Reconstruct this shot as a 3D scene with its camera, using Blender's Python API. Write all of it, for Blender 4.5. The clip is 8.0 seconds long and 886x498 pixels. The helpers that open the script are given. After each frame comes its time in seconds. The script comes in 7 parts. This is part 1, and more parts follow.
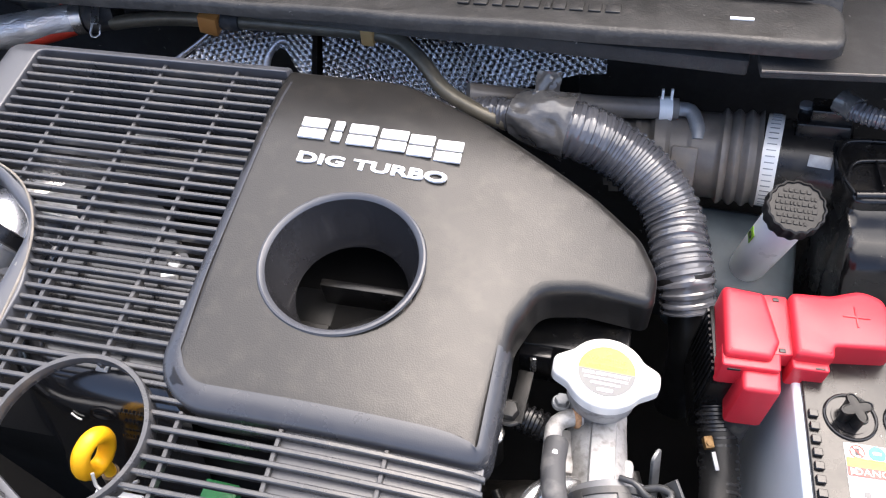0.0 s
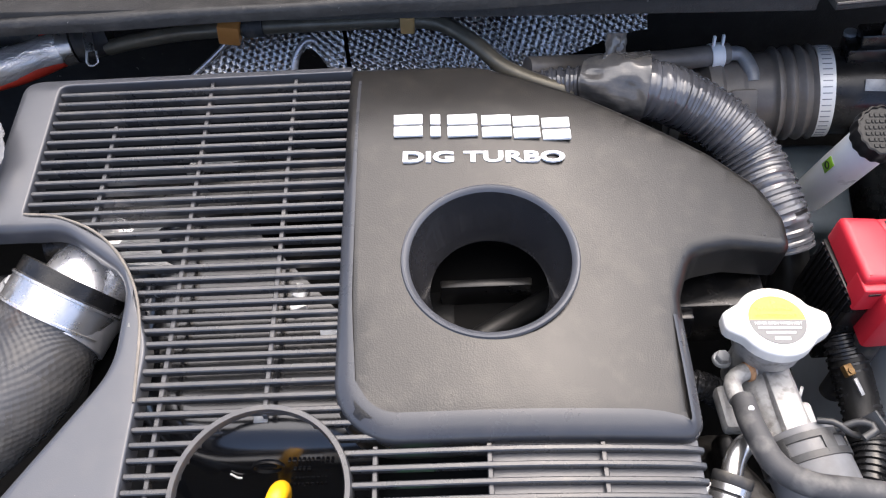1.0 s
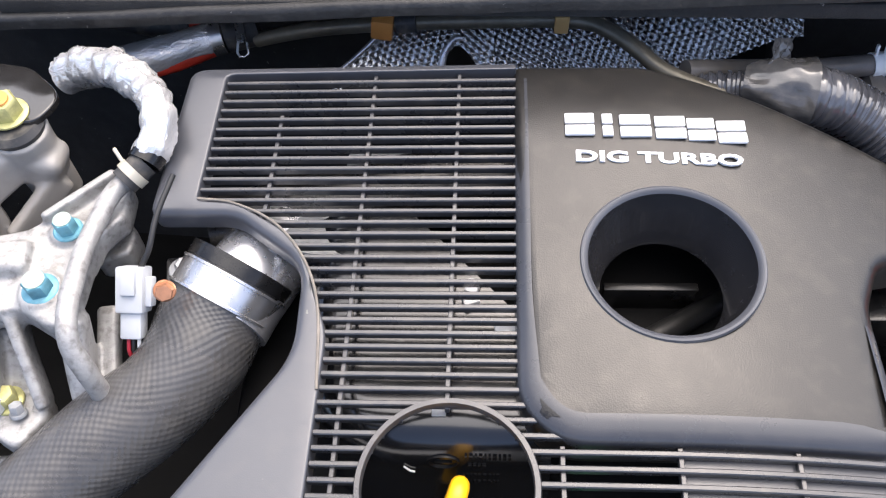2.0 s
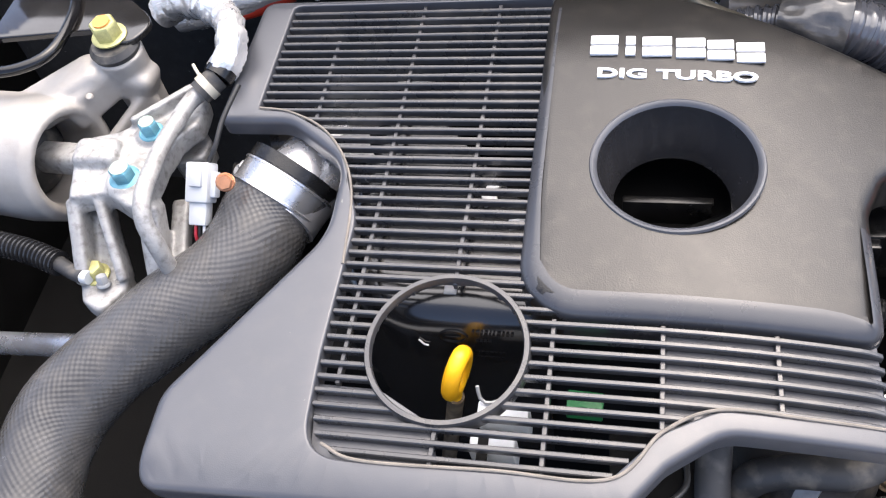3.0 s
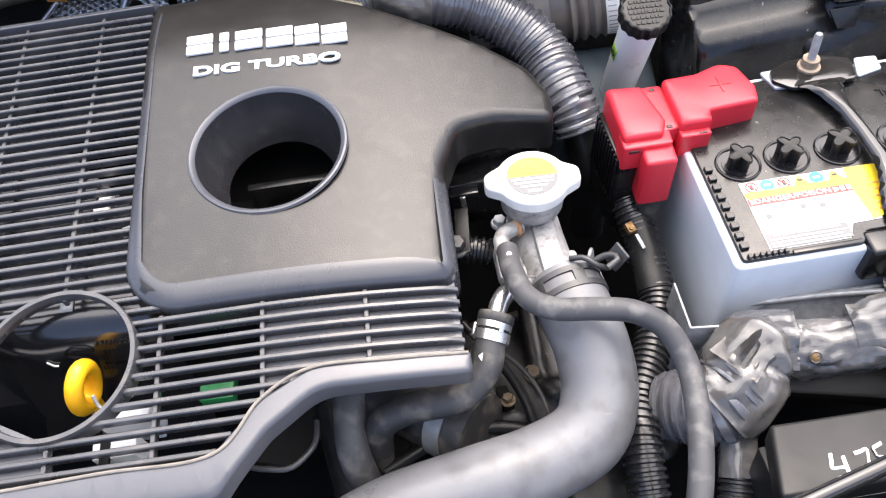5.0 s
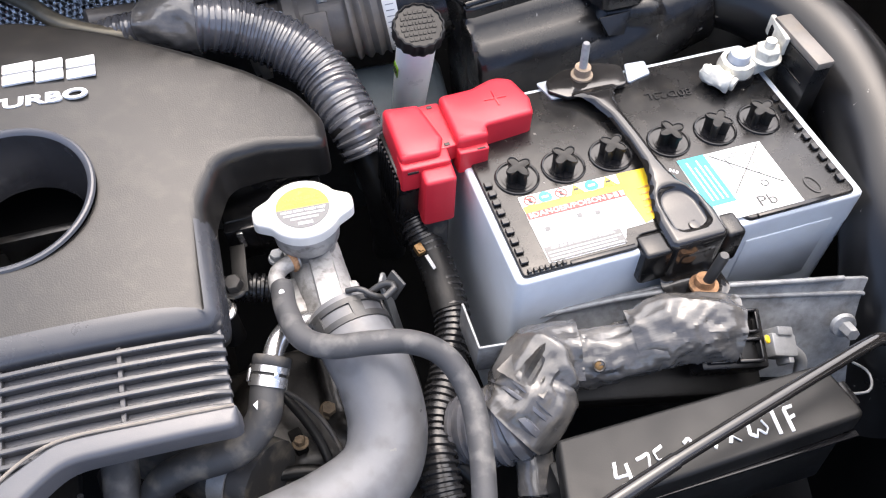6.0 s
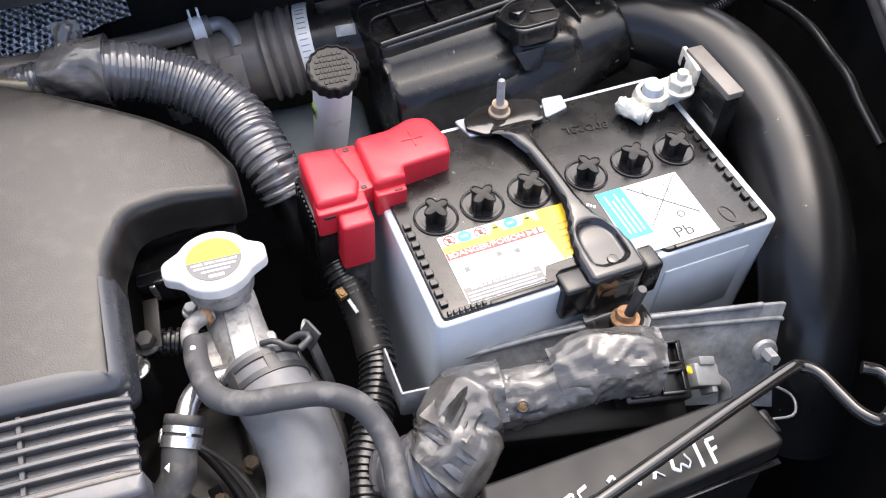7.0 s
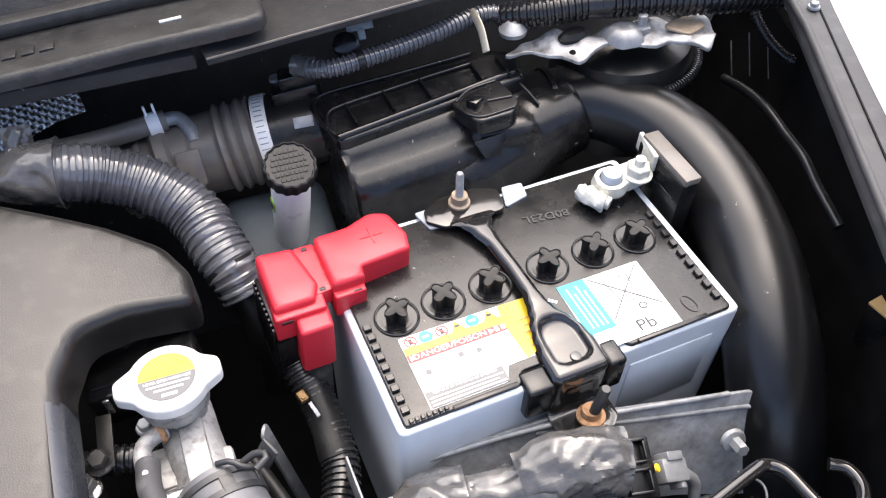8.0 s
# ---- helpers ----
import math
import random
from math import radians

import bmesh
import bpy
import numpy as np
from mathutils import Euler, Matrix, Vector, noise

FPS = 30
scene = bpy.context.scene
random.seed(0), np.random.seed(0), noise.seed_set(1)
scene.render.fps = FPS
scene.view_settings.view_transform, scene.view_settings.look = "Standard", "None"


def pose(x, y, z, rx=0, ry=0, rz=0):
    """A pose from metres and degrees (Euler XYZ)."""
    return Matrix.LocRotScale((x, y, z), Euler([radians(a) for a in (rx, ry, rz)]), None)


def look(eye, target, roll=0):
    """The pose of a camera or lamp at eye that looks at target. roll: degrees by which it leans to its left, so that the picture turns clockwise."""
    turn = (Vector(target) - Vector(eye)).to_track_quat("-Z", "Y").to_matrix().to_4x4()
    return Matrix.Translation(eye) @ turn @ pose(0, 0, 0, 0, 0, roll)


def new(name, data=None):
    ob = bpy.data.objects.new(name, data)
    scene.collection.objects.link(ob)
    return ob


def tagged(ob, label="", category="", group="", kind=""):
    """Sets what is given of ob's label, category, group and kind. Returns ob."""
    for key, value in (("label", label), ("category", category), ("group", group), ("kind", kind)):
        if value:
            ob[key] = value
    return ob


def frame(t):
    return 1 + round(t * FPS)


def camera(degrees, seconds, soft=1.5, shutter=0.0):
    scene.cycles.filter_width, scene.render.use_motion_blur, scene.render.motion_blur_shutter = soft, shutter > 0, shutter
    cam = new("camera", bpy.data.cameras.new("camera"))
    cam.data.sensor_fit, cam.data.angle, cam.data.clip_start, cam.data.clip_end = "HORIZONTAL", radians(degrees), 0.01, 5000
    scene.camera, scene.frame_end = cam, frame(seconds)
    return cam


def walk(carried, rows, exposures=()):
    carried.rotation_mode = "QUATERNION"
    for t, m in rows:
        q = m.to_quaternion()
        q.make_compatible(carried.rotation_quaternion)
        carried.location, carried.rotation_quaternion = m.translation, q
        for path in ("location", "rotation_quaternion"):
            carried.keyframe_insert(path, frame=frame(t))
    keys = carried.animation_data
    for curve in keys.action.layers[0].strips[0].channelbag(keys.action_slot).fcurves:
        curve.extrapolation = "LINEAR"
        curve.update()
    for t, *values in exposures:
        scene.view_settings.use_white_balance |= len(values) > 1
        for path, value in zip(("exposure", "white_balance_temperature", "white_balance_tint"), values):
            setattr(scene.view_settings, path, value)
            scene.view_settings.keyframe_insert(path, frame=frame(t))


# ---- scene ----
cam = camera(56.8, 8.0, soft=1.15)
PATH = [
    (0, (-0.0170, 0.0573, 1.4026), (-0.2140, 1.2637, -0.1796), -1.59),
    (0.5, (-0.1290, 0.0581, 1.3944), (-0.1390, 1.2449, -0.2151), -1.61),
    (1, (-0.1770, 0.0719, 1.3922), (-0.0790, 1.2443, -0.2251), -0.24),
    (1.5, (-0.2070, 0.0721, 1.3871), (-0.0950, 1.2608, -0.2166), 0.18),
    (2, (-0.2560, 0.0736, 1.3838), (-0.2600, 1.2707, -0.2182), -1.84),
    (2.2, (-0.2510, 0.0663, 1.3890), (-0.3270, 1.2625, -0.2128), -3.39),
    (3.3, (-0.1760, -0.0245, 1.3781), (-0.4880, 1.1711, -0.1953), -11.10),
    (3.5, (-0.1680, -0.0266, 1.3774), (-0.4610, 1.1628, -0.2031), -11.35),
    (4, (-0.1380, -0.0321, 1.3752), (-0.3450, 1.1615, -0.2171), -10.62),
    (4.5, (-0.1040, -0.0324, 1.3794), (-0.1490, 1.1384, -0.2418), -7.99),
    (5, (-0.0590, -0.0357, 1.3839), (0.0600, 1.1381, -0.2306), -5.52),
    (5.2, (-0.0420, -0.0346, 1.3848), (0.1420, 1.1276, -0.2330), -4.32),
    (6.3, (0.0170, -0.0243, 1.3730), (0.4960, 1.0658, -0.2333), 3.11),
    (6.5, (0.0240, -0.0271, 1.3745), (0.5220, 1.0685, -0.2226), 3.12),
    (7, (0.0330, -0.0212, 1.3796), (0.5720, 1.0846, -0.1978), 3.45),
    (7.5, (0.0550, -0.0036, 1.3950), (0.6460, 1.1183, -0.1515), 3.48),
    (8, (0.0590, 0.0075, 1.4014), (0.6720, 1.1573, -0.1162), 3.42),
]

walk(cam, [(t, look(eye, target, roll)) for t, eye, target, roll in PATH],
     exposures=[(0.0, 1.84), (1.0, 1.56), (2.0, 1.53), (3.3, 1.68), (4.0, 1.74), (5.0, 1.92), (5.3, 1.88), (6.5, 1.62), (8.0, 1.58)])

# ---- daylight: a bright overcast sky ----
world = bpy.data.worlds.new("overcast_sky")
scene.world = world
world.use_nodes = True
wn = world.node_tree
sky = wn.nodes.new("ShaderNodeTexSky")
sky.sky_type = "NISHITA"
sky.sun_disc = False
sky.sun_elevation, sky.sun_rotation = radians(66), radians(30)
sky.air_density, sky.dust_density, sky.ozone_density = 0.5, 3.0, 0.2
wn.nodes["Background"].inputs["Strength"].default_value = 0.18
wn.links.new(sky.outputs["Color"], wn.nodes["Background"].inputs["Color"])
lamp = bpy.data.lights.new("sun", "SUN")
lamp.energy, lamp.angle, lamp.color = 1.8, radians(108), (1.0, 0.925, 0.84)
sun = new("sun", lamp)
sun.matrix_world = look((0.28, 0.8, 2.25), (0.000, 0.312, 1.0))


# ---- materials ----
def ramp_node(nt, fac, lo, hi, a, b):
    r = nt.nodes.new("ShaderNodeMapRange")
    r.inputs["From Min"].default_value, r.inputs["From Max"].default_value = lo, hi
    r.inputs["To Min"].default_value, r.inputs["To Max"].default_value = a, b
    nt.links.new(fac, r.inputs["Value"])
    return r.outputs["Result"]


def mat(name, color, rough=0.5, metal=0.0, grain=900.0, bump=0.1, stain=0.25, stain_scale=25.0, dust=0.0, dust_color=(0.32, 0.28, 0.22), spec=0.5, coat=0.0, kind="noise", rough_var=0.1, speck=0.0):
    """A surface with fine grain in its relief, and broad stains in colour and gloss."""
    m = bpy.data.materials.new(name)
    m.use_nodes = True
    nt = m.node_tree
    bsdf = nt.nodes["Principled BSDF"]
    bsdf.inputs["Metallic"].default_value = metal
    bsdf.inputs["Specular IOR Level"].default_value = spec
    bsdf.inputs["Coat Weight"].default_value = coat
    bsdf.inputs["Coat Roughness"].default_value = 0.08
    tc = nt.nodes.new("ShaderNodeTexCoord")
    big = nt.nodes.new("ShaderNodeTexNoise")
    big.inputs["Scale"].default_value, big.inputs["Detail"].default_value, big.inputs["Roughness"].default_value = stain_scale, 6, 0.65
    nt.links.new(tc.outputs["Object"], big.inputs["Vector"])
    fine = nt.nodes.new("ShaderNodeTexVoronoi" if kind == "leather" else "ShaderNodeTexNoise")
    fine.inputs["Scale"].default_value = grain
    nt.links.new(tc.outputs["Object"], fine.inputs["Vector"])
    fine_out = fine.outputs["Distance"] if kind == "leather" else fine.outputs[0]
    mix = nt.nodes.new("ShaderNodeMix")
    mix.data_type = "RGBA"
    mix.inputs["A"].default_value = (*[c * (1 - stain) for c in color], 1)
    mix.inputs["B"].default_value = (*[min(1, c * (1 + stain)) for c in color], 1)
    nt.links.new(ramp_node(nt, big.outputs[0], 0.3, 0.7, 0, 1), mix.inputs["Factor"])
    col = mix.outputs["Result"]
    if dust:
        dn = nt.nodes.new("ShaderNodeTexNoise")
        dn.inputs["Scale"].default_value, dn.inputs["Detail"].default_value = stain_scale * 3.1, 9
        nt.links.new(tc.outputs["Object"], dn.inputs["Vector"])
        dm = nt.nodes.new("ShaderNodeMix")
        dm.data_type = "RGBA"
        dm.inputs["B"].default_value = (*dust_color, 1)
        nt.links.new(col, dm.inputs["A"])
        nt.links.new(ramp_node(nt, dn.outputs[0], 0.5, 0.75, 0, dust), dm.inputs["Factor"])
        col = dm.outputs["Result"]
    if speck:
        # scattered pale flecks of grit
        vo = nt.nodes.new("ShaderNodeTexVoronoi")
        vo.inputs["Scale"].default_value = 95
        warp_noise = nt.nodes.new("ShaderNodeTexNoise")
        warp_noise.inputs["Scale"].default_value = 260
        off = nt.nodes.new("ShaderNodeMix")
        off.data_type = "RGBA"
        off.inputs["Factor"].default_value = 0.01
        nt.links.new(tc.outputs["Object"], off.inputs["A"])
        nt.links.new(warp_noise.outputs["Color"], off.inputs["B"])
        nt.links.new(tc.outputs["Object"], warp_noise.inputs["Vector"])
        nt.links.new(off.outputs["Result"], vo.inputs["Vector"])
        sep = nt.nodes.new("ShaderNodeSeparateColor")
        nt.links.new(vo.outputs["Color"], sep.inputs["Color"])
        size = ramp_node(nt, sep.outputs[0], 1 - speck, 1.0, 0.0, 0.11)
        near = nt.nodes.new("ShaderNodeMath")
        near.operation = "LESS_THAN"
        nt.links.new(vo.outputs["Distance"], near.inputs[0])
        nt.links.new(size, near.inputs[1])
        sm = nt.nodes.new("ShaderNodeMix")
        sm.data_type = "RGBA"
        sm.inputs["B"].default_value = (0.17, 0.165, 0.155, 1)
        nt.links.new(col, sm.inputs["A"])
        nt.links.new(near.outputs[0], sm.inputs["Factor"])
        col = sm.outputs["Result"]
    nt.links.new(col, bsdf.inputs["Base Color"])
    nt.links.new(ramp_node(nt, big.outputs[0], 0.3, 0.7, max(0.03, rough - rough_var), min(1, rough + rough_var)), bsdf.inputs["Roughness"])
    if bump:
        b = nt.nodes.new("ShaderNodeBump")
        b.inputs["Strength"].default_value, b.inputs["Distance"].default_value = bump, 0.0004
        nt.links.new(fine_out, b.inputs["Height"])
        nt.links.new(b.outputs["Normal"], bsdf.inputs["Normal"])
    return m


def woven(m, scale, strength):
    """Adds a cross-woven cord relief to a hose's material."""
    nt = m.node_tree
    tc = nt.nodes.new("ShaderNodeUVMap")
    out = None
    for angle in (45, -45):
        mp = nt.nodes.new("ShaderNodeMapping")
        mp.inputs["Rotation"].default_value = (0, 0, radians(angle))
        nt.links.new(tc.outputs["UV"], mp.inputs["Vector"])
        w = nt.nodes.new("ShaderNodeTexWave")
        w.inputs["Scale"].default_value, w.inputs["Distortion"].default_value = scale, 0.6
        nt.links.new(mp.outputs["Vector"], w.inputs["Vector"])
        if out is None:
            out = w.outputs["Fac"]
        else:
            add = nt.nodes.new("ShaderNodeMath")
            nt.links.new(out, add.inputs[0])
            nt.links.new(w.outputs["Fac"], add.inputs[1])
            out = add.outputs[0]
    b = nt.nodes.new("ShaderNodeBump")
    b.inputs["Strength"].default_value, b.inputs["Distance"].default_value = strength, 0.0008
    nt.links.new(out, b.inputs["Height"])
    nt.links.new(b.outputs["Normal"], nt.nodes["Principled BSDF"].inputs["Normal"])
    return m


def wrinkled(m, along, around, strength, deep=0.0015):
    """Adds the long folds of wrapped tape to a material."""
    nt = m.node_tree
    tc = nt.nodes.new("ShaderNodeUVMap")
    mp = nt.nodes.new("ShaderNodeMapping")
    mp.inputs["Scale"].default_value = (along, around, 1)
    mp.inputs["Rotation"].default_value = (0, 0, radians(14))
    nt.links.new(tc.outputs["UV"], mp.inputs["Vector"])
    n = nt.nodes.new("ShaderNodeTexNoise")
    n.inputs["Scale"].default_value, n.inputs["Detail"].default_value, n.inputs["Distortion"].default_value = 1.0, 3.0, 0.8
    nt.links.new(mp.outputs["Vector"], n.inputs["Vector"])
    half = nt.nodes.new("ShaderNodeMath")
    half.operation = "SUBTRACT"
    half.inputs[1].default_value = 0.5
    nt.links.new(n.outputs[0], half.inputs[0])
    ridge = nt.nodes.new("ShaderNodeMath")
    ridge.operation = "ABSOLUTE"
    nt.links.new(half.outputs[0], ridge.inputs[0])
    b = nt.nodes.new("ShaderNodeBump")
    b.invert = True
    b.inputs["Strength"].default_value, b.inputs["Distance"].default_value = strength, deep
    nt.links.new(ridge.outputs[0], b.inputs["Height"])
    nt.links.new(b.outputs["Normal"], nt.nodes["Principled BSDF"].inputs["Normal"])
    return m


COVER_TOP = mat("cover_leather_grain_plastic", (0.014, 0.0132, 0.0125), 0.32, spec=0.48, grain=1100, bump=0.17, stain=0.08, kind="leather", rough_var=0.05, dust=0.04)
COVER = mat("cover_smooth_plastic", (0.064, 0.067, 0.077), 0.33, spec=0.7, grain=1500, bump=0.12, stain=0.06, rough_var=0.05, dust=0.03, speck=0.06)
# lighter, bluer base colour stands in for sky reflected by the panel's sloping edge
RIM = mat("rim_sky_tinted_plastic", (0.044, 0.046, 0.053), 0.28, spec=0.6, grain=1500, bump=0.1, stain=0.06, rough_var=0.05, dust=0.03)
RIB = mat("rib_plastic", (0.044, 0.045, 0.049), 0.30, spec=0.65, grain=1500, bump=0.1, stain=0.2, dust=0.12, speck=0.1)
FUNNEL = mat("funnel_satin_plastic", (0.028, 0.028, 0.031), 0.26, spec=1.0, coat=0.8, grain=1500, bump=0.05, stain=0.1, rough_var=0.03)
DUCT_BLACK = mat("duct_black_plastic", (0.007, 0.007, 0.0075), 0.31, grain=1200, bump=0.05, stain=0.2, rough_var=0.04, speck=0.35)
GLOSS = mat("glossy_black_plastic", (0.008, 0.008, 0.009), 0.17, grain=700, bump=0.05, stain=0.2, speck=0.25)
CAP_BLACK = mat("matt_black_cap_plastic", (0.010, 0.010, 0.010), 0.45, spec=0.35, grain=900, bump=0.1, stain=0.2)
BOWL = mat("dull_gloss_black_bowl", (0.007, 0.0075, 0.009), 0.17, spec=0.9, rough_var=0.02, bump=0, stain=0.2)
COWL_DUST = mat("dusty_cowl_plastic", (0.024, 0.0235, 0.023), 0.5, grain=420, bump=0.9, stain=0.35, stain_scale=40, dust=0.35, dust_color=(0.075, 0.07, 0.064), speck=0.4)
BLACK = mat("black_plastic", (0.007, 0.007, 0.0075), 0.27, grain=900, bump=0.10, stain=0.25, dust=0.05, speck=0.35)
BLACK_PAINT = mat("black_gloss_paint", (0.016, 0.015, 0.0145), 0.12, coat=0.5, grain=300, bump=0.04, stain=0.2)
SOOT = mat("sooty_black_plastic", (0.010, 0.010, 0.010), 0.45, spec=0.3, grain=400, bump=0.3, stain=0.4)
# grimy metal, its base colour sunk to near-black for the bay's deep shade
DARK = mat("shade_dark_grimy_metal", (0.006, 0.0058, 0.0056), 0.8, spec=0.15, grain=300, bump=0.4, stain=0.5)
GREASE = mat("greasy_black_casting", (0.014, 0.013, 0.012), 0.42, grain=240, bump=0.8, stain=0.6, stain_scale=60, dust=0.4, dust_color=(0.05, 0.042, 0.034), speck=0.3)
FELT = mat("black_felt", (0.030, 0.029, 0.028), 0.9, grain=700, bump=1.0, stain=0.4, dust=0.10, dust_color=(0.12, 0.12, 0.12), speck=0.5)
RUBBER = mat("black_rubber", (0.035, 0.035, 0.036), 0.55, grain=700, bump=0.15, stain=0.3, dust=0.35)
HOSE_GREY = mat("aged_grey_rubber", (0.048, 0.048, 0.050), 0.55, grain=800, bump=0.12, stain=0.25, dust=0.45, dust_color=(0.26, 0.25, 0.23))
RAD_HOSE = mat("dusty_radiator_hose_rubber", (0.140, 0.142, 0.148), 0.33, grain=500, bump=0.12, stain=0.16, stain_scale=16, dust=0.6, dust_color=(0.055, 0.052, 0.048), speck=0.15)
IC_HOSE = woven(mat("woven_hose_rubber", (0.072, 0.071, 0.071), 0.26, stain=0.3, dust=0.10, bump=0), 85, 0.20)
BELLOWS = mat("brown_dusty_rubber", (0.165, 0.150, 0.134), 0.40, grain=600, bump=0.15, stain=0.3, dust=0.4, dust_color=(0.22, 0.18, 0.13))
CONDUIT = mat("grey_black_conduit_plastic", (0.085, 0.087, 0.097), 0.20, spec=0.9, coat=0.4, grain=900, bump=0.05, stain=0.3, dust=0.1, speck=0.2)
RAIL = mat("dusty_black_rail", (0.040, 0.040, 0.041), 0.6, grain=500, bump=0.3, stain=0.2, dust=0.12, dust_color=(0.2, 0.19, 0.18))
SPRING = mat("beige_spring_steel", (0.50, 0.46, 0.37), 0.4, metal=0.3, stain=0.3)
BRACKET = mat("weathered_galvanised_plate", (0.33, 0.33, 0.33), 0.45, metal=0.3, grain=260, bump=0.9, stain=0.6, stain_scale=26, dust=0.9, dust_color=(0.05, 0.042, 0.036))
CONDUIT_BLACK = mat("black_conduit_plastic", (0.016, 0.016, 0.017), 0.24, grain=900, bump=0.05, stain=0.3)
TAPE = wrinkled(mat("wrinkled_grey_tape", (0.082, 0.080, 0.078), 0.17, bump=0, stain=0.35, stain_scale=40, coat=0.6, dust=0.45, dust_color=(0.17, 0.155, 0.135)), 45, 200, 0.5, 0.0010)
ALU = mat("cast_aluminium", (0.36, 0.355, 0.345), 0.50, metal=0.35, grain=420, bump=0.6, stain=0.28, stain_scale=60, dust=0.7, dust_color=(0.11, 0.10, 0.09))
CREAM_CAST = mat("cream_cast_aluminium", (0.38, 0.36, 0.335), 0.45, metal=0.15, grain=500, bump=0.25, stain=0.10, dust=0.25, dust_color=(0.30, 0.25, 0.20))
ALU_PIPE = mat("bright_aluminium", (0.70, 0.70, 0.72), 0.30, metal=0.8, grain=500, bump=0.15, stain=0.12)
STEEL = mat("zinc_steel", (0.70, 0.69, 0.68), 0.26, metal=0.92, grain=900, bump=0.06, stain=0.12)
ZINC = mat("pale_zinc_band", (0.86, 0.85, 0.82), 0.4, metal=0.2, grain=700, bump=0.1, stain=0.06)
CAP_METAL = mat("pressed_tin", (0.74, 0.73, 0.70), 0.36, metal=0.25, grain=500, bump=0.06, stain=0.08)
GALV = mat("dull_galvanised_steel", (0.29, 0.30, 0.31), 0.42, metal=0.25, grain=400, bump=0.3, stain=0.40, stain_scale=45, dust=0.5, dust_color=(0.12, 0.11, 0.10))
DARK_BAND = mat("dark_spring_steel", (0.055, 0.055, 0.055), 0.38, metal=0.4, grain=500, bump=0.2, stain=0.3)
FOIL = wrinkled(mat("crinkled_foil_sleeve", (0.88, 0.87, 0.86), 0.22, metal=0.62, bump=0, stain=0.10), 90, 170, 1.0)
SHIELD = mat("embossed_aluminium_shield", (0.95, 0.94, 0.92), 0.22, metal=0.96, grain=600, bump=0.1, stain=0.12, dust=0.12, dust_color=(0.16, 0.15, 0.14))
RUST = mat("rusty_steel", (0.37, 0.21, 0.11), 0.75, metal=0.2, grain=500, bump=1.0, stain=0.6, stain_scale=160)
TAN_RUST = mat("pale_rust_film", (0.30, 0.235, 0.17), 0.6, metal=0.2, grain=400, bump=0.4, stain=0.4, stain_scale=90)
DARK_RUST = mat("dull_dark_rust", (0.13, 0.095, 0.06), 0.7, metal=0.2, grain=400, bump=0.7, stain=0.6, stain_scale=150)
BRASS_DARK = mat("tarnished_brass", (0.22, 0.13, 0.05), 0.5, metal=0.5, grain=400, bump=0.4, stain=0.5, stain_scale=150)
COPPER = mat("copper_nut", (0.70, 0.33, 0.18), 0.42, metal=0.7, grain=500, bump=0.3, stain=0.3)
RED = mat("red_soft_plastic", (0.54, 0.024, 0.040), 0.36, grain=900, bump=0.08, stain=0.06, rough_var=0.05)
RED_HOSE = mat("red_sleeve", (0.55, 0.04, 0.02), 0.5, stain=0.2)
YELLOW = mat("yellow_plastic", (0.92, 0.48, 0.012), 0.38, grain=600, bump=0.2, stain=0.08)
ORANGE = mat("orange_brown_clip_plastic", (0.62, 0.27, 0.07), 0.5, stain=0.15)
TAN = mat("tan_clip_plastic", (0.66, 0.42, 0.17), 0.5, stain=0.15)
CASE = mat("frosted_battery_case", (0.60, 0.655, 0.72), 0.36, grain=500, bump=0.05, stain=0.06, dust=0.06)
MILK = mat("milky_white_plastic", (0.93, 0.94, 0.92), 0.35, stain=0.03)
milk = MILK.node_tree.nodes["Principled BSDF"].inputs
milk["Subsurface Weight"].default_value, milk["Subsurface Scale"].default_value = 0.08, 0.004
milk["Subsurface Radius"].default_value = (1.0, 1.0, 0.9)
TANK = mat("translucent_blue_grey_plastic", (0.10, 0.125, 0.14), 0.4, stain=0.2)
TAB = mat("pale_translucent_tab", (0.36, 0.40, 0.45), 0.4, stain=0.1)
LEAD = mat("grey_lead", (0.42, 0.46, 0.52), 0.5, metal=0.3, grain=500, bump=0.3, stain=0.2)
OXIDE = mat("white_oxide_crust", (0.60, 0.59, 0.53), 0.6, metal=0.15, grain=320, bump=0.9, stain=0.25, stain_scale=120)
WHITE = mat("white_print", (0.80, 0.80, 0.79), 0.4, stain=0.03)
LETTER = mat("silver_white_lettering", (0.82, 0.82, 0.82), 0.35, stain=0.03)
LABEL = mat("white_label", (0.82, 0.82, 0.82), 0.35, stain=0.03, bump=0.02)
LABEL_YELLOW = mat("yellow_label", (0.85, 0.58, 0.03), 0.35, stain=0.05, bump=0.02)
LABEL_CYAN = mat("cyan_label", (0.02, 0.52, 0.62), 0.35, stain=0.05, bump=0.02)
LABEL_RED = mat("red_label", (0.70, 0.05, 0.04), 0.35, stain=0.05, bump=0.02)
LABEL_GREY = mat("grey_print", (0.13, 0.13, 0.13), 0.4, stain=0.05, bump=0.02)
INK = mat("black_ink", (0.02, 0.02, 0.02), 0.4, stain=0.05, bump=0.0)
GREEN = mat("green_plastic", (0.018, 0.189, 0.054), 0.4, stain=0.1)
LIME = mat("lime_label", (0.25, 0.50, 0.03), 0.4, stain=0.1)
BLUE_CAP = mat("blue_paint_mark", (0.14, 0.34, 0.42), 0.45, metal=0.3, stain=0.25, stain_scale=120)
BOLT_TOP = mat("pale_green_zinc", (0.34, 0.42, 0.36), 0.45, metal=0.3, stain=0.25, stain_scale=140)
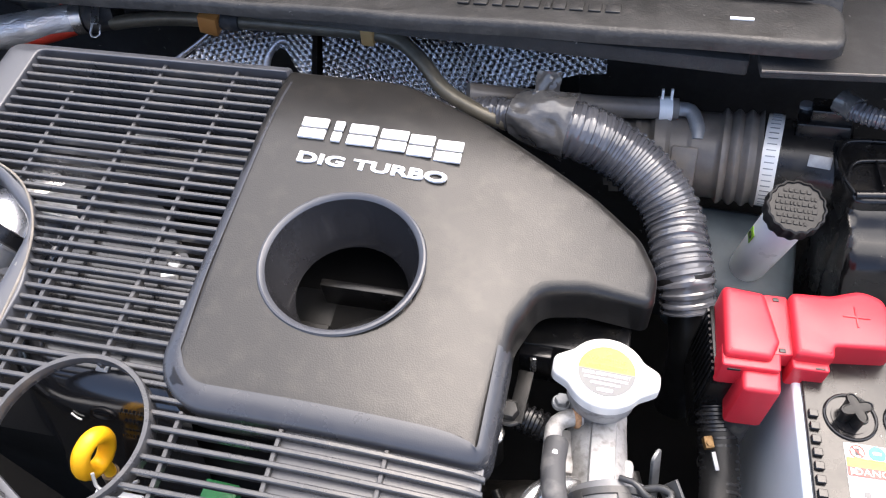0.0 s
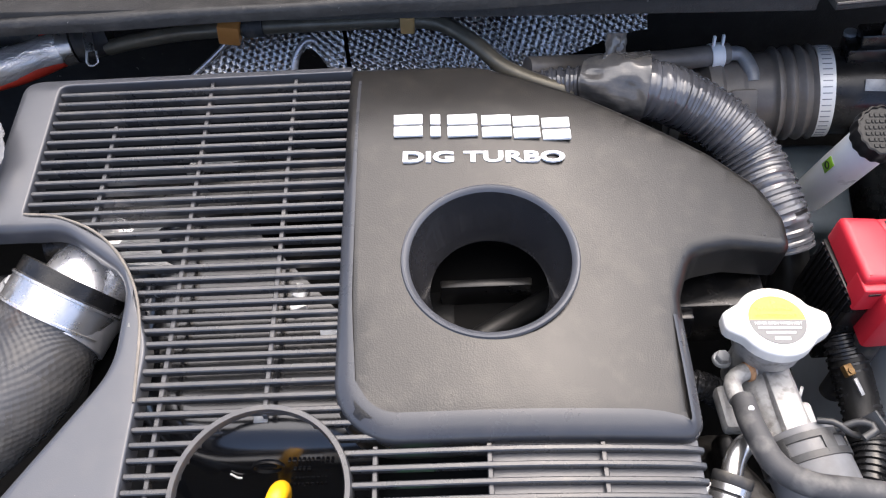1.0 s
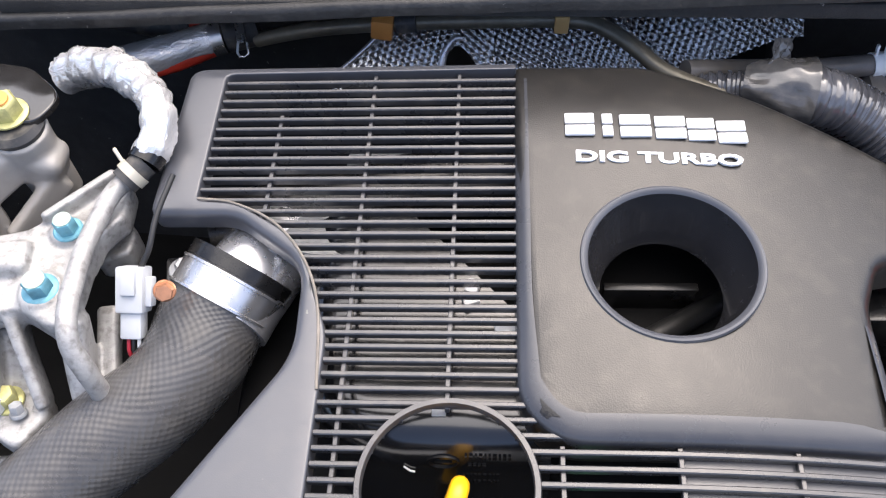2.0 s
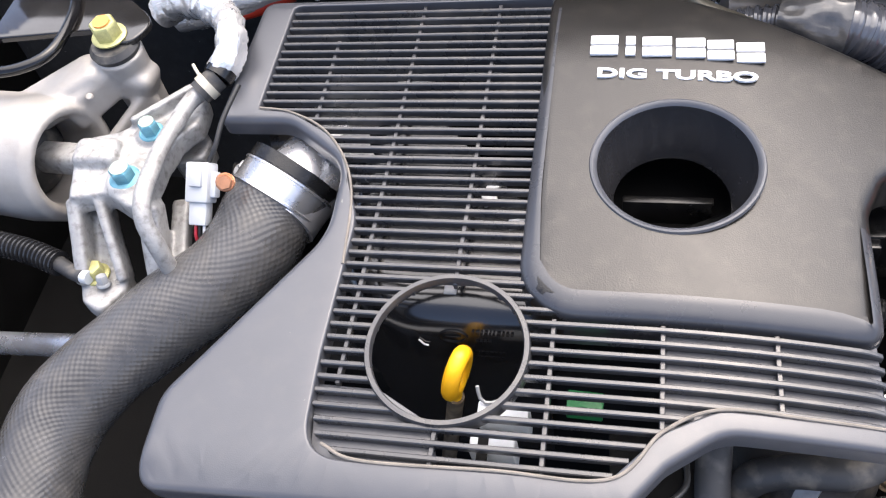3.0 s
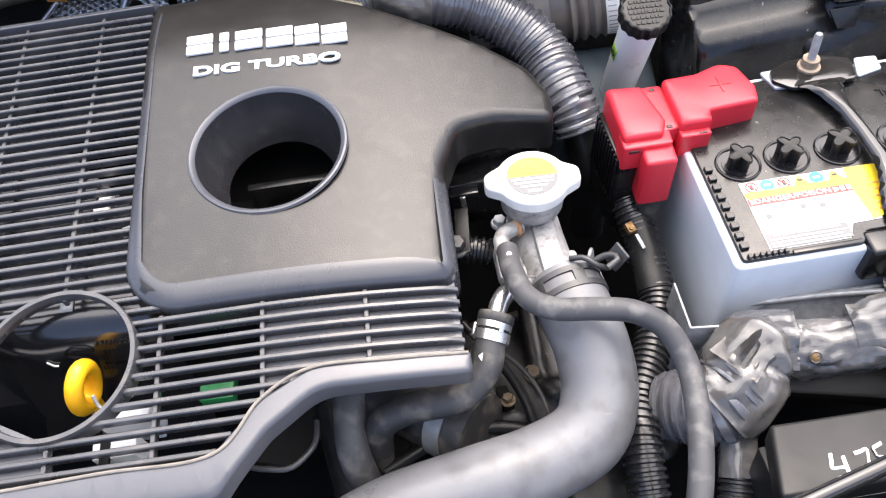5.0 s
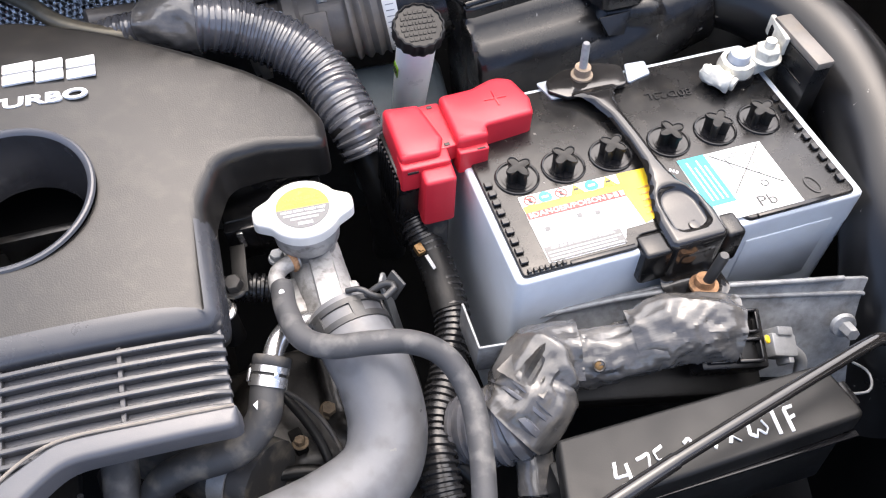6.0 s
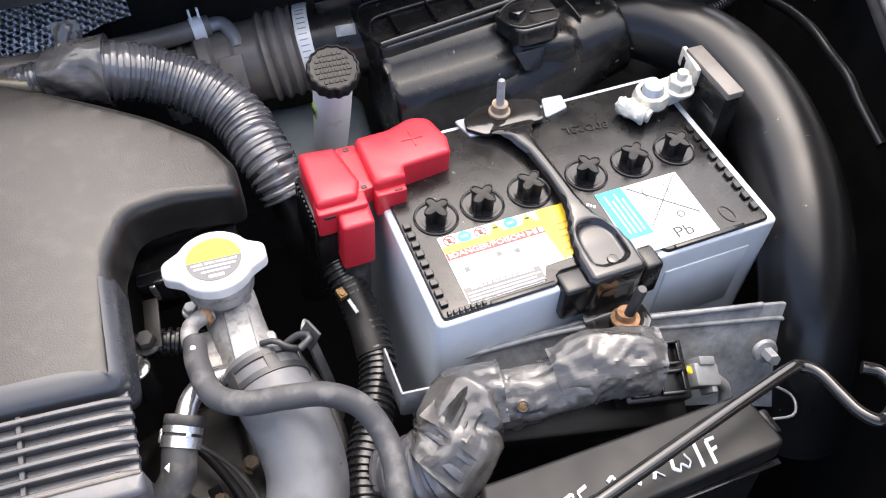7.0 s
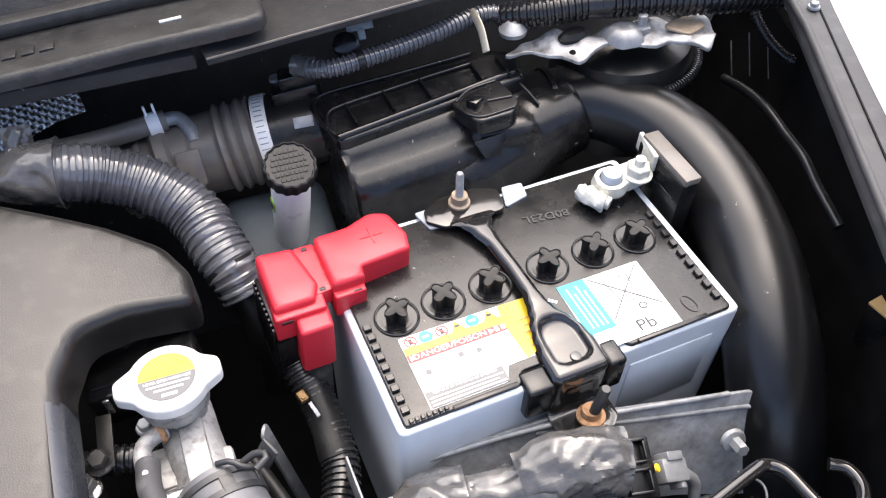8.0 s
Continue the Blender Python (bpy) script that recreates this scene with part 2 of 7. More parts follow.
OLIVE = mat("yellow_zinc", (0.52, 0.50, 0.22), 0.45, metal=0.5, stain=0.3, stain_scale=120)
GREY_CONN = mat("pale_grey_connector", (0.50, 0.52, 0.54), 0.45, stain=0.1)
DIRTY_GREY = mat("dirty_grey_metal", (0.30, 0.31, 0.32), 0.45, metal=0.4, grain=400, bump=0.4, stain=0.4, dust=0.3)
BROWN_PIPE = mat("olive_brown_pipe", (0.16, 0.145, 0.11), 0.4, metal=0.4, stain=0.3, dust=0.3)
WHITE_PAINT = mat("white_car_paint", (0.80, 0.80, 0.80), 0.2, bump=0, stain=0.02, coat=0.6)
ASPHALT = mat("pale_concrete", (0.42, 0.41, 0.39), 0.9, grain=60, bump=0.8, stain=0.3, stain_scale=2)
WIRE_RED = mat("red_wire", (0.5, 0.03, 0.05), 0.4)
EDGE_DUST = mat("dusty_edge_plastic", (0.19, 0.17, 0.145), 0.7, grain=900, bump=0.2, stain=0.3, stain_scale=60)


# ---- builders ----
def finish(bm, name, material, angle=40):
    bmesh.ops.recalc_face_normals(bm, faces=bm.faces)
    me = bpy.data.meshes.new(name)
    bm.to_mesh(me)
    bm.free()
    me.materials.append(material)
    me.shade_smooth()
    me.set_sharp_from_angle(angle=radians(angle))
    return me


def part(name, bm, material, parent=None, label="", angle=40):
    """Links a bmesh as one mesh object under a thing or a part."""
    ob = new(name, bm if isinstance(bm, bpy.types.Mesh) else finish(bm, name, material, angle))
    ob.parent = parent
    if label:
        ob["label"] = label
    return ob


def cast(name, bm, material, parent, label="", voxel=0.0022, rounds=5):
    """A cast part: its rough bars and bosses melted into one rounded skin."""
    ob = part(name, bm, material, parent, label)
    re_ = ob.modifiers.new("melt", "REMESH")
    re_.mode, re_.voxel_size, re_.use_smooth_shade = "VOXEL", voxel, True
    sm_ = ob.modifiers.new("soften", "SMOOTH")
    sm_.factor, sm_.iterations = 0.5, rounds
    return ob


def thing(name, label, category, m=None, group="", kind=""):
    ob = new(name)
    ob.empty_display_size = 0.02
    ob.matrix_world = m if m is not None else Matrix()
    return tagged(ob, label, category, group, kind)


def joined(*bms):
    out = bmesh.new()
    for b in bms:
        me = bpy.data.meshes.new("tmp")
        b.to_mesh(me)
        b.free()
        out.from_mesh(me)
        bpy.data.meshes.remove(me)
    return out


def moved(bm, m):
    bmesh.ops.transform(bm, matrix=m, verts=bm.verts)
    return bm


def box(x0, x1, y0, y1, z0, z1, bevel=0.001, seg=2):
    bm = bmesh.new()
    bmesh.ops.create_cube(bm, size=1)
    bmesh.ops.transform(bm, matrix=Matrix.Translation(((x0 + x1) / 2, (y0 + y1) / 2, (z0 + z1) / 2)) @ Matrix.Diagonal((x1 - x0, y1 - y0, z1 - z0, 1)), verts=bm.verts)
    if bevel:
        bmesh.ops.bevel(bm, geom=bm.edges[:], offset=min(bevel, 0.45 * min(x1 - x0, y1 - y0, z1 - z0)), segments=seg, affect="EDGES", profile=0.5)
    return bm


def lathe(profile, n=40, squash=None):
    """Turns a profile of (radius, z) round the z axis; ends of radius 0 close it."""
    bm = bmesh.new()
    rings = []
    for r, z in profile:
        if r <= 1e-6:
            rings.append([bm.verts.new((0, 0, z))])
        else:
            rings.append([bm.verts.new((r * math.cos(2 * math.pi * k / n) * (squash(k / n) if squash else 1), r * math.sin(2 * math.pi * k / n) * (squash(k / n) if squash else 1), z)) for k in range(n)])
    for a, b in zip(rings, rings[1:]):
        for k in range(n):
            j = (k + 1) % n
            if len(a) == 1 and len(b) == 1:
                continue
            if len(a) == 1:
                bm.faces.new((a[0], b[j], b[k]))
            elif len(b) == 1:
                bm.faces.new((a[k], a[j], b[0]))
            else:
                bm.faces.new((a[k], a[j], b[j], b[k]))
    return bm


def spline(points, step):
    """Points every step metres along a Catmull-Rom curve."""
    p = [Vector(q) for q in points]
    p = [2 * p[0] - p[1]] + p + [2 * p[-1] - p[-2]]
    dense = []
    for i in range(1, len(p) - 2):
        for k in range(24):
            t = k / 24
            a, b, c, d = p[i - 1 : i + 3]
            dense.append(0.5 * (2 * b + (c - a) * t + (2 * a - 5 * b + 4 * c - d) * t * t + (3 * b - a - 3 * c + d) * t**3))
    dense.append(p[-2])
    out, left = [dense[0]], step
    for a, b in zip(dense, dense[1:]):
        while (b - a).length >= left > 0:
            a = a + (b - a).normalized() * left
            out.append(a)
            left = step
        left -= (b - a).length
    if (out[-1] - dense[-1]).length > step * 0.3:
        out.append(dense[-1])
    return out


def tube(points, radius, step=0.004, n=20, ripple=0.0, pitch=0.006, wobble=None, caps=True, flat=1.0, grip=0.35):
    """A pipe along a smooth curve. ripple: depth of its corrugation; wobble(s, a): a change of radius along and round it."""
    if ripple:
        step = pitch / 6
    pts = spline(points, step)
    bm = bmesh.new()
    uv = bm.loops.layers.uv.new("UVMap")
    tangent = (pts[1] - pts[0]).normalized()
    side = tangent.orthogonal().normalized()
    rings, s, run = [], 0.0, []
    for i, p in enumerate(pts):
        ahead = (pts[min(i + 1, len(pts) - 1)] - pts[max(i - 1, 0)]).normalized()
        side = (side - ahead * side.dot(ahead)).normalized()
        up = ahead.cross(side)
        s += (p - pts[i - 1]).length if i else 0
        run.append(s)
        r = radius(s) if callable(radius) else radius
        if ripple:
            wave = math.cos(2 * math.pi * s / pitch)
            r += ripple * (1 if wave > grip else (-1 if wave < -grip else wave / max(grip, 0.01)))
        ring = []
        for k in range(n):
            a = 2 * math.pi * k / n
            q = r + (wobble(s, a) if wobble else 0)
            ring.append(bm.verts.new(p + q * (math.cos(a) * side + flat * math.sin(a) * up)))
        rings.append(ring)
    rr = radius(0) if callable(radius) else radius
    for i, (a, b) in enumerate(zip(rings, rings[1:])):
        for k in range(n):
            j = (k + 1) % n
            face = bm.faces.new((a[k], a[j], b[j], b[k]))
            for loop, (uu, vv) in zip(face.loops, ((run[i], k), (run[i], k + 1), (run[i + 1], k + 1), (run[i + 1], k))):
                loop[uv].uv = (uu, vv / n * 2 * math.pi * rr)
    if caps:
        bm.faces.new(rings[0][::-1])
        bm.faces.new(rings[-1])
    return bm


def rounded(corners, step=0.003):
    """A closed outline from corners (x, y, radius[, edge]), each rounded off. Gives points and the edge value of each."""
    pts, edges = [], []
    count = len(corners)
    for i, c in enumerate(corners):
        p, q, r = Vector(corners[i - 1][:2]), Vector(c[:2]), Vector(corners[(i + 1) % count][:2])
        a, b = (p - q), (r - q)
        half = a.angle(b) / 2
        cut = min(c[2] / max(math.tan(half), 0.02), 0.48 * a.length, 0.48 * b.length)
        edge = c[3] if len(c) > 3 else 0
        if cut < 1e-5:
            pts.append(q)
            edges.append(edge)
            continue
        s, e = q + a.normalized() * cut, q + b.normalized() * cut
        num = max(2, int(cut * 1.7 / step))
        for k in range(num + 1):
            t = k / num
            pts.append((1 - t) ** 2 * s + 2 * t * (1 - t) * q + t * t * e)
            edges.append(edge)
    out, oe = [], []
    for i, p in enumerate(pts):
        r = pts[(i + 1) % len(pts)]
        num = max(1, int((r - p).length / (step * 2.5)))
        for k in range(num):
            out.append(p.lerp(r, k / num))
            oe.append(edges[i] + (edges[(i + 1) % len(pts)] - edges[i]) * k / num)
    return out, oe


def plate(corners, depth, edge=0.002, holes=(), step=0.003, grid=0.0, warp=None, flare=0.0, seg=4, bottom=True):
    """A moulded plate: top at z 0, edges rounded by each corner's edge value (or edge), sides going down by depth. holes: (x, y, radius)."""
    pts, ev = rounded(corners, step)
    if sum(p.x * q.y - q.x * p.y for p, q in zip(pts, pts[1:] + pts[:1])) < 0:
        pts, ev = pts[::-1], ev[::-1]
    ev = [e or edge for e in ev]
    n = len(pts)
    inward = []
    for i in range(n):
        d = (pts[(i + 1) % n] - pts[i - 1]).normalized()
        inward.append(Vector((-d.y, d.x)))
    bm = bmesh.new()
    rings = []
    for k in range(seg + 1):
        a = math.pi / 2 * k / seg
        rings.append([bm.verts.new((*(p + w * e * (1 - math.sin(a))), -e * (1 - math.cos(a)))) for p, w, e in zip(pts, inward, ev)])
    rings.append([bm.verts.new((*(p - w * flare), -depth)) for p, w in zip(pts, inward)])
    side = []
    for a, b in zip(rings, rings[1:]):
        for k in range(n):
            j = (k + 1) % n
            side.append(bm.faces.new((a[k], b[k], b[j], a[j])))
    loops = [rings[0]]
    for x, y, r in holes:
        loops.append([bm.verts.new((x + r * math.cos(2 * math.pi * k / 72), y + r * math.sin(2 * math.pi * k / 72), 0)) for k in range(72)])
    edges = []
    for loop in loops:
        for a, b in zip(loop, loop[1:] + loop[:1]):
            edges.append(bm.edges.get((a, b)) or bm.edges.new((a, b)))
    bmesh.ops.triangle_fill(bm, use_beauty=True, use_dissolve=False, edges=edges, normal=(0, 0, 1))
    if bottom and not holes:
        base = [bm.edges.get((a, b)) for a, b in zip(rings[-1], rings[-1][1:] + rings[-1][:1])]
        bmesh.ops.triangle_fill(bm, use_beauty=True, use_dissolve=False, edges=base, normal=(0, 0, -1))
    if grid:
        xs, ys = [p.x for p in pts], [p.y for p in pts]
        for axis, lo, hi in ((0, min(xs), max(xs)), (1, min(ys), max(ys))):
            c = lo + grid
            while c < hi:
                no = (1, 0, 0) if axis == 0 else (0, 1, 0)
                bmesh.ops.bisect_plane(bm, geom=bm.verts[:] + bm.edges[:] + bm.faces[:], plane_co=(c, c, 0), plane_no=no)
                c += grid
    if warp:
        for v in bm.verts:
            v.co.z += warp(v.co.x, v.co.y)
    return bm


def hex_bolt(r, h, washer=0.0):
    """A hexagon head with chamfered top on a round flange."""
    head = lathe([(0, 0), (r, 0), (r, h * 0.85), (r * 0.86, h), (0, h)], 6)
    if washer:
        return joined(head, moved(lathe([(0, 0), (washer, 0), (washer, 0.0012), (washer * 0.9, 0.002), (0, 0.002)], 28), Matrix.Translation((0, 0, -0.002))))
    return head


def lettering(name, text, size, depth, material, parent, m, stretch=1.0, label="", bold=0.0):
    cu = bpy.data.curves.new(name, "FONT")
    cu.body, cu.size, cu.extrude, cu.align_x, cu.align_y = text, size, depth, "CENTER", "CENTER"
    cu.resolution_u, cu.offset = 3, bold
    tmp = new("tmp", cu)
    bpy.context.view_layer.update()
    me = bpy.data.meshes.new_from_object(tmp.evaluated_get(bpy.context.evaluated_depsgraph_get()))
    bpy.data.objects.remove(tmp)
    bpy.data.curves.remove(cu)
    me.transform(m @ Matrix.Diagonal((stretch, 1, 1, 1)))
    me.materials.clear()
    me.materials.append(material)
    me.name = name
    return part(name, me, material, parent, label)


def at(x, y, z, rx=0, ry=0, rz=0):
    return pose(x, y, z, rx, ry, rz)


def aim(a, b):
    """A pose at a whose z axis points to b."""
    d = Vector(b) - Vector(a)
    return Matrix.Translation(a) @ d.to_track_quat("Z", "Y").to_matrix().to_4x4()


def folds(seed, amount):
    """The lumps and lengthwise folds of tape wrapped round a bundle."""
    def change(s, a):
        c, d = math.cos(a), math.sin(a)
        lump = noise.noise(Vector((s * 30, c * 1.2, d * 1.2 + seed)))
        fold = abs(noise.noise(Vector((s * 55 + c, c * 4.5, d * 4.5 + seed * 1.7))))
        crease = abs(noise.noise(Vector((s * 40 + d * 2, c * 9 + s * 60, d * 9 + seed * 2.3))))
        return amount * (0.95 * lump - 0.45 * fold - 0.30 * crease)
    return change


def wrapped(seed, amount, fine=0.0012):
    """Film tape pulled tight round a bundle: flat facets that meet in sharp creases, and bundles of fine pleats."""
    off = Vector((seed * 3.7, seed * 1.9, seed * 5.3))

    def f(s, a):
        c, d = math.cos(a), math.sin(a)
        facet = noise.voronoi(Vector((s * 42, c * 1.25, d * 1.25)) + off)[0][0]
        small = noise.voronoi(Vector((s * 95 + c, c * 2.6, d * 2.6)) + off * 2)[0][0]
        where = max(0.0, noise.noise(Vector((s * 35, c, d)) + off * 3) + 0.15)
        lean = a * 9 + s * 260 + 4 * noise.noise(Vector((s * 60, c, d)) + off)
        return amount * (1.1 * facet + 0.35 * small - 0.7) + fine * where * (abs(math.sin(lean)) * 2 - 1)

    return f


def crumple(seed, scale, amount):
    """A wrinkled change of radius for tape and foil: broad lumps, and folds that wind round it."""
    off = Vector((seed * 7.3, seed * 3.1, seed * 1.7))

    def f(s, a):
        wind = a + s * scale * 0.5
        lump = noise.noise(Vector((math.cos(a), math.sin(a), s * scale)) + off)
        fold = 1 - abs(noise.noise(Vector((math.cos(wind) * 2.2, math.sin(wind) * 2.2, s * scale * 0.6)) + off * 2))
        fine = 1 - abs(noise.noise(Vector((math.cos(wind) * 4.5, math.sin(wind) * 4.5, s * scale * 1.3)) + off * 3))
        return amount * (0.9 * lump + 0.55 * fold**3 + 0.22 * fine**3 - 0.4)

    return f


# ---- the setting ----
def setting(name, bm, material, label):
    return tagged(part(name, bm, material), label, "vehicle structure", kind="structure")


setting("ground", box(-60, 60, -60, 60, -0.2, 0.0, 0), ASPHALT, "pale concrete ground under the car")
# floor and walls carry the shade of a deeper bay in their colour
setting("floor", box(-0.90, 0.75, -0.25, 0.8, 0.50, 0.52, 0), DARK, "grimy underside of the engine bay, coloured near-black for its deep shade")
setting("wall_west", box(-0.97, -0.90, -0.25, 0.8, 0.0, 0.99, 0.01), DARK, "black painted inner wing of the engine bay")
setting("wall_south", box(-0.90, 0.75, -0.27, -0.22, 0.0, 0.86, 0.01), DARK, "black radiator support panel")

setting("bulkhead", moved(box(-0.85, 0.70, 0.0, 0.01, 0.0, 0.19, 0.002), at(-0.05, 0.696, 1.075, 0, 0, -7)), FELT, "black bulkhead panel behind the cowl")
# firewall, felt-covered, behind the engine
FIREWALL = at(-0.15, 0.668, 0.0, 0, 0, -7)
setting("wall_north", moved(box(-0.9, 0.95, 0.03, 0.07, 0.0, 1.07, 0.01), FIREWALL), FELT, "black felt-covered firewall behind the engine")


# ---- engine cover ----
def smooth(t):
    t = max(0.0, min(1.0, t))
    return t * t * (3 - 2 * t)


def crown(u):
    """The cover's fall towards the battery side."""
    return -0.8 * max(0.0, u + 0.02) ** 2


def cover_warp(u, v):
    return crown(u) - 0.012 * max(0.0, (v - 0.085) / 0.080) ** 2


def arm_warp(u, v):
    return crown(u) - 0.004 * smooth((-0.204 - v) / 0.02) - 0.009 * max(0.0, (v - 0.150) / 0.02) ** 2


COVER_AT = at(-0.1266, 0.3447, 1.0007, 4.22, -2.1, -3.76)
cover = thing("engine_cover", "large matt black plastic engine cover with ribs over the engine", "engine cover", COVER_AT)
HOLE, DIP, DIP_R = 0.0500, (-0.1240, -0.1305), 0.0442
PANEL = [(-0.0885, 0.166, 0.004, 0.004), (0.000, 0.166, 0.05, 0.006), (0.0665, 0.1345, 0.05, 0.007), (0.100, 0.1155, 0.05, 0.007), (0.150, 0.0885, 0.05, 0.007), (0.180, 0.0675, 0.025, 0.007), (0.1925, 0.044, 0.02, 0.007),
         (0.191, 0.0185, 0.009, 0.007), (0.150, 0.0165, 0.02, 0.008), (0.122, 0.008, 0.02, 0.008), (0.110, -0.022, 0.03, 0.009), (0.1085, -0.1065, 0.010, 0.013), (-0.0885, -0.1065, 0.036, 0.014)]
panel = part("panel", plate(PANEL, 0.034, holes=[(0, 0, HOLE + 0.0018)], grid=0.012, warp=cover_warp, seg=5, bottom=False), COVER_TOP, cover, "grained raised panel with a round hole")
panel.location = (0, 0, 0.004)
RIM_LINE = [(-0.0885, 0.150 - 0.010 * k) for k in range(22)] + [(-0.0525 - 0.036 * math.cos(radians(a)), -0.0705 - 0.036 * math.sin(radians(a))) for a in range(6, 90, 6)] + [(-0.0525 + 0.0107 * k, -0.1065) for k in range(14)] + [(0.0970, -0.1065)]
RIM_LINE += [(0.0990 + 0.0100 * math.sin(radians(a)), -0.0965 - 0.0100 * math.cos(radians(a))) for a in range(15, 91, 15)] + [(0.1092, -0.086), (0.1094, -0.070), (0.1096, -0.050), (0.1098, -0.035)]
RIM_PROFILE = [(0.0140, 0.0), (0.0115, -0.0002), (0.0090, -0.0008), (0.0060, -0.0019), (0.0032, -0.0033), (0.0012, -0.0047), (0.0002, -0.0066), (-0.0003, -0.0120), (-0.0005, -0.0300)]
rim = bmesh.new()
rim_rows = []
for k, (u, v) in enumerate(RIM_LINE):
    a, b = RIM_LINE[max(0, k - 1)], RIM_LINE[min(len(RIM_LINE) - 1, k + 1)]
    d = Vector((b[0] - a[0], b[1] - a[1])).normalized()
    inward = Vector((-d.y, d.x))
    wide = 0.62 + 0.38 * smooth((k - 16) / 10) - 0.45 * smooth((k - len(RIM_LINE) + 13) / 4)
    rim_rows.append([rim.verts.new((u + inward.x * w * (wide if w > 0 else 1), v + inward.y * w * (wide if w > 0 else 1), h + 0.0004 - 0.0016 * smooth((k - len(RIM_LINE) + 3) / 2) + cover_warp(u + inward.x * w, v + inward.y * w))) for w, h in RIM_PROFILE])
for a, b in zip(rim_rows, rim_rows[1:]):
    for k in range(len(RIM_PROFILE) - 1):
        rim.faces.new((a[k], a[k + 1], b[k + 1], b[k]))
part("panel_rim", rim, RIM, cover, "smooth satin rounded edge of the panel", 60).location = (0, 0, 0.004)
FRAME = [(-0.087, 0.1670, 0.001, 0.003), (-0.3160, 0.1675, 0.016, 0.007), (-0.3175, 0.036, 0.009, 0.006), (-0.262, 0.036, 0.030, 0.006), (-0.2145, 0.000, 0.035, 0.006), (-0.2130, -0.058, 0.05, 0.006),
         (-0.2880, -0.172, 0.03, 0.007), (-0.2850, -0.226, 0.014, 0.004), (-0.030, -0.2190, 0.012, 0.004), (-0.004, -0.188, 0.02, 0.004), (0.024, -0.1675, 0.03, 0.004), (0.1095, -0.1665, 0.009, 0.004),
         (0.1090, -0.1545, 0.001, 0.001), (0.022, -0.1552, 0.02, 0.0015), (-0.006, -0.1700, 0.02, 0.0015), (-0.0320, -0.1975, 0.005, 0.0015), (-0.1930, -0.2010, 0.024, 0.0015), (-0.1960, -0.140, 0.05, 0.0015),
         (-0.1950, -0.045, 0.05, 0.0015), (-0.2200, 0.018, 0.045, 0.0015), (-0.262, 0.0440, 0.03, 0.0015), (-0.2880, 0.0460, 0.004, 0.0015), (-0.2880, 0.1550, 0.006, 0.0015), (-0.087, 0.1570, 0.001, 0.001)]
part("frame", plate(FRAME, 0.016, grid=0.014, warp=arm_warp, seg=5, bottom=False), COVER, cover, "smooth satin border with a dusty inner edge")
edge_line = [(0.108, -0.1548), (0.065, -0.1550), (0.022, -0.1555), (-0.006, -0.1700), (-0.0315, -0.1970), (-0.090, -0.1985), (-0.160, -0.2002), (-0.183, -0.193)]
part("edge_bead", tube([(u, v, 0.0004 + arm_warp(u, v)) for u, v in edge_line], 0.0010, 0.004, 8), EDGE_DUST, cover, "dust-lightened inner edge")
arch_line = [(-0.287, 0.0470), (-0.264, 0.0435), (-0.236, 0.0290), (-0.2140, 0.003), (-0.2015, -0.030), (-0.1960, -0.080)]
part("edge_bead", tube([(u, v, 0.0002) for u, v in arch_line], 0.0009, 0.004, 8), EDGE_DUST, cover, "dust-lightened inner edge")

# round hole with its lip and satin funnel
lip = lathe([(HOLE + 0.0024, 0.0036), (HOLE + 0.0016, 0.0052), (HOLE + 0.0004, 0.0056), (HOLE - 0.0014, 0.0048), (HOLE - 0.0026, 0.0030)], 96)
part("hole_lip", lip, COVER, cover, "smooth rounded rim of the hole")
funnel = lathe([(HOLE - 0.0026, 0.0030), (HOLE - 0.0035, -0.004), (HOLE - 0.0062, -0.014), (HOLE - 0.0095, -0.024), (HOLE - 0.0128, -0.034), (HOLE - 0.0131, -0.0365), (HOLE - 0.010, -0.037)], 96)
part("funnel", funnel, FUNNEL, cover, "satin black funnel inside the round hole")

# slats of the grille, cut to the recess, the panel and the dipstick hole
RIB_PITCH, RIB_TOP = 0.00835, -0.0022


RECESS_LEFT = [(0.160, -0.2870), (0.046, -0.2880), (0.0425, -0.266), (0.034, -0.245), (0.020, -0.2265), (0.003, -0.2135), (-0.0155, -0.205), (-0.036, -0.2005), (-0.060, -0.1968), (-0.090, -0.1955), (-0.150, -0.1955), (-0.168, -0.1946), (-0.186, -0.1888), (-0.202, -0.1700)]
RECESS_RIGHT = [(0.160, -0.0875), (-0.0705, -0.0875), (-0.0835, -0.0825), (-0.0935, -0.0745), (-0.1010, -0.0620), (-0.1055, -0.0480), (-0.1056, 0.1075), (-0.1545, 0.1070), (-0.1555, 0.0200), (-0.1640, 0.0035), (-0.1727, -0.0085), (-0.1814, -0.0183), (-0.1973, -0.0330)]


def between(table, v):
    for (v0, a), (v1, b) in zip(table, table[1:]):
        if v >= v1:
            return a + (b - a) * (v0 - v) / (v0 - v1)
    return table[-1][1]


def recess_span(v):
    """Left and right ends of a slat at v."""
    return between(RECESS_LEFT, v), between(RECESS_RIGHT, v)


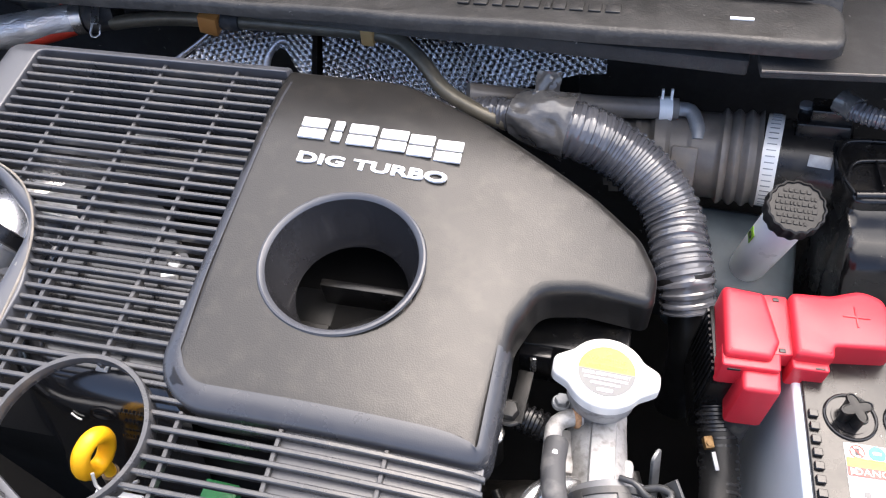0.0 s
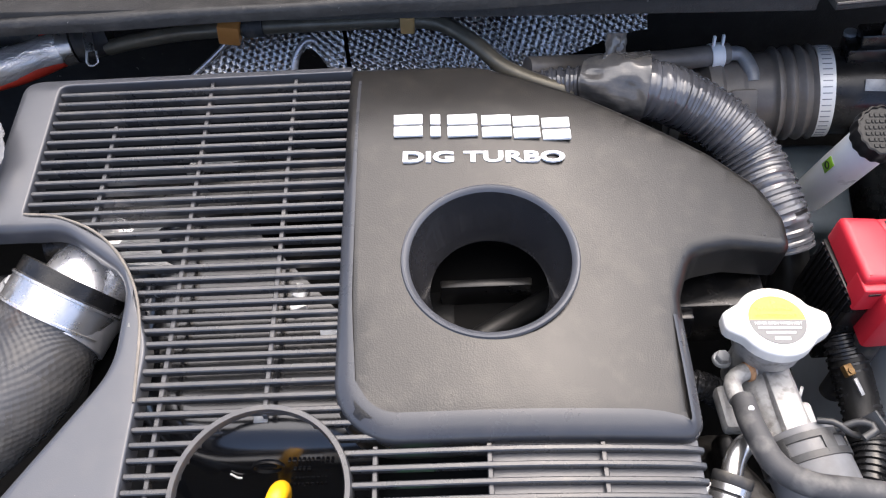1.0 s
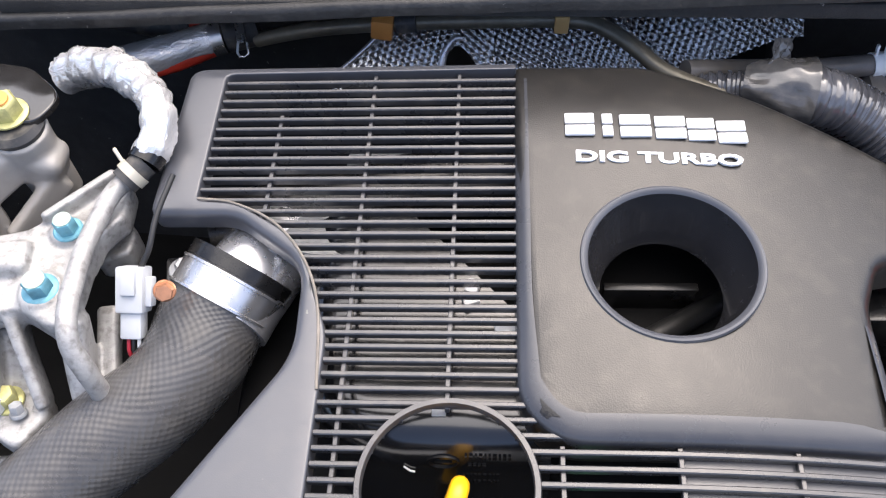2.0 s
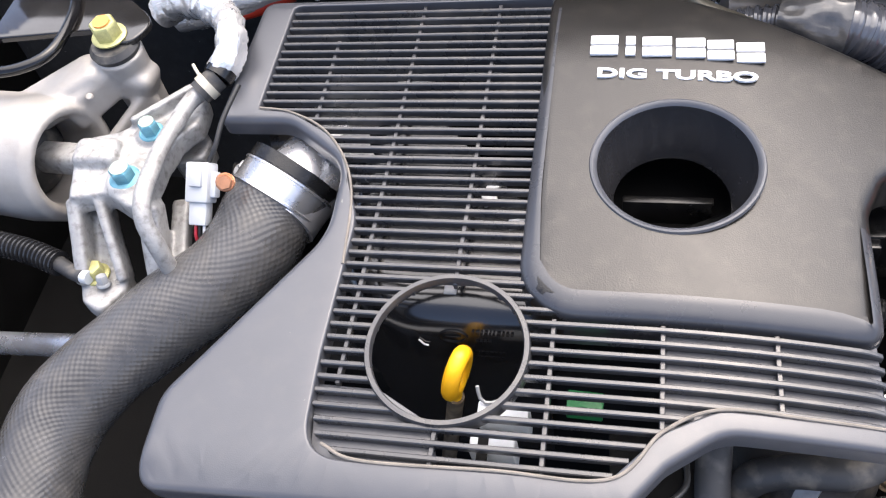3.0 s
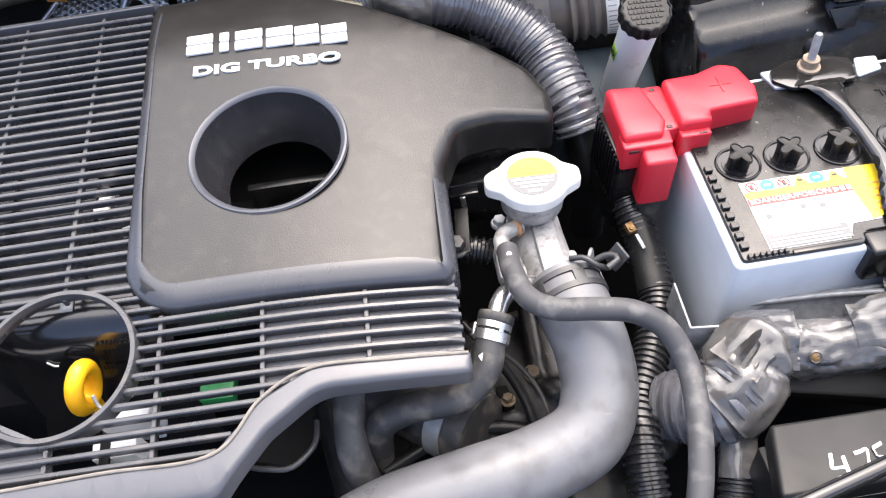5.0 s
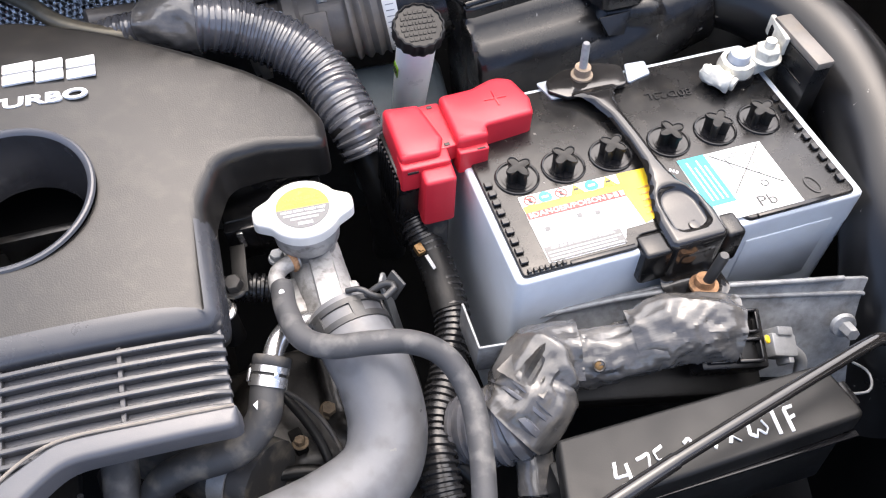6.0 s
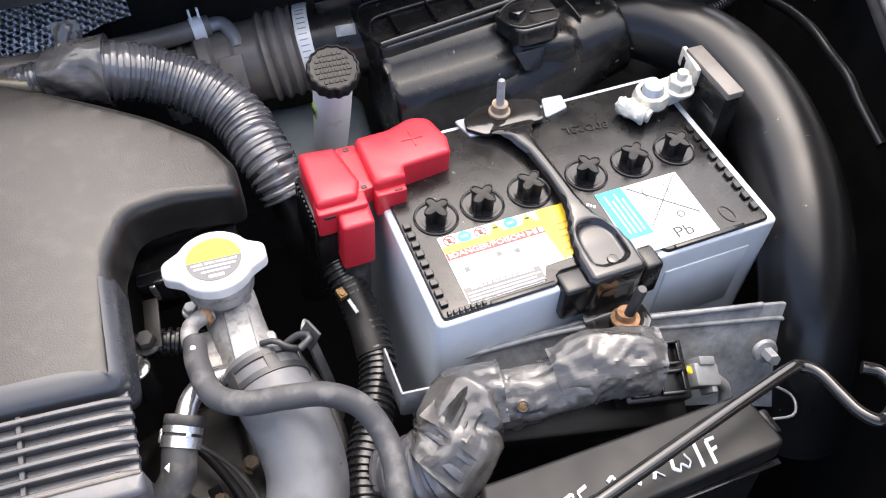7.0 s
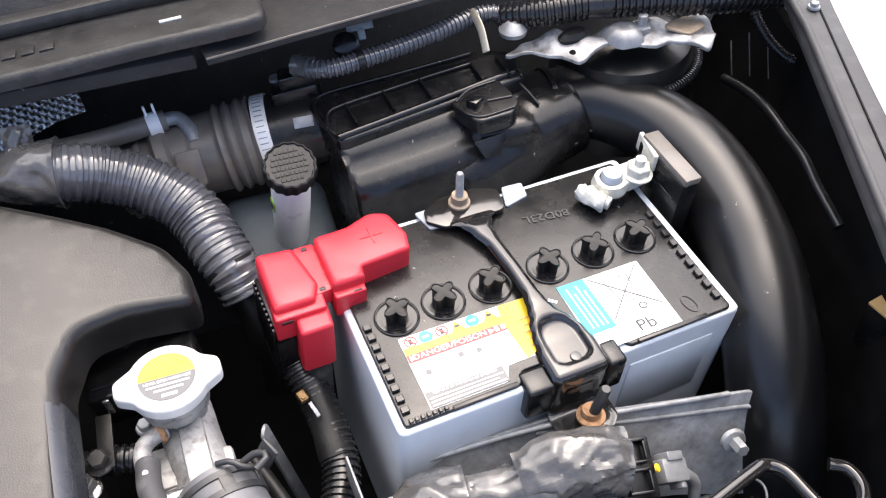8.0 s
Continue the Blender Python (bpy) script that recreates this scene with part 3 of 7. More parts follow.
def slat(u0, u1, v, droop):
    bm = bmesh.new()
    half, deep = 0.0015, 0.0050
    prof = [(-half, -deep), (-half, -0.0006), (-half + 0.0006, 0), (half - 0.0006, 0), (half, -0.0006), (half, -deep)]
    us = [u0]
    while us[-1] + 0.02 < u1:
        us.append(us[-1] + 0.02)
    if droop:
        us += [u1 - 0.012, u1 - 0.007, u1 - 0.003]
        us = sorted(us)
    us.append(u1)
    rings = []
    for u in us:
        fall = -0.0030 * max(0.0, (u - (u1 - 0.012)) / 0.012) ** 2 if droop else 0
        rings.append([bm.verts.new((u, v + a, RIB_TOP + b + fall + crown(u))) for a, b in prof])
    for a, b in zip(rings, rings[1:]):
        for k in range(len(prof) - 1):
            bm.faces.new((a[k], b[k], b[k + 1], a[k + 1]))
    bm.faces.new(rings[0])
    bm.faces.new(rings[-1][::-1])
    return bm


slats = []
for k in range(42):
    v = 0.1480 - RIB_PITCH * k
    u0, u1 = recess_span(v)
    gap = DIP_R**2 - (v - DIP[1]) ** 2
    spans = [(u0, u1)]
    if gap > 0:
        h = math.sqrt(gap)
        spans = [(u0, DIP[0] - h), (DIP[0] + h, u1)]
    for a, b in spans:
        if b - a > 0.004:
            slats.append((a, b, v, b > 0.1))

for u, v0, v1 in ((-0.2448, 0.120, 0.036), (-0.1838, 0.156, -0.156), (-0.1258, 0.156, -0.088), (-0.0657, -0.107, -0.197), (-0.0063, -0.107, -0.169), (0.0533, -0.107, -0.155)):
    part("cross_bar", box(u - 0.0014, u + 0.0014, v1, v0, -0.0105 + crown(u), -0.0048 + crown(u), 0.0004, 1), RIB, cover)
part("cross_bar", box(-0.1254, -0.1226, -0.199, -0.176, -0.0105, -0.0048, 0.0004, 1), RIB, cover)
# closed floors of the recess: beside the front corner and under the panel's front edge
part("recess_floor", plate([(-0.197, -0.1555, 0.002), (-0.160, -0.156, 0.002), (-0.125, -0.175, 0.01), (-0.1205, -0.201, 0.001), (-0.190, -0.202, 0.014)], 0.004, 0.0005), COVER, cover).location = (0, 0, -0.0085)
part("recess_floor", plate([(-0.0070, -0.104, 0.001), (0.1060, -0.104, 0.001), (0.1060, -0.158, 0.001), (0.02, -0.158, 0.02), (-0.0070, -0.170, 0.002)], 0.004, 0.0005, grid=0.012, warp=lambda u, v: crown(u)), COVER, cover).location = (0, 0, -0.0085)
part("recess_floor", plate([(-0.289, 0.158, 0.001), (-0.248, 0.158, 0.001), (-0.241, 0.115, 0.001), (-0.288, 0.115, 0.001)], 0.004, 0.0005), RIB, cover).location = (0, 0, -0.0088)
part("recess_floor", plate([(-0.208, 0.158, 0.001), (-0.087, 0.156, 0.001), (-0.087, 0.142, 0.001), (-0.208, 0.144, 0.001)], 0.004, 0.0005), RIB, cover).location = (0, 0, -0.0088)
ring = lathe([(DIP_R - 0.0008, -0.0045), (DIP_R - 0.0008, -0.0010), (DIP_R - 0.0002, 0.0004), (DIP_R + 0.0024, 0.0004), (DIP_R + 0.0030, -0.0010), (DIP_R + 0.0030, -0.012)], 80)
part("dipstick_ring", moved(ring, Matrix.Translation((*DIP, 0))), RIB, cover, "round rim round the dipstick opening")

# raised writing: the maker's name as six plain double bars, the engine's name in letters
names = [(-0.0567, 0.0186), (-0.0332, 0.0066), (-0.0222, 0.0194), (-0.0002, 0.0190), (0.0200, 0.0170), (0.0386, 0.0180)]
for u, wide in names:
    mid = u + wide / 2
    v = 0.0986 - 0.048 * mid
    for dv in (0.0049, -0.0049):
        bar = part("badge_bar", box(u, u + wide, v + dv - 0.0040, v + dv + 0.0040, 0.0, 0.0022, 0.0006), LETTER, cover, "silver-white badge bar")
        bar.location = (0, 0, 0.0039 + crown(mid))
lettering("engine_lettering", "DIG TURBO", 0.0114, 0.0008, LETTER, cover, at(-0.0002, 0.0737, 0.0047 - 0.0012, 0, 1.6, -1.3), 1.70, "silver-white raised letters", 0.00035)


# ---- engine parts under the cover ----
engine = thing("engine", "dark grimy engine top under the plastic cover", "engine", COVER_AT @ Matrix.Scale(0.97, 4))
# parts under the cover are coloured near-black to deepen the shade there
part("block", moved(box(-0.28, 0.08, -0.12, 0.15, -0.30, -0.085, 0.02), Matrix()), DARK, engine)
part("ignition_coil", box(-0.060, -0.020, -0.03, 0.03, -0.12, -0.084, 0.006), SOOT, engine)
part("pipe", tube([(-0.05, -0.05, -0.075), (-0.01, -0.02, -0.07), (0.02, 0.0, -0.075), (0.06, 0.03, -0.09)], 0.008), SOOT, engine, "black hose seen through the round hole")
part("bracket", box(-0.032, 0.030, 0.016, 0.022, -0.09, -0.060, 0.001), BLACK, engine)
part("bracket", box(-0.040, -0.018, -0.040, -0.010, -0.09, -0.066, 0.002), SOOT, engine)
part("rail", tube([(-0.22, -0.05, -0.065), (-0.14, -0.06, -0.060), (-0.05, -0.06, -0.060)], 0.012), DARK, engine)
part("manifold", tube([(-0.30, 0.06, -0.06), (-0.22, 0.075, -0.055), (-0.14, 0.10, -0.06), (-0.02, 0.11, -0.07)], 0.030), BLACK, engine)
part("heat_plate", moved(box(-0.045, 0.045, -0.012, 0.012, -0.002, 0.002, 0.001), at(-0.165, 0.115, -0.040, -25, 0, 2)), DIRTY_GREY, engine, "pale metal under the grille")
part("heat_plate", moved(box(-0.04, 0.03, -0.030, 0.030, -0.002, 0.002, 0.001), at(-0.222, 0.048, -0.030, -15, 0, -6)), DIRTY_GREY, engine, "pale metal under the grille")
part("plug", moved(box(-0.005, 0.005, -0.004, 0.004, -0.004, 0.004, 0.001), at(-0.1185, -0.016, -0.018, 0, 0, 20)), WHITE, engine, "small white plug")
part("plug", moved(box(-0.004, 0.004, -0.005, 0.005, -0.004, 0.004, 0.001), at(-0.1175, -0.006, -0.020, 0, 0, -20)), WHITE, engine, "small white plug")
part("plug", moved(box(-0.008, 0.008, -0.004, 0.004, -0.004, 0.004, 0.001), at(-0.096, -0.034, -0.022, 0, 0, 10)), GREY_CONN, engine)
part("plug", moved(box(-0.008, 0.008, -0.005, 0.005, -0.004, 0.004, 0.002), at(-0.170, -0.040, -0.026, 0, 0, 5)), DIRTY_GREY, engine)
part("green_clip", moved(box(-0.011, 0.011, -0.0075, 0.0075, -0.006, 0.004, 0.001), at(-0.049, -0.140, -0.058, 0, 0, -2)), GREEN, engine, "small green plastic clip")
for x, y, w, h in ((-0.094, -0.162, 0.030, 0.012), (-0.098, -0.181, 0.026, 0.013), (-0.100, -0.202, 0.022, 0.010)):
    part("connector_block", box(x - w / 2, x + w / 2, y - h / 2, y + h / 2, -0.055, -0.024, 0.0015), GREY_CONN, engine, "pale grey connector")
part("connector_slot", box(-0.106, -0.100, -0.2085, -0.178, -0.0262, -0.0232, 0.0004), DARK, engine)
part("clip_bracket", tube([(-0.109, -0.152, -0.014), (-0.107, -0.157, -0.021), (-0.100, -0.158, -0.022), (-0.082, -0.150, -0.018)], 0.0011), DIRTY_GREY, engine)

intake_box = thing("intake_manifold", "glossy black moulded plastic intake manifold under the cover", "engine part", COVER_AT)
SHELL = [(-0.046, -0.0200), (-0.020, -0.0196), (-0.0068, -0.0195), (0.0002, -0.0204), (0.0067, -0.0231), (0.0123, -0.0274), (0.0166, -0.0330), (0.0193, -0.0395), (0.0240, -0.0600), (0.0340, -0.1000), (0.0440, -0.1500)]
shell = bmesh.new()
shell_rows = []
for o, h in SHELL:
    r = 0.050 + o
    c = (-0.1500, -0.0380)
    row = [(c[0] - r, 0.05), (c[0] - r, 0.0), (c[0] - r, -0.02)]
    row += [(c[0] - r * math.cos(radians(a)), c[1] - r * math.sin(radians(a))) for a in range(0, 91, 6)]
    row += [(c[0] + 0.02 * k, c[1] - r) for k in range(1, 5)]
    shell_rows.append([shell.verts.new((u, v, h + 0.0012 * noise.noise(Vector((u * 30, v * 30, h * 30))))) for u, v in row])
for a, b in zip(shell_rows, shell_rows[1:]):
    for k in range(len(a) - 1):
        shell.faces.new((a[k], b[k], b[k + 1], a[k + 1]))
shell.faces.new(shell_rows[0])
part("shell", shell, BOWL, intake_box, "glossy black rounded shell")
FACE = at(-0.129, -0.1064, -0.0365, 70)
part("moulded_mark", moved(lathe([(0.0092, -0.0006), (0.0092, 0.0009), (0.0078, 0.0009), (0.0078, -0.0006)], 32), FACE @ Matrix.Diagonal((1, 0.55, 1, 1))), GLOSS, intake_box)
part("moulded_mark", moved(box(-0.0050, 0.0050, -0.0006, 0.0006, 0, 0.0009, 0), FACE), GLOSS, intake_box)
rng = random.Random(8)
for x0, x1, y in ((0.012, 0.036, 0.0045), (0.014, 0.022, -0.0030), (0.010, 0.032, -0.0155)):
    x = x0
    while x < x1:
        wide = rng.uniform(0.0010, 0.0022)
        part("moulded_mark", moved(box(x, x + wide, y - 0.0011, y + 0.0011, 0, 0.0008, 0), FACE), GLOSS, intake_box)
        x += wide + 0.0011
part("tab", moved(box(-0.004, 0.004, -0.004, 0.004, 0, 0.0015, 0.0006), at(-0.1310, -0.0830, -0.0192, 4)), DIRTY_GREY, intake_box, "small pale tab")
part("chip", moved(joined(box(-0.0035, 0.0015, -0.0004, 0.0004, 0, 0.0009, 0), moved(box(0.0, 0.0030, -0.0004, 0.0004, 0, 0.0009, 0), at(0.0012, -0.0002, 0, 0, 0, 35))), FACE @ at(-0.0195, -0.0065, 0.0, 0, 0, -48)), WHITE, intake_box, "pale scratch")

dip = thing("dipstick", "bright yellow plastic oil dipstick loop in the cover's opening", "dipstick", at(-0.2556, 0.225, 0.952, -3.18, 8.22, -18.44))
loop = [(0, 0.0105 * math.cos(a), 0.0165 * math.sin(a) - 0.001) for a in [math.pi * 2 * k / 12 + 1.6 for k in range(12)]]
loop += loop[:2]
part("loop", tube(loop, 0.0054, 0.0025, 14, caps=False, flat=1.0), YELLOW, dip)
part("stem", tube([(0, 0.002, -0.018), (0, 0.004, -0.032), (0, 0.004, -0.06)], 0.0038), YELLOW, dip)
part("tube", tube([(0, 0.004, -0.038), (0, 0.006, -0.14)], 0.0055), DARK_RUST, dip, "dull rusty guide tube")


# ---- hoses and fittings beside the cover, exhaust side ----
ic = thing("intercooler_hose", "thick black woven rubber intercooler hose with a steel band", "hose")
IC_LINE = [(-0.3850, 0.3830, 0.9580), (-0.4030, 0.3545, 0.9450), (-0.4134, 0.3296, 0.9370), (-0.4323, 0.3073, 0.9280), (-0.4566, 0.2905, 0.9200), (-0.4880, 0.2662, 0.9100), (-0.5168, 0.2412, 0.9000), (-0.5380, 0.2120, 0.8900), (-0.5450, 0.1700, 0.8780), (-0.5380, 0.1200, 0.8600), (-0.5100, 0.0600, 0.8300)]
part("hose", tube(IC_LINE, lambda s: 0.0335 - 0.0020 * smooth((s - 0.05) / 0.05) + 0.0006 * math.sin(s * 60), 0.004, 48), IC_HOSE, ic)
ax = Vector(IC_LINE[1]) - Vector(IC_LINE[0])
mid = Vector(IC_LINE[0]) + 0.55 * ax
CLAMP = aim(mid, mid + ax)
band = lathe([(0.0345, -0.0095), (0.0362, -0.0095), (0.0362, -0.008), (0.0352, -0.0075), (0.0352, 0.0075), (0.0362, 0.008), (0.0362, 0.0095), (0.0345, 0.0095)], 56)
part("clamp_band", moved(band, CLAMP), STEEL, ic, "shiny steel hose band")
part("clamp_collar", moved(lathe([(0.0335, -0.020), (0.0352, -0.020), (0.0352, -0.0108), (0.0335, -0.0108)], 48), CLAMP), BLACK, ic)
part("clamp_bolt", moved(hex_bolt(0.0056, 0.008, 0.0066), aim((-0.4215, 0.3460, 0.9860), (-0.4080, 0.3130, 1.0200))), COPPER, ic, "coppery clamp bolt head")
elbow = thing("aluminium_pipe", "bright cast aluminium elbow pipe entering the woven hose", "pipe", at(0.0605, -0.0861, 0.0511, -5.86, -2.5, 1.15))
part("pipe", tube([(-0.300, 0.46, 0.930), (-0.345, 0.445, 0.943), (-0.378, 0.410, 0.955), (-0.398, 0.372, 0.957), (-0.41, 0.35, 0.952)], 0.0305, 0.004, 40), ALU_PIPE, elbow)

mount = thing("engine_mount_bracket", "dirty cast aluminium engine mount bracket with blue-marked bolts", "engine mount")


def beam(a, b, wide, high, bevel=0.004, taper=1.0):
    """A cast bar from a to b, its width level."""
    a, b = Vector(a), Vector(b)
    d = b - a
    bm = box(-wide / 2, wide / 2, -high / 2, high / 2, 0, d.length, bevel, 3)
    for v in bm.verts:
        k = 1 + (taper - 1) * v.co.z / d.length
        v.co.x *= k
        v.co.y *= k
    z = d.normalized()
    x = z.cross(Vector((0, 0, 1))).normalized()
    y = z.cross(x)
    m = Matrix((x, y, z)).transposed().to_4x4()
    return moved(bm, Matrix.Translation(a) @ m)


TOP = [(-0.5330, 0.3329, 0.004), (-0.5395, 0.3594, 0.006), (-0.5440, 0.3797, 0.006), (-0.5391, 0.3946, 0.006), (-0.5147, 0.3970, 0.008), (-0.4658, 0.4441, 0.004), (-0.4583, 0.4296, 0.004), (-0.4585, 0.4047, 0.006),
       (-0.4695, 0.3900, 0.008), (-0.4739, 0.3698, 0.008), (-0.4753, 0.3421, 0.008), (-0.4764, 0.3237, 0.006), (-0.4878, 0.3260, 0.008), (-0.5050, 0.3370, 0.010), (-0.5180, 0.3350, 0.006)]
LOW = [(-0.4919, 0.4216, 0.006), (-0.4742, 0.4340, 0.006), (-0.4600, 0.4147, 0.008), (-0.4620, 0.3963, 0.006), (-0.4825, 0.3923, 0.006), (-0.4939, 0.4060, 0.006)]


def pitted(seed, deep):
    """The uneven skin of a sand casting."""
    return lambda x, y: deep * noise.noise(Vector((x * 40, y * 40, seed))) + 0.4 * deep * noise.noise(Vector((x * 110, y * 110, seed)))


casting = joined(moved(plate(TOP, 0.018, 0.003, step=0.004, grid=0.008, warp=pitted(3, 0.003)), at(0, 0, 0.985)),
                 moved(box(-0.0165, 0.0165, -0.0125, 0.0125, -0.020, 0.0085, 0.006, 3), at(-0.5235, 0.3720, 0.986, 0, 4, 3)),
                 moved(lathe([(0, -0.01), (0.0115, -0.01), (0.0108, 0.003), (0, 0.003)], 24), at(-0.4900, 0.3935, 0.985)),
                 moved(lathe([(0, -0.01), (0.0135, -0.01), (0.0128, 0.003), (0, 0.003)], 24), at(-0.4955, 0.3495, 0.985)),
                 beam((-0.5345, 0.3440, 0.972), (-0.5290, 0.2990, 0.930), 0.010, 0.026, 0.003),
                 beam((-0.5160, 0.3420, 0.972), (-0.5010, 0.3010, 0.932), 0.007, 0.024, 0.002),
                 beam((-0.5270, 0.3450, 0.955), (-0.5150, 0.2980, 0.918), 0.024, 0.008, 0.002),
                 moved(plate([(-0.5420, 0.3140, 0.006), (-0.4990, 0.3080, 0.006), (-0.4990, 0.2920, 0.006), (-0.5115, 0.2720, 0.008), (-0.5280, 0.2820, 0.006)], 0.016, 0.003, step=0.004), at(0, 0, 0.934)),
                 beam((-0.4800, 0.3400, 0.972), (-0.4770, 0.3060, 0.928), 0.016, 0.020, 0.004),
                 beam((-0.4690, 0.3600, 0.950), (-0.4650, 0.3090, 0.930), 0.014, 0.012, 0.003),
                 moved(plate(LOW, 0.020, 0.003, step=0.004, grid=0.008, warp=pitted(5, 0.005)), at(0, 0, 0.955)),
                 beam((-0.5060, 0.4000, 0.986), (-0.4680, 0.4370, 0.987), 0.006, 0.016, 0.002))
cast("casting", casting, ALU, mount, voxel=0.0016, rounds=3)
part("mark_ring", moved(lathe([(0.0045, 0), (0.0045, 0.0012), (0.0033, 0.0012), (0.0033, 0)], 20), at(-0.5045, 0.2990, 0.9335) @ Matrix.Diagonal((1, 0.7, 1, 1))), ALU, mount)
for x, y, z, r in ((-0.4890, 0.3925, 0.9875, 0.0068), (-0.4945, 0.3485, 0.9870, 0.0080)):
    part("bolt", moved(hex_bolt(r, 0.009, r * 1.35), at(x, y, z + 0.002, 4, 0, 15)), BLUE_CAP, mount, "blue-marked hexagon bolt")
    part("bolt_top", moved(lathe([(0, 0.0), (r * 0.8, 0), (r * 0.8, 0.0008), (0, 0.0012)], 24), at(x, y, z + 0.0108, 4, 0, 15)), BOLT_TOP, mount, "pale green-grey bolt top")
part("bolt", moved(hex_bolt(0.0072, 0.008, 0.0098), at(-0.5236, 0.3035, 0.9365)), OLIVE, mount, "yellow zinc hexagon bolt")

cup = thing("engine_mount", "pale cast aluminium engine mount housing with a black rubber core", "engine mount")
CUP = aim((-0.665, 0.418, 0.945), (-0.5640, 0.3940, 0.9560))
housing = joined(moved(lathe([(0.0, 0.0), (0.042, 0.0), (0.049, 0.015), (0.050, 0.070), (0.047, 0.098), (0.041, 0.104), (0.0360, 0.102), (0.0335, 0.094), (0.0330, 0.050), (0.0, 0.049)], 48), CUP),
                 beam((-0.6100, 0.4250, 0.975), (-0.5500, 0.4600, 0.990), 0.034, 0.026, 0.008),
                 beam((-0.5750, 0.4250, 0.972), (-0.5380, 0.4620, 0.985), 0.016, 0.030, 0.006),
                 moved(lathe([(0, -0.07), (0.016, -0.07), (0.0185, -0.010), (0.0195, 0.0), (0, 0.0)], 28), at(-0.5345, 0.4655, 1.0040, 6)),
                 beam((-0.5400, 0.4640, 0.980), (-0.5150, 0.4630, 0.970), 0.030, 0.030, 0.008),
                 beam((-0.5180, 0.4580, 0.965), (-0.5500, 0.4250, 0.940), 0.009, 0.022, 0.003))
cast("housing", housing, CREAM_CAST, cup, "cream-grey cast housing", voxel=0.0018, rounds=4)
part("rubber_core", moved(lathe([(0, 0.050), (0.0325, 0.050), (0.031, 0.062), (0.020, 0.074), (0, 0.078)], 40), CUP), RUBBER, cup)
part("core_arm", beam((-0.610, 0.405, 0.952), (-0.545, 0.386, 0.966), 0.022, 0.020, 0.006), ALU, cup)
part("cast_dot", moved(lathe([(0, 0.002), (0.0025, 0.0015), (0.0032, 0.0)], 16), at(-0.5535, 0.4330, 0.9865, 20, 0, 0)), CREAM_CAST, cup)
part("rubber_pad", moved(lathe([(0, 0), (0.0185, 0), (0.0195, 0.004), (0.016, 0.008), (0, 0.008)], 36), at(-0.5355, 0.4665, 1.0040, 6)), RUBBER, cup)
part("mount_plate", moved(plate([(-0.640, 0.470, 0.01), (-0.552, 0.478, 0.012), (-0.5200, 0.4560, 0.014), (-0.5060, 0.4860, 0.02), (-0.5350, 0.5150, 0.02), (-0.640, 0.540, 0.01)], 0.005, 0.0015, step=0.004), at(0, 0, 1.0150)), BLACK_PAINT, cup)
part("mount_bolt", moved(hex_bolt(0.0108, 0.012, 0.0135), at(-0.5370, 0.4685, 1.0170, 6, 0, 10)), OLIVE, cup, "yellow zinc bolt with an orange top")
part("bolt_top", moved(lathe([(0, 0.0), (0.0066, 0), (0.0066, 0.0012), (0, 0.0012)], 24), at(-0.5370, 0.4673, 1.0290, 6)), ORANGE, cup, "orange paint mark")

acp = thing("coolant_pipe", "rough grey aluminium pipe with a foil-sleeved bend", "pipe")
part("pipe", tube([(-0.4500, 0.4300, 0.998), (-0.4625, 0.4173, 0.996), (-0.4685, 0.3983, 0.994), (-0.4718, 0.3749, 0.994), (-0.4720, 0.3516, 0.995), (-0.4711, 0.3319, 0.996), (-0.4692, 0.3182, 0.994), (-0.4669, 0.3084, 0.985), (-0.4621, 0.3017, 0.972), (-0.4600, 0.2980, 0.945)], 0.0060, wobble=crumple(7, 60, 0.0005)), ALU, acp)
FOIL_LINE = [(-0.4436, 0.4376, 1.003), (-0.4370, 0.4510, 1.011), (-0.4403, 0.4708, 1.016), (-0.4594, 0.5000, 1.011), (-0.4869, 0.5282, 1.000), (-0.5143, 0.5435, 0.990), (-0.5323, 0.5471, 0.980)]
part("foil_sleeve", tube(FOIL_LINE, lambda s: 0.0108 + 0.0030 * smooth((s - 0.05) / 0.05), 0.0022, 32, wobble=crumple(8, 110, 0.0030)), FOIL, acp, "crinkled foil sleeve")
part("collar", tube([(-0.4455, 0.4340, 1.0020), (-0.4420, 0.4405, 1.0045)], 0.0112), BLACK, acp)
part("rubber_end", tube([(-0.4580, 0.4225, 0.997), (-0.4455, 0.4345, 1.0020)], 0.0092), RUBBER, acp)
part("spring_clip", moved(lathe([(0.0093, -0.0030), (0.0104, -0.0030), (0.0104, 0.0030), (0.0093, 0.0030)], 32), aim((-0.4526, 0.4280, 0.9990), (-0.4455, 0.4345, 1.0020))), SPRING, acp, "beige spring clip")
part("clip_tail", tube([(-0.4580, 0.4330, 1.0040), (-0.4620, 0.4380, 1.0080), (-0.4640, 0.4410, 1.0085)], 0.0013), SPRING, acp)

upper = thing("foil_hose", "silver foil-wrapped heater hose with red sleeve and spring clip", "hose", at(0.0582, -0.1177, 0.0685, -8.96, -2.52, 1.31))
part("foil_sleeve", tube([(-0.565, 0.607, 0.984), (-0.530, 0.602, 0.989), (-0.495, 0.604, 0.995), (-0.447, 0.611, 1.002)], lambda s: 0.017 - 0.03 * s, 0.003, 28, wobble=crumple(9, 30, 0.0016)), FOIL, upper)
part("red_sleeve", tube([(-0.510, 0.5985, 0.984), (-0.480, 0.6005, 0.989), (-0.447, 0.607, 0.9965)], 0.0080), RED_HOSE, upper, "red woven sleeve edge")
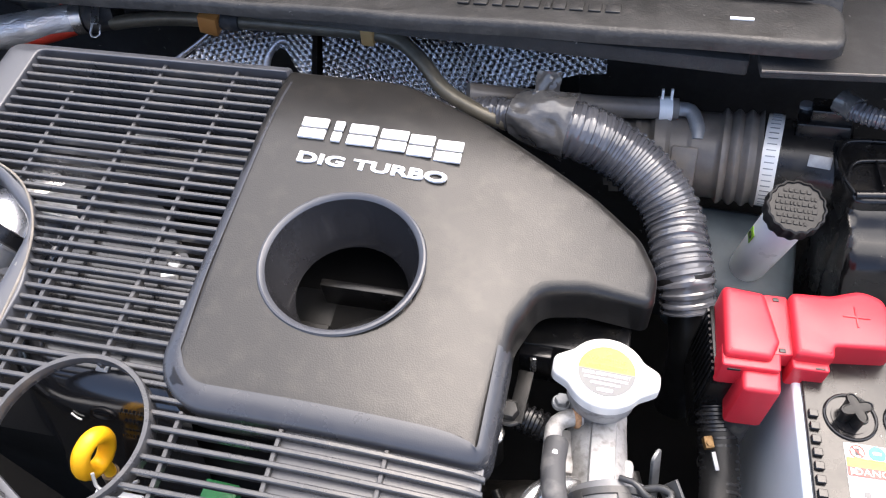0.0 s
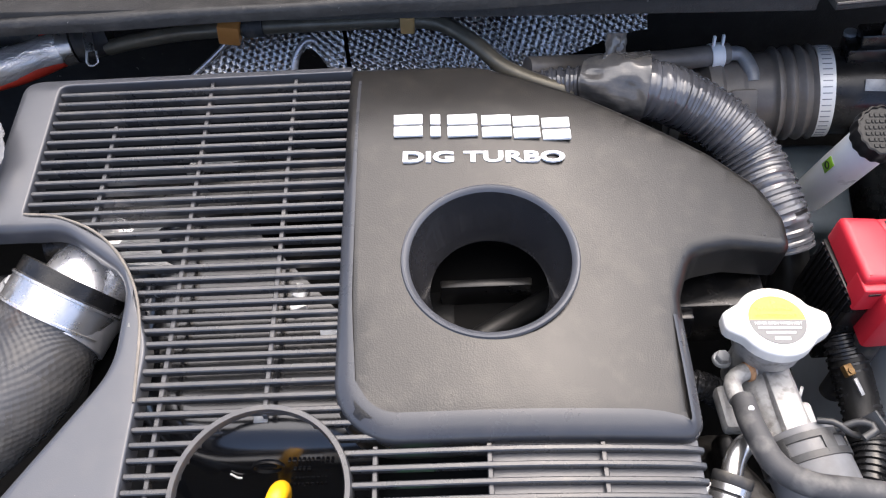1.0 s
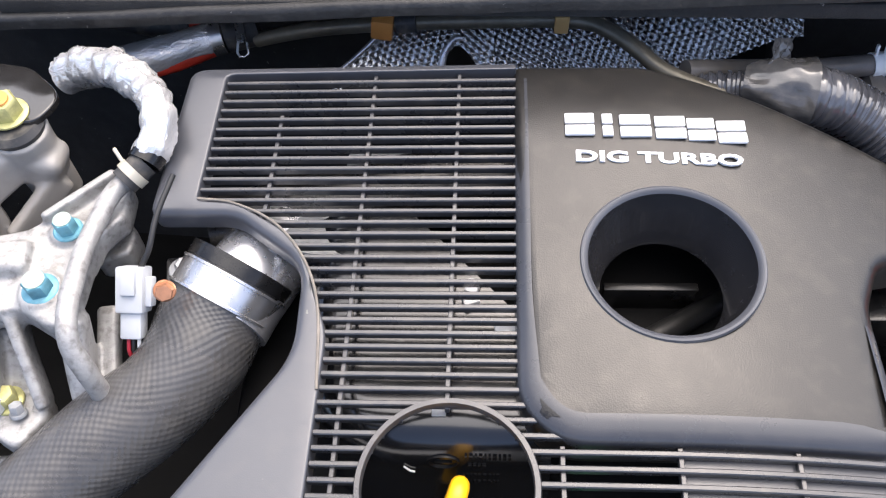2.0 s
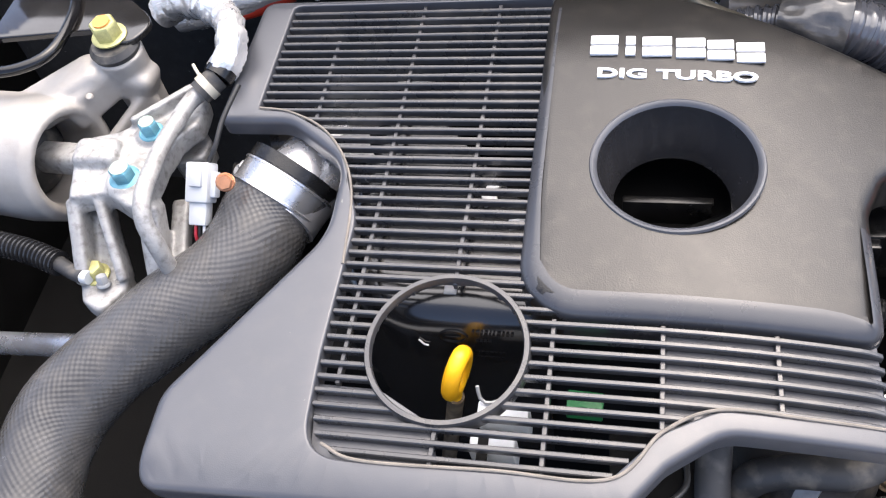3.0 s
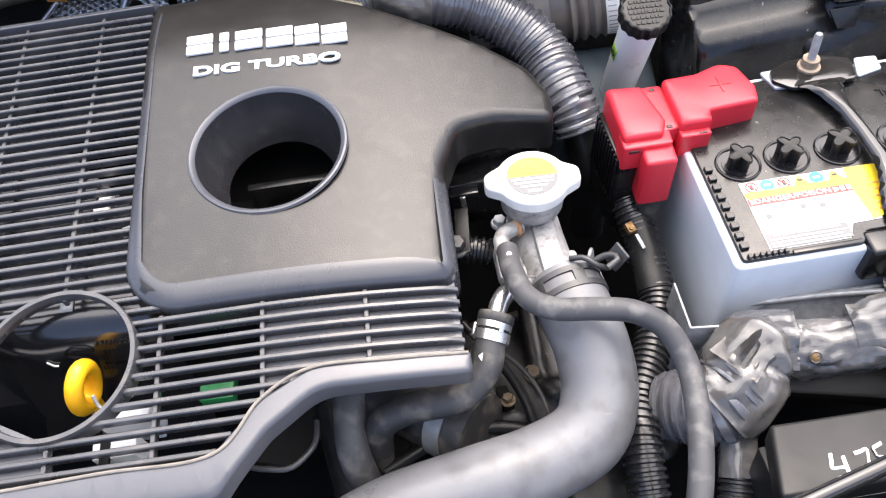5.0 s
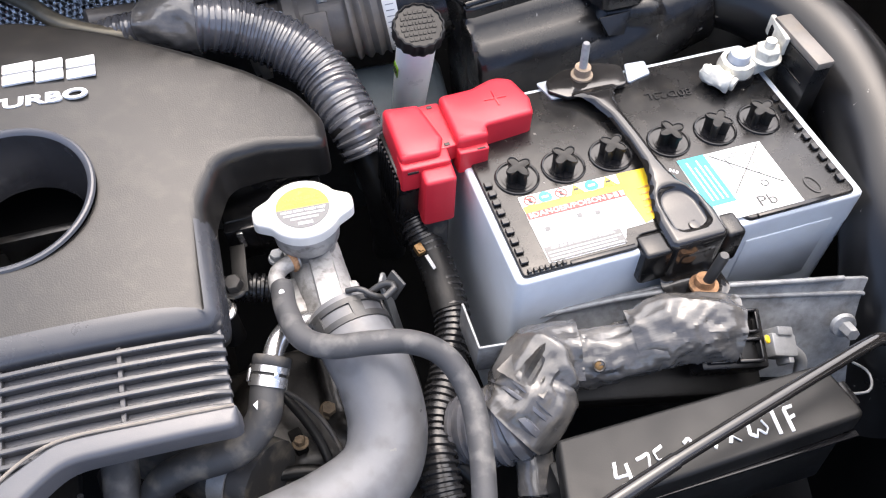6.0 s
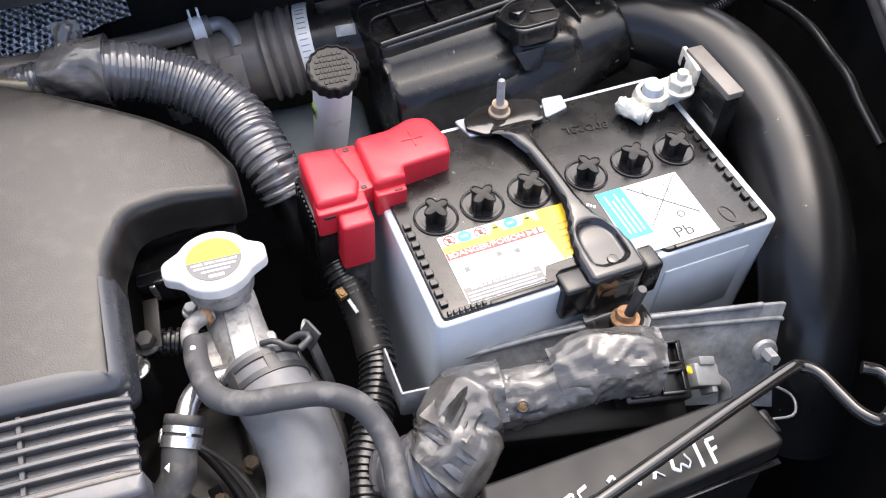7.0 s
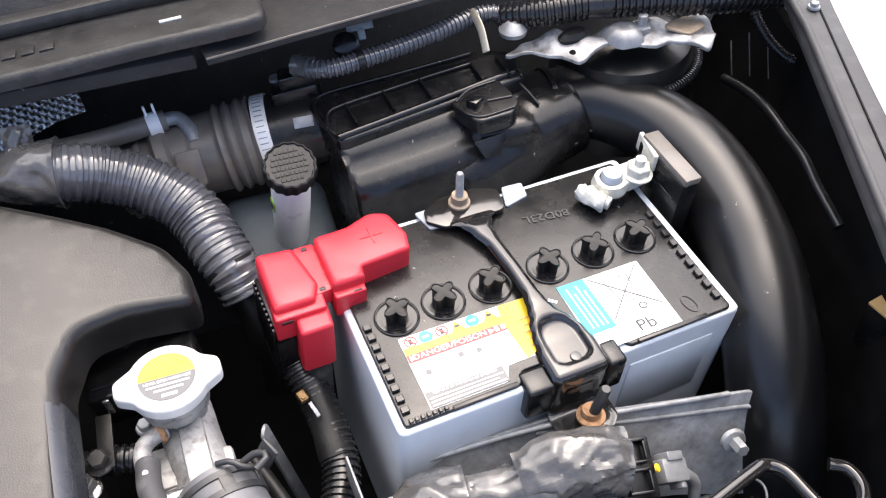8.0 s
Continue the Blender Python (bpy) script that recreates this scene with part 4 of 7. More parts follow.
part("red_sleeve", tube([(-0.466, 0.632, 1.003), (-0.444, 0.630, 1.006)], 0.011), RED_HOSE, upper)
part("band", tube([(-0.4475, 0.6110, 1.002), (-0.4375, 0.6125, 1.003)], 0.0155), STEEL, upper)
part("rubber_end", tube([(-0.436, 0.6125, 1.003), (-0.408, 0.617, 1.006)], 0.0148), RUBBER, upper)
part("spring_clip", moved(box(-0.0035, 0.0035, -0.012, 0.012, -0.001, 0.001, 0.0004), at(-0.420, 0.600, 1.0145, 35, 0, 8)), STEEL, upper)
part("clip_tail", tube([(-0.422, 0.592, 1.0065), (-0.4225, 0.585, 0.999), (-0.4145, 0.585, 0.999), (-0.4145, 0.592, 1.0065)], 0.0011), STEEL, upper)

back_hose = thing("heater_hose", "thick black rubber heater hose at the bulkhead", "hose", at(0.0939, 0.0006, -0.0023, -1.6, -4.91, 0.82))
part("hose", tube([(-0.667, 0.737, 1.000), (-0.604, 0.696, 1.000), (-0.548, 0.666, 1.000), (-0.503, 0.646, 1.000), (-0.468, 0.636, 1.000)], 0.0120, 0.004, 24), RUBBER, back_hose)
sensor_plug = thing("sensor_connector", "pale grey sensor connector with thin wires", "connector", at(-0.4450, 0.3555, 0.9750, 40, 0, -4))
part("housing", box(-0.0085, 0.0085, -0.014, 0.014, -0.008, 0.008, 0.0015), GREY_CONN, sensor_plug)
part("latch", box(-0.0045, 0.0045, -0.003, 0.0135, 0.0075, 0.0105, 0.0008), GREY_CONN, sensor_plug)
part("side_rib", box(0.0080, 0.0125, -0.010, 0.008, -0.004, 0.004, 0.001), GREY_CONN, sensor_plug)
part("neck", box(-0.0065, 0.0065, -0.030, -0.012, -0.006, 0.005, 0.0012), GREY_CONN, sensor_plug)
for dx, m_ in ((-0.003, WIRE_RED), (0.000, INK), (0.0035, WHITE)):
    part("wire", tube([(dx, -0.029, 0), (dx, -0.040, -0.002), (dx + 0.001, -0.055, -0.02), (0, -0.065, -0.05)], 0.0012), m_, sensor_plug)
part("wire", tube([(0.004, 0.013, 0.0), (0.010, 0.025, 0.002), (0.013, 0.045, -0.002), (0.020, 0.07, -0.01)], 0.0018), INK, sensor_plug)

wire = thing("wiring_loom", "thin black cable curving past the engine mount", "cable", at(0, 0, 0.018))
part("cable", tube([(-0.600, 0.580, 1.00), (-0.5881, 0.5381, 1.000), (-0.5748, 0.4916, 1.000), (-0.5748, 0.4494, 1.000), (-0.5931, 0.4301, 1.000), (-0.6245, 0.4247, 1.000), (-0.68, 0.42, 1.0)], 0.0042), GLOSS, wire)
low = thing("corrugated_conduit", "black ribbed conduit plugged beside the mount bracket", "cable conduit")
part("conduit", tube([(-0.70, 0.340, 0.94), (-0.6363, 0.3322, 0.940), (-0.6044, 0.3257, 0.940), (-0.5778, 0.3188, 0.940), (-0.5522, 0.3090, 0.940)], 0.0086, ripple=0.0009, pitch=0.0042), CONDUIT_BLACK, low)
part("plug", tube([(-0.5522, 0.3090, 0.940), (-0.5400, 0.3020, 0.941), (-0.5276, 0.2968, 0.942)], 0.0056, wobble=crumple(21, 90, 0.0006)), RUBBER, low, "taped black cable end")
part("terminal", tube([(-0.5290, 0.2972, 0.942), (-0.5230, 0.2958, 0.942)], 0.0050), GREY_CONN, low, "pale crimped end")
part("terminal", moved(hex_bolt(0.0042, 0.006, 0.0052), at(-0.5140, 0.2945, 0.9380, -20)), GALV, low, "small zinc nut")

side_pipe = thing("silver_pipe", "short pale metal pipe low beside the hose", "pipe", at(0.1513, -0.181, 0.1986, -3.72, -15.21, -9.22))
part("pipe", tube([(-0.72, 0.302, 0.85), (-0.60, 0.302, 0.85), (-0.55, 0.31, 0.84)], 0.010), ALU_PIPE, side_pipe)

small_bolt = thing("flange_bolt", "small black flange bolt beside the aluminium elbow", "bolt", at(-0.4215, 0.3790, 0.9620, 2.34, 7.88, 8.16))
part("head", hex_bolt(0.006, 0.006, 0.010), DIRTY_GREY, small_bolt)
part("bracket", box(-0.012, 0.012, -0.010, 0.012, -0.02, -0.003, 0.002), BLACK, small_bolt)


# ---- heat shield, pipe and cowl behind the engine ----
shield = thing("heat_shield", "embossed dimpled aluminium exhaust heat shield behind the engine", "heat shield", at(0.0806, -0.1742, 0.1291, -11.74, -4.68, 0.57))


def shield_sheet(x0, x1, low, high, yfun, arch=None):
    bm = bmesh.new()
    nx, nz = int((x1 - x0) / 0.0008), 110
    grid = []
    for i in range(nx + 1):
        x = x0 + (x1 - x0) * i / nx
        z0, z1 = low(x), high(x)
        col = []
        for k in range(nz + 1):
            z = z0 + (z1 - z0) * k / nz
            d = -0.0021 * max(0.0, math.sin(2 * math.pi * (x + 0.35 * z) / 0.0064) * math.sin(2 * math.pi * (z - 0.2 * x) / 0.0074)) ** 0.6
            col.append(bm.verts.new((x, yfun(x, z) + d, z)))
        grid.append(col)
    for a, b in zip(grid, grid[1:]):
        for k in range(nz):
            bm.faces.new((a[k], b[k], b[k + 1], a[k + 1]))
    bmesh.ops.solidify(bm, geom=bm.faces[:], thickness=0.0008)
    return bm


part("sheet", shield_sheet(-0.215, 0.030, lambda x: 0.955 - 0.012 * math.sin((x + 0.2) * 22), lambda x: 1.048 - 0.05 * max(0, x + 0.02), lambda x, z: 0.602 - 0.09 * (x + 0.1) + 0.55 * (z - 0.99) + 0.010 * math.sin(x * 30)), SHIELD, shield)
part("sheet", shield_sheet(-0.350, -0.216, lambda x: 0.965 + 0.022 * math.exp(-((x + 0.245) / 0.016) ** 2), lambda x: 0.972 + 0.072 * smooth((x + 0.355) / 0.11), lambda x, z: 0.590 + 0.7 * (z - 0.99) + 0.012 * math.sin((x + 0.35) * 30)), SHIELD, shield)
part("rim", tube([(-0.352, 0.578, 0.973), (-0.315, 0.592, 0.995), (-0.275, 0.613, 1.024), (-0.245, 0.622, 1.038)], 0.0022), ALU_PIPE, shield)
part("arch_rim", tube([(-0.262, 0.576, 0.965), (-0.256, 0.586, 0.984), (-0.245, 0.592, 0.992), (-0.233, 0.588, 0.985), (-0.226, 0.578, 0.965)], 0.0030), ALU_PIPE, shield)
part("backing", moved(box(-0.10, 0.14, 0.0, 0.004, -0.06, 0.03, 0.001), at(-0.13, 0.625, 0.97, -28, 0, -5)), DARK, shield)

pipe = thing("evaporator_pipe", "thin olive metal pipe with two orange clips over the heat shield", "pipe", at(0.0743, -0.1104, 0.0688, -7.06, -5.25, -0.97))
part("pipe", tube([(-0.412, 0.610, 0.999), (-0.380, 0.604, 1.006), (-0.345, 0.596, 1.012), (-0.301, 0.587, 1.016), (-0.262, 0.583, 1.016), (-0.215, 0.580, 1.014), (-0.162, 0.580, 1.009), (-0.135, 0.572, 1.006), (-0.112, 0.550, 1.000), (-0.092, 0.528, 0.990), (-0.060, 0.512, 0.980), (-0.030, 0.51, 0.97)], 0.0062, 0.004, 18), BROWN_PIPE, pipe)
part("clip", moved(box(-0.0085, 0.0085, -0.009, 0.009, -0.009, 0.009, 0.0015), at(-0.301, 0.585, 1.017, 10, 12, -4)), ORANGE, pipe, "orange-brown plastic clip")
part("clip", moved(box(-0.0055, 0.0055, -0.008, 0.008, -0.008, 0.008, 0.0012), at(-0.162, 0.579, 1.010, 10, 6, -4)), TAN, pipe, "tan plastic clip")
part("rubber_sleeve", tube([(-0.290, 0.5855, 1.0165), (-0.274, 0.584, 1.0165)], 0.0082), RUBBER, pipe)

COWL = at(-0.14, 0.548, 1.0326, -5.94, -5.6, -7.05)
cowl = thing("cowl_panel", "dusty black plastic cowl panel with moulded writing", "cowl panel", COWL)
ledge = [(-0.62, -0.004, 0.01), (0.318, -0.004, 0.014), (0.318, 0.052, 0.02), (-0.62, 0.060, 0.01)]
part("ledge", moved(plate(ledge, 0.011, 0.005, step=0.006, grid=0.03, warp=lambda x, y: 0.003 * noise.noise(Vector((x * 9, y * 20, 1)))), at(0, 0, 0.004)), COWL_DUST, cowl)
part("skirt", moved(box(-0.46, 0.262, 0.002, 0.026, -0.016, -0.004, 0.002), at(0, 0, -0.001, 0, 2.6, 0)), FELT, cowl)
part("back_panel", moved(box(-0.62, 0.32, 0.0, 0.006, 0, 0.19, 0.002), at(0, 0.056, -0.012, -40)), COWL_DUST, cowl)
part("step_trim", box(-0.62, 0.30, 0.046, 0.062, 0.004, 0.016, 0.004), COWL_DUST, cowl)
x = 0.055
for wide in (0.012, 0.014, 0.010, 0.013, 0.015, 0.006, 0.012, 0.013, 0.012, 0.014):
    part("moulded_bar", box(x, x + wide * 0.74, 0.0175, 0.0285, 0.0035, 0.0050, 0.0006), COWL_DUST, cowl)
    x += wide
part("paint_mark", box(0.245, 0.2605, 0.0185, 0.0215, 0.0036, 0.0047, 0.0002), WHITE, cowl, "short white paint mark")
for x in (-0.20, -0.055, -0.36):
    part("clip_hole", moved(lathe([(0, 0.0), (0.013, 0.0), (0.014, 0.002), (0.016, 0.0015)], 28), at(x, 0.030, 0.0045) @ Matrix.Diagonal((1, 0.7, 1, 1))), INK, cowl)
flange = thing("bulkhead_flange", "black bulkhead flange with pale sealing edge", "body panel", at(0.1461, 0.5049, 1.0444, -6.41, -3.2, -0.54))
part("panel", box(-0.02, 0.20, 0.0, 0.12, -0.006, 0.0, 0.001), FELT, flange)
part("seal_edge", box(-0.02, 0.20, -0.0007, 0.0004, -0.0010, 0.0006, 0.0003), EDGE_DUST, flange, "dusty worn edge")


# ---- wiring harness and air intake ----
harness = thing("wiring_harness", "thick grey corrugated wiring conduit with grey tape", "wiring harness")
HARN = [(-0.105, 0.530, 0.955), (-0.070, 0.530, 0.960), (-0.0400, 0.5240, 0.9680), (-0.0146, 0.5140, 0.9735), (0.0107, 0.5085, 0.9725), (0.0347, 0.5064, 0.9634), (0.0584, 0.4976, 0.9532), (0.0789, 0.4812, 0.9432), (0.0902, 0.4628, 0.933),
        (0.096, 0.4362, 0.925), (0.1012, 0.4183, 0.9164), (0.1055, 0.405, 0.903)]


def loose_rings(s, a):
    """Rings of a split conduit that stand unevenly."""
    c, d = math.cos(a), math.sin(a)
    return 0.0007 * noise.noise(Vector((s * 160, c * 1.5, d * 1.5))) + 0.0006 * noise.noise(Vector((s * 420, c, d + 5)))


part("conduit", tube(HARN, lambda s: 0.0125 + 0.0090 * smooth((s - 0.085) / 0.03) - 0.002 * smooth((s - 0.25) / 0.04), n=40, ripple=0.0007, pitch=0.0064, grip=0.3, wobble=loose_rings), CONDUIT, harness)
part("sleeve", tube([(0.1000, 0.424, 0.919), (0.1035, 0.411, 0.909), (0.1080, 0.397, 0.890), (0.112, 0.388, 0.860), (0.113, 0.384, 0.80)], lambda s: 0.0212 - 0.0062 * smooth(s / 0.03), 0.003, 28, wobble=folds(4, 0.002)), SOOT, harness, "dull black taped lower run")
part("tape", tube([(-0.0330, 0.5215, 0.9695), (-0.0146, 0.5142, 0.9737), (0.0080, 0.5092, 0.9728)], lambda s: 0.0165 + 0.22 * s, 0.0013, 56, wobble=wrapped(11, 0.0050, 0.0012)), TAPE, harness, "wrinkled grey tape")
flap = bmesh.new()
bmesh.ops.create_grid(flap, x_segments=10, y_segments=8, size=0.5)
for v in flap.verts:
    v.co = Vector((v.co.x * 0.022, v.co.y * 0.020, 0.003 * noise.noise(Vector((v.co.x * 5, v.co.y * 5, 4)))))
bmesh.ops.solidify(flap, geom=flap.faces[:], thickness=0.0006)
part("tape_tail", moved(flap, at(-0.0120, 0.5290, 0.9960, 62, 20, 25)), TAPE, harness, "loose tape end")

intake = thing("intake_hose", "dusty brown-black rubber air intake bellows with a steel clamp", "hose", at(0.0687, -0.0578, 0.0349, -4.02, -4.75, -0.96))


def bellows_radius(s):
    """A smooth neck, a broad flange, then deep folds."""
    flange = smooth((s - 0.036) / 0.003) * smooth((0.052 - s) / 0.003)
    folds_ = smooth((s - 0.088) / 0.004) * (0.5 + 0.5 * math.cos((s - 0.0925) * 2 * math.pi / 0.0095)) ** 0.6
    step_ = 0.0012 * smooth((s - 0.066) / 0.002)
    return 0.0285 + 0.0045 * smooth((s - 0.034) / 0.006) + 0.0045 * flange + 0.0042 * folds_ + step_


part("bellows", tube([(0.035, 0.548, 0.915), (0.085, 0.546, 0.918), (0.155, 0.537, 0.922)], bellows_radius, 0.0018, 40), BELLOWS, intake)
part("plate", moved(box(-0.010, 0.010, -0.001, 0.003, -0.016, 0.014, 0.0015), at(0.094, 0.5120, 0.935, -35, 0, -7)), BELLOWS, intake, "flat moulded pad")
part("neck_collar", tube([(0.040, 0.5478, 0.9153), (0.048, 0.5475, 0.9156)], 0.0335, 0.002, 40), BELLOWS, intake)
part("neck_collar", tube([(0.060, 0.5470, 0.9162), (0.064, 0.5469, 0.9165)], 0.0320, 0.002, 40), BELLOWS, intake)
BAND = aim((0.163, 0.5355, 0.9225), (0.170, 0.534, 0.923))
clamp = part("clamp", moved(lathe([(0.0345, -0.0060), (0.0364, -0.0060), (0.0364, 0.0060), (0.0345, 0.0060)], 56), BAND), ZINC, intake, "pale zinc worm-drive clamp")
for k in range(48):
    part("slot", moved(box(0.0360, 0.0367, -0.0004, 0.0004, -0.0035, 0.0035, 0), BAND @ at(0, 0, 0, 0, 0, 7.5 * k)), GALV, clamp)
part("clamp_screw", moved(joined(box(-0.0045, 0.0045, -0.004, 0.004, -0.009, 0.008, 0.001), moved(hex_bolt(0.0038, 0.005), at(0, 0, 0.008))), intake.matrix_world.inverted() @ at(0.1575, 0.5235, 0.9260, 115, 0, -8)), ZINC, intake, "pale clamp screw")
part("outlet", tube([(0.158, 0.5365, 0.9222), (0.215, 0.524, 0.925)], 0.0345, 0.006, 36), BLACK, intake)

part("outlet_label", moved(box(-0.008, 0.008, -0.0045, 0.0045, 0, 0.0006, 0.0002), at(0.190, 0.5050, 0.9495, 45, 0, -12)), GALV, intake, "small pale label")
bulk_clip = thing("trim_clip", "small pale spring clip on the felt bulkhead", "clip", at(0.2564, 0.5451, 1.0124, 42.71, -4.6, -9.55))
part("plate", box(-0.011, 0.011, -0.004, 0.005, 0, 0.0012, 0.0004), GALV, bulk_clip)
part("tongue", box(-0.003, 0.003, -0.012, -0.003, 0.0, 0.003, 0.0006), GALV, bulk_clip)
for x in (-0.010, 0.009):
    part("ear", moved(box(-0.0018, 0.0018, 0.003, 0.009, 0, 0.0012, 0.0004), at(x, 0, 0, -20)), GALV, bulk_clip)
round_clip = thing("trim_clip", "black round push clip on the felt bulkhead", "clip", at(0.2404, 0.5341, 1.0045, 47.58, -4.61, -9.48))
part("disc", lathe([(0, 0.003), (0.006, 0.003), (0.0105, 0.001), (0.0110, 0.0), (0, -0.001)], 28), BLACK, round_clip)
vac = thing("breather_hose", "thin dusty black breather hose with a pale spring clip", "hose", at(0.0762, -0.1177, 0.0779, -7.8, -4.48, 0.34))
part("hose", tube([(-0.075, 0.532, 0.982), (-0.02, 0.545, 0.968), (0.035, 0.550, 0.960), (0.088, 0.552, 0.958)], 0.0085, 0.004, 18), BELLOWS, vac)
part("spring_clip", moved(lathe([(0.0088, -0.005), (0.0098, -0.005), (0.0098, 0.005), (0.0088, 0.005)], 32), aim((0.078, 0.5517, 0.958), (0.088, 0.552, 0.958))), MILK, vac, "pale spring clip")
for dx in (-0.004, 0.003):
    part("clip_ear", box(0.078 + dx, 0.080 + dx, 0.550, 0.553, 0.966, 0.976, 0.0004), MILK, vac)
part("nozzle", tube([(0.086, 0.552, 0.958), (0.098, 0.550, 0.957), (0.103, 0.538, 0.950), (0.103, 0.530, 0.944)], 0.0058), DIRTY_GREY, vac, "pale elbow nozzle")

flow = thing("airflow_sensor", "black air flow sensor with a plug on the intake", "sensor", at(0.1957, 0.543, 0.9718, -7.48, -10.06, -11.99) @ Matrix.Scale(0.85, 4))
part("base", box(-0.022, 0.022, -0.016, 0.016, -0.012, 0.004, 0.002), BLACK, flow)
part("plug", box(-0.012, 0.022, -0.012, 0.010, 0.003, 0.016, 0.002), BLACK, flow)
part("tape", tube([(0.010, 0.002, 0.012), (0.024, 0.004, 0.014)], 0.008, 0.002, 16, wobble=crumple(13, 120, 0.002)), TAPE, flow)
part("screw", moved(lathe([(0, 0), (0.006, 0), (0.006, 0.004), (0, 0.005)], 20), at(-0.016, 0.012, 0.003)), DIRTY_GREY, flow)

loom = thing("corrugated_conduit", "thin grey corrugated conduit over the air box", "cable conduit", at(0.0615, -0.088, 0.0572, -5.83, -3.84, -0.14))
part("conduit", tube([(0.203, 0.522, 0.984), (0.221, 0.510, 0.985), (0.247, 0.509, 0.985), (0.277, 0.510, 0.985), (0.309, 0.514, 0.985), (0.333, 0.518, 0.985), (0.358, 0.521, 0.985), (0.374, 0.515, 0.984), (0.377, 0.503, 0.978)], 0.0072, n=20, ripple=0.0006, pitch=0.0042), CONDUIT, loom)
part("clip", tube([(0.352, 0.526, 0.988), (0.349, 0.512, 0.993), (0.348, 0.497, 0.987), (0.345, 0.482, 0.974)], 0.0035, 0.003, 12, flat=0.3), SPRING, loom, "pale metal cable clip")
part("tape", tube([(0.198, 0.530, 0.986), (0.207, 0.519, 0.985)], 0.010, 0.002, 18, wobble=crumple(15, 90, 0.002)), TAPE, loom)
part("collar", tube([(0.243, 0.5092, 0.985), (0.248, 0.5090, 0.985)], 0.0086, 0.002, 18), CONDUIT_BLACK, loom)
back_loom = thing("corrugated_conduit", "thick black ribbed conduit along the bulkhead", "cable conduit", at(0.0581, -0.0492, 0.0342, -3.84, -4.17, -1.27))
part("conduit", tube([(0.372, 0.505, 0.988), (0.396, 0.486, 0.995), (0.432, 0.473, 0.998), (0.466, 0.460, 0.998), (0.500, 0.446, 0.997), (0.535, 0.432, 0.995), (0.60, 0.42, 0.99)], 0.0112, n=22, ripple=0.0012, pitch=0.0055), CONDUIT_BLACK, back_loom)
part("tape", tube([(0.432, 0.4730, 0.998), (0.450, 0.4665, 0.998)], 0.0124, 0.002, 22, wobble=crumple(16, 80, 0.0008)), CONDUIT_BLACK, back_loom)
side_loom = thing("corrugated_conduit", "thin black ribbed conduit down the inner wing", "cable conduit")
part("conduit", tube([(0.5882, 0.4668, 1.0155), (0.5907, 0.4575, 1.0080), (0.5919, 0.4454, 0.9961), (0.5955, 0.4306, 0.9852), (0.6022, 0.4133, 0.9768), (0.6082, 0.4028, 0.9746)], 0.0040, n=14, ripple=0.0005, pitch=0.0035), CONDUIT_BLACK, side_loom)

airbox = thing("air_filter_box", "black plastic air filter housing with clips and ribs", "air box", at(0.3458, 0.4306, 0.0355, -3.29, -4.01, -0.26))
BACK = at(-0.28, -0.48, -0.011)
LID = [(0.197, 0.528, 0.012), (0.352, 0.518, 0.008), (0.384, 0.500, 0.008), (0.374, 0.468, 0.006), (0.206, 0.462, 0.008)]
part("lid", moved(plate(LID, 0.028, 0.004, step=0.005, grid=0.02, warp=lambda x, y: 0.004 * smooth((y - 0.485) / 0.03)), BACK @ at(0, 0, 0.951)), BLACK, airbox)
part("lid_rim", moved(tube([(0.208, 0.468, 0.952), (0.201, 0.490, 0.954), (0.204, 0.512, 0.956), (0.220, 0.520, 0.956), (0.280, 0.516, 0.956), (0.345, 0.512, 0.956)], 0.0016), BACK), BLACK, airbox)
part("lid_rim", moved(tube([(0.204, 0.480, 0.953), (0.210, 0.496, 0.955), (0.227, 0.500, 0.955), (0.265, 0.5005, 0.955), (0.305, 0.501, 0.955), (0.340, 0.500, 0.955)], 0.0016), BACK), BLACK, airbox)
part("front_bar", moved(tube([(0.208, 0.4675, 0.951), (0.290, 0.471, 0.952), (0.368, 0.476, 0.952)], 0.0034, 0.006, 14), BACK), GLOSS, airbox, "rounded front bar of the lid")
for x, y in ((0.226, 0.486), (0.259, 0.487), (0.292, 0.488), (0.339, 0.488), (0.362, 0.484)):
    part("rib", moved(box(-0.0009, 0.0009, -0.013, 0.013, -0.003, 0.0055, 0.0004), BACK @ at(x, y, 0.951)), GLOSS, airbox)
part("body", moved(box(0.203, 0.372, 0.455, 0.515, 0.74, 0.926, 0.01), BACK), BLACK, airbox)
shoulder = bmesh.new()
prof = [(0.478, 0.944), (0.462, 0.943), (0.452, 0.930), (0.438, 0.925), (0.428, 0.912), (0.424, 0.890), (0.422, 0.80), (0.478, 0.80)]
ends = [[shoulder.verts.new((x, y, z)) for y, z in prof] for x in (0.205, 0.318)]
for k in range(len(prof)):
    j = (k + 1) % len(prof)
    shoulder.faces.new((ends[0][k], ends[0][j], ends[1][j], ends[1][k]))
shoulder.faces.new(ends[0])
shoulder.faces.new(ends[1][::-1])
bmesh.ops.bevel(shoulder, geom=shoulder.edges[:], offset=0.008, segments=4, affect="EDGES", profile=0.5, clamp_overlap=True)
part("shoulder", moved(shoulder, BACK), BLACK, airbox)
snorkel = joined(tube([(0.300, 0.462, 0.872), (0.345, 0.462, 0.885), (0.385, 0.462, 0.897), (0.420, 0.460, 0.902)], lambda s: 0.052 - 0.13 * s, 0.005, 36),
                 moved(box(-0.020, 0.040, -0.030, 0.030, -0.07, 0.0, 0.012, 4), at(0.335, 0.462, 0.935, 0, 4, -10)))
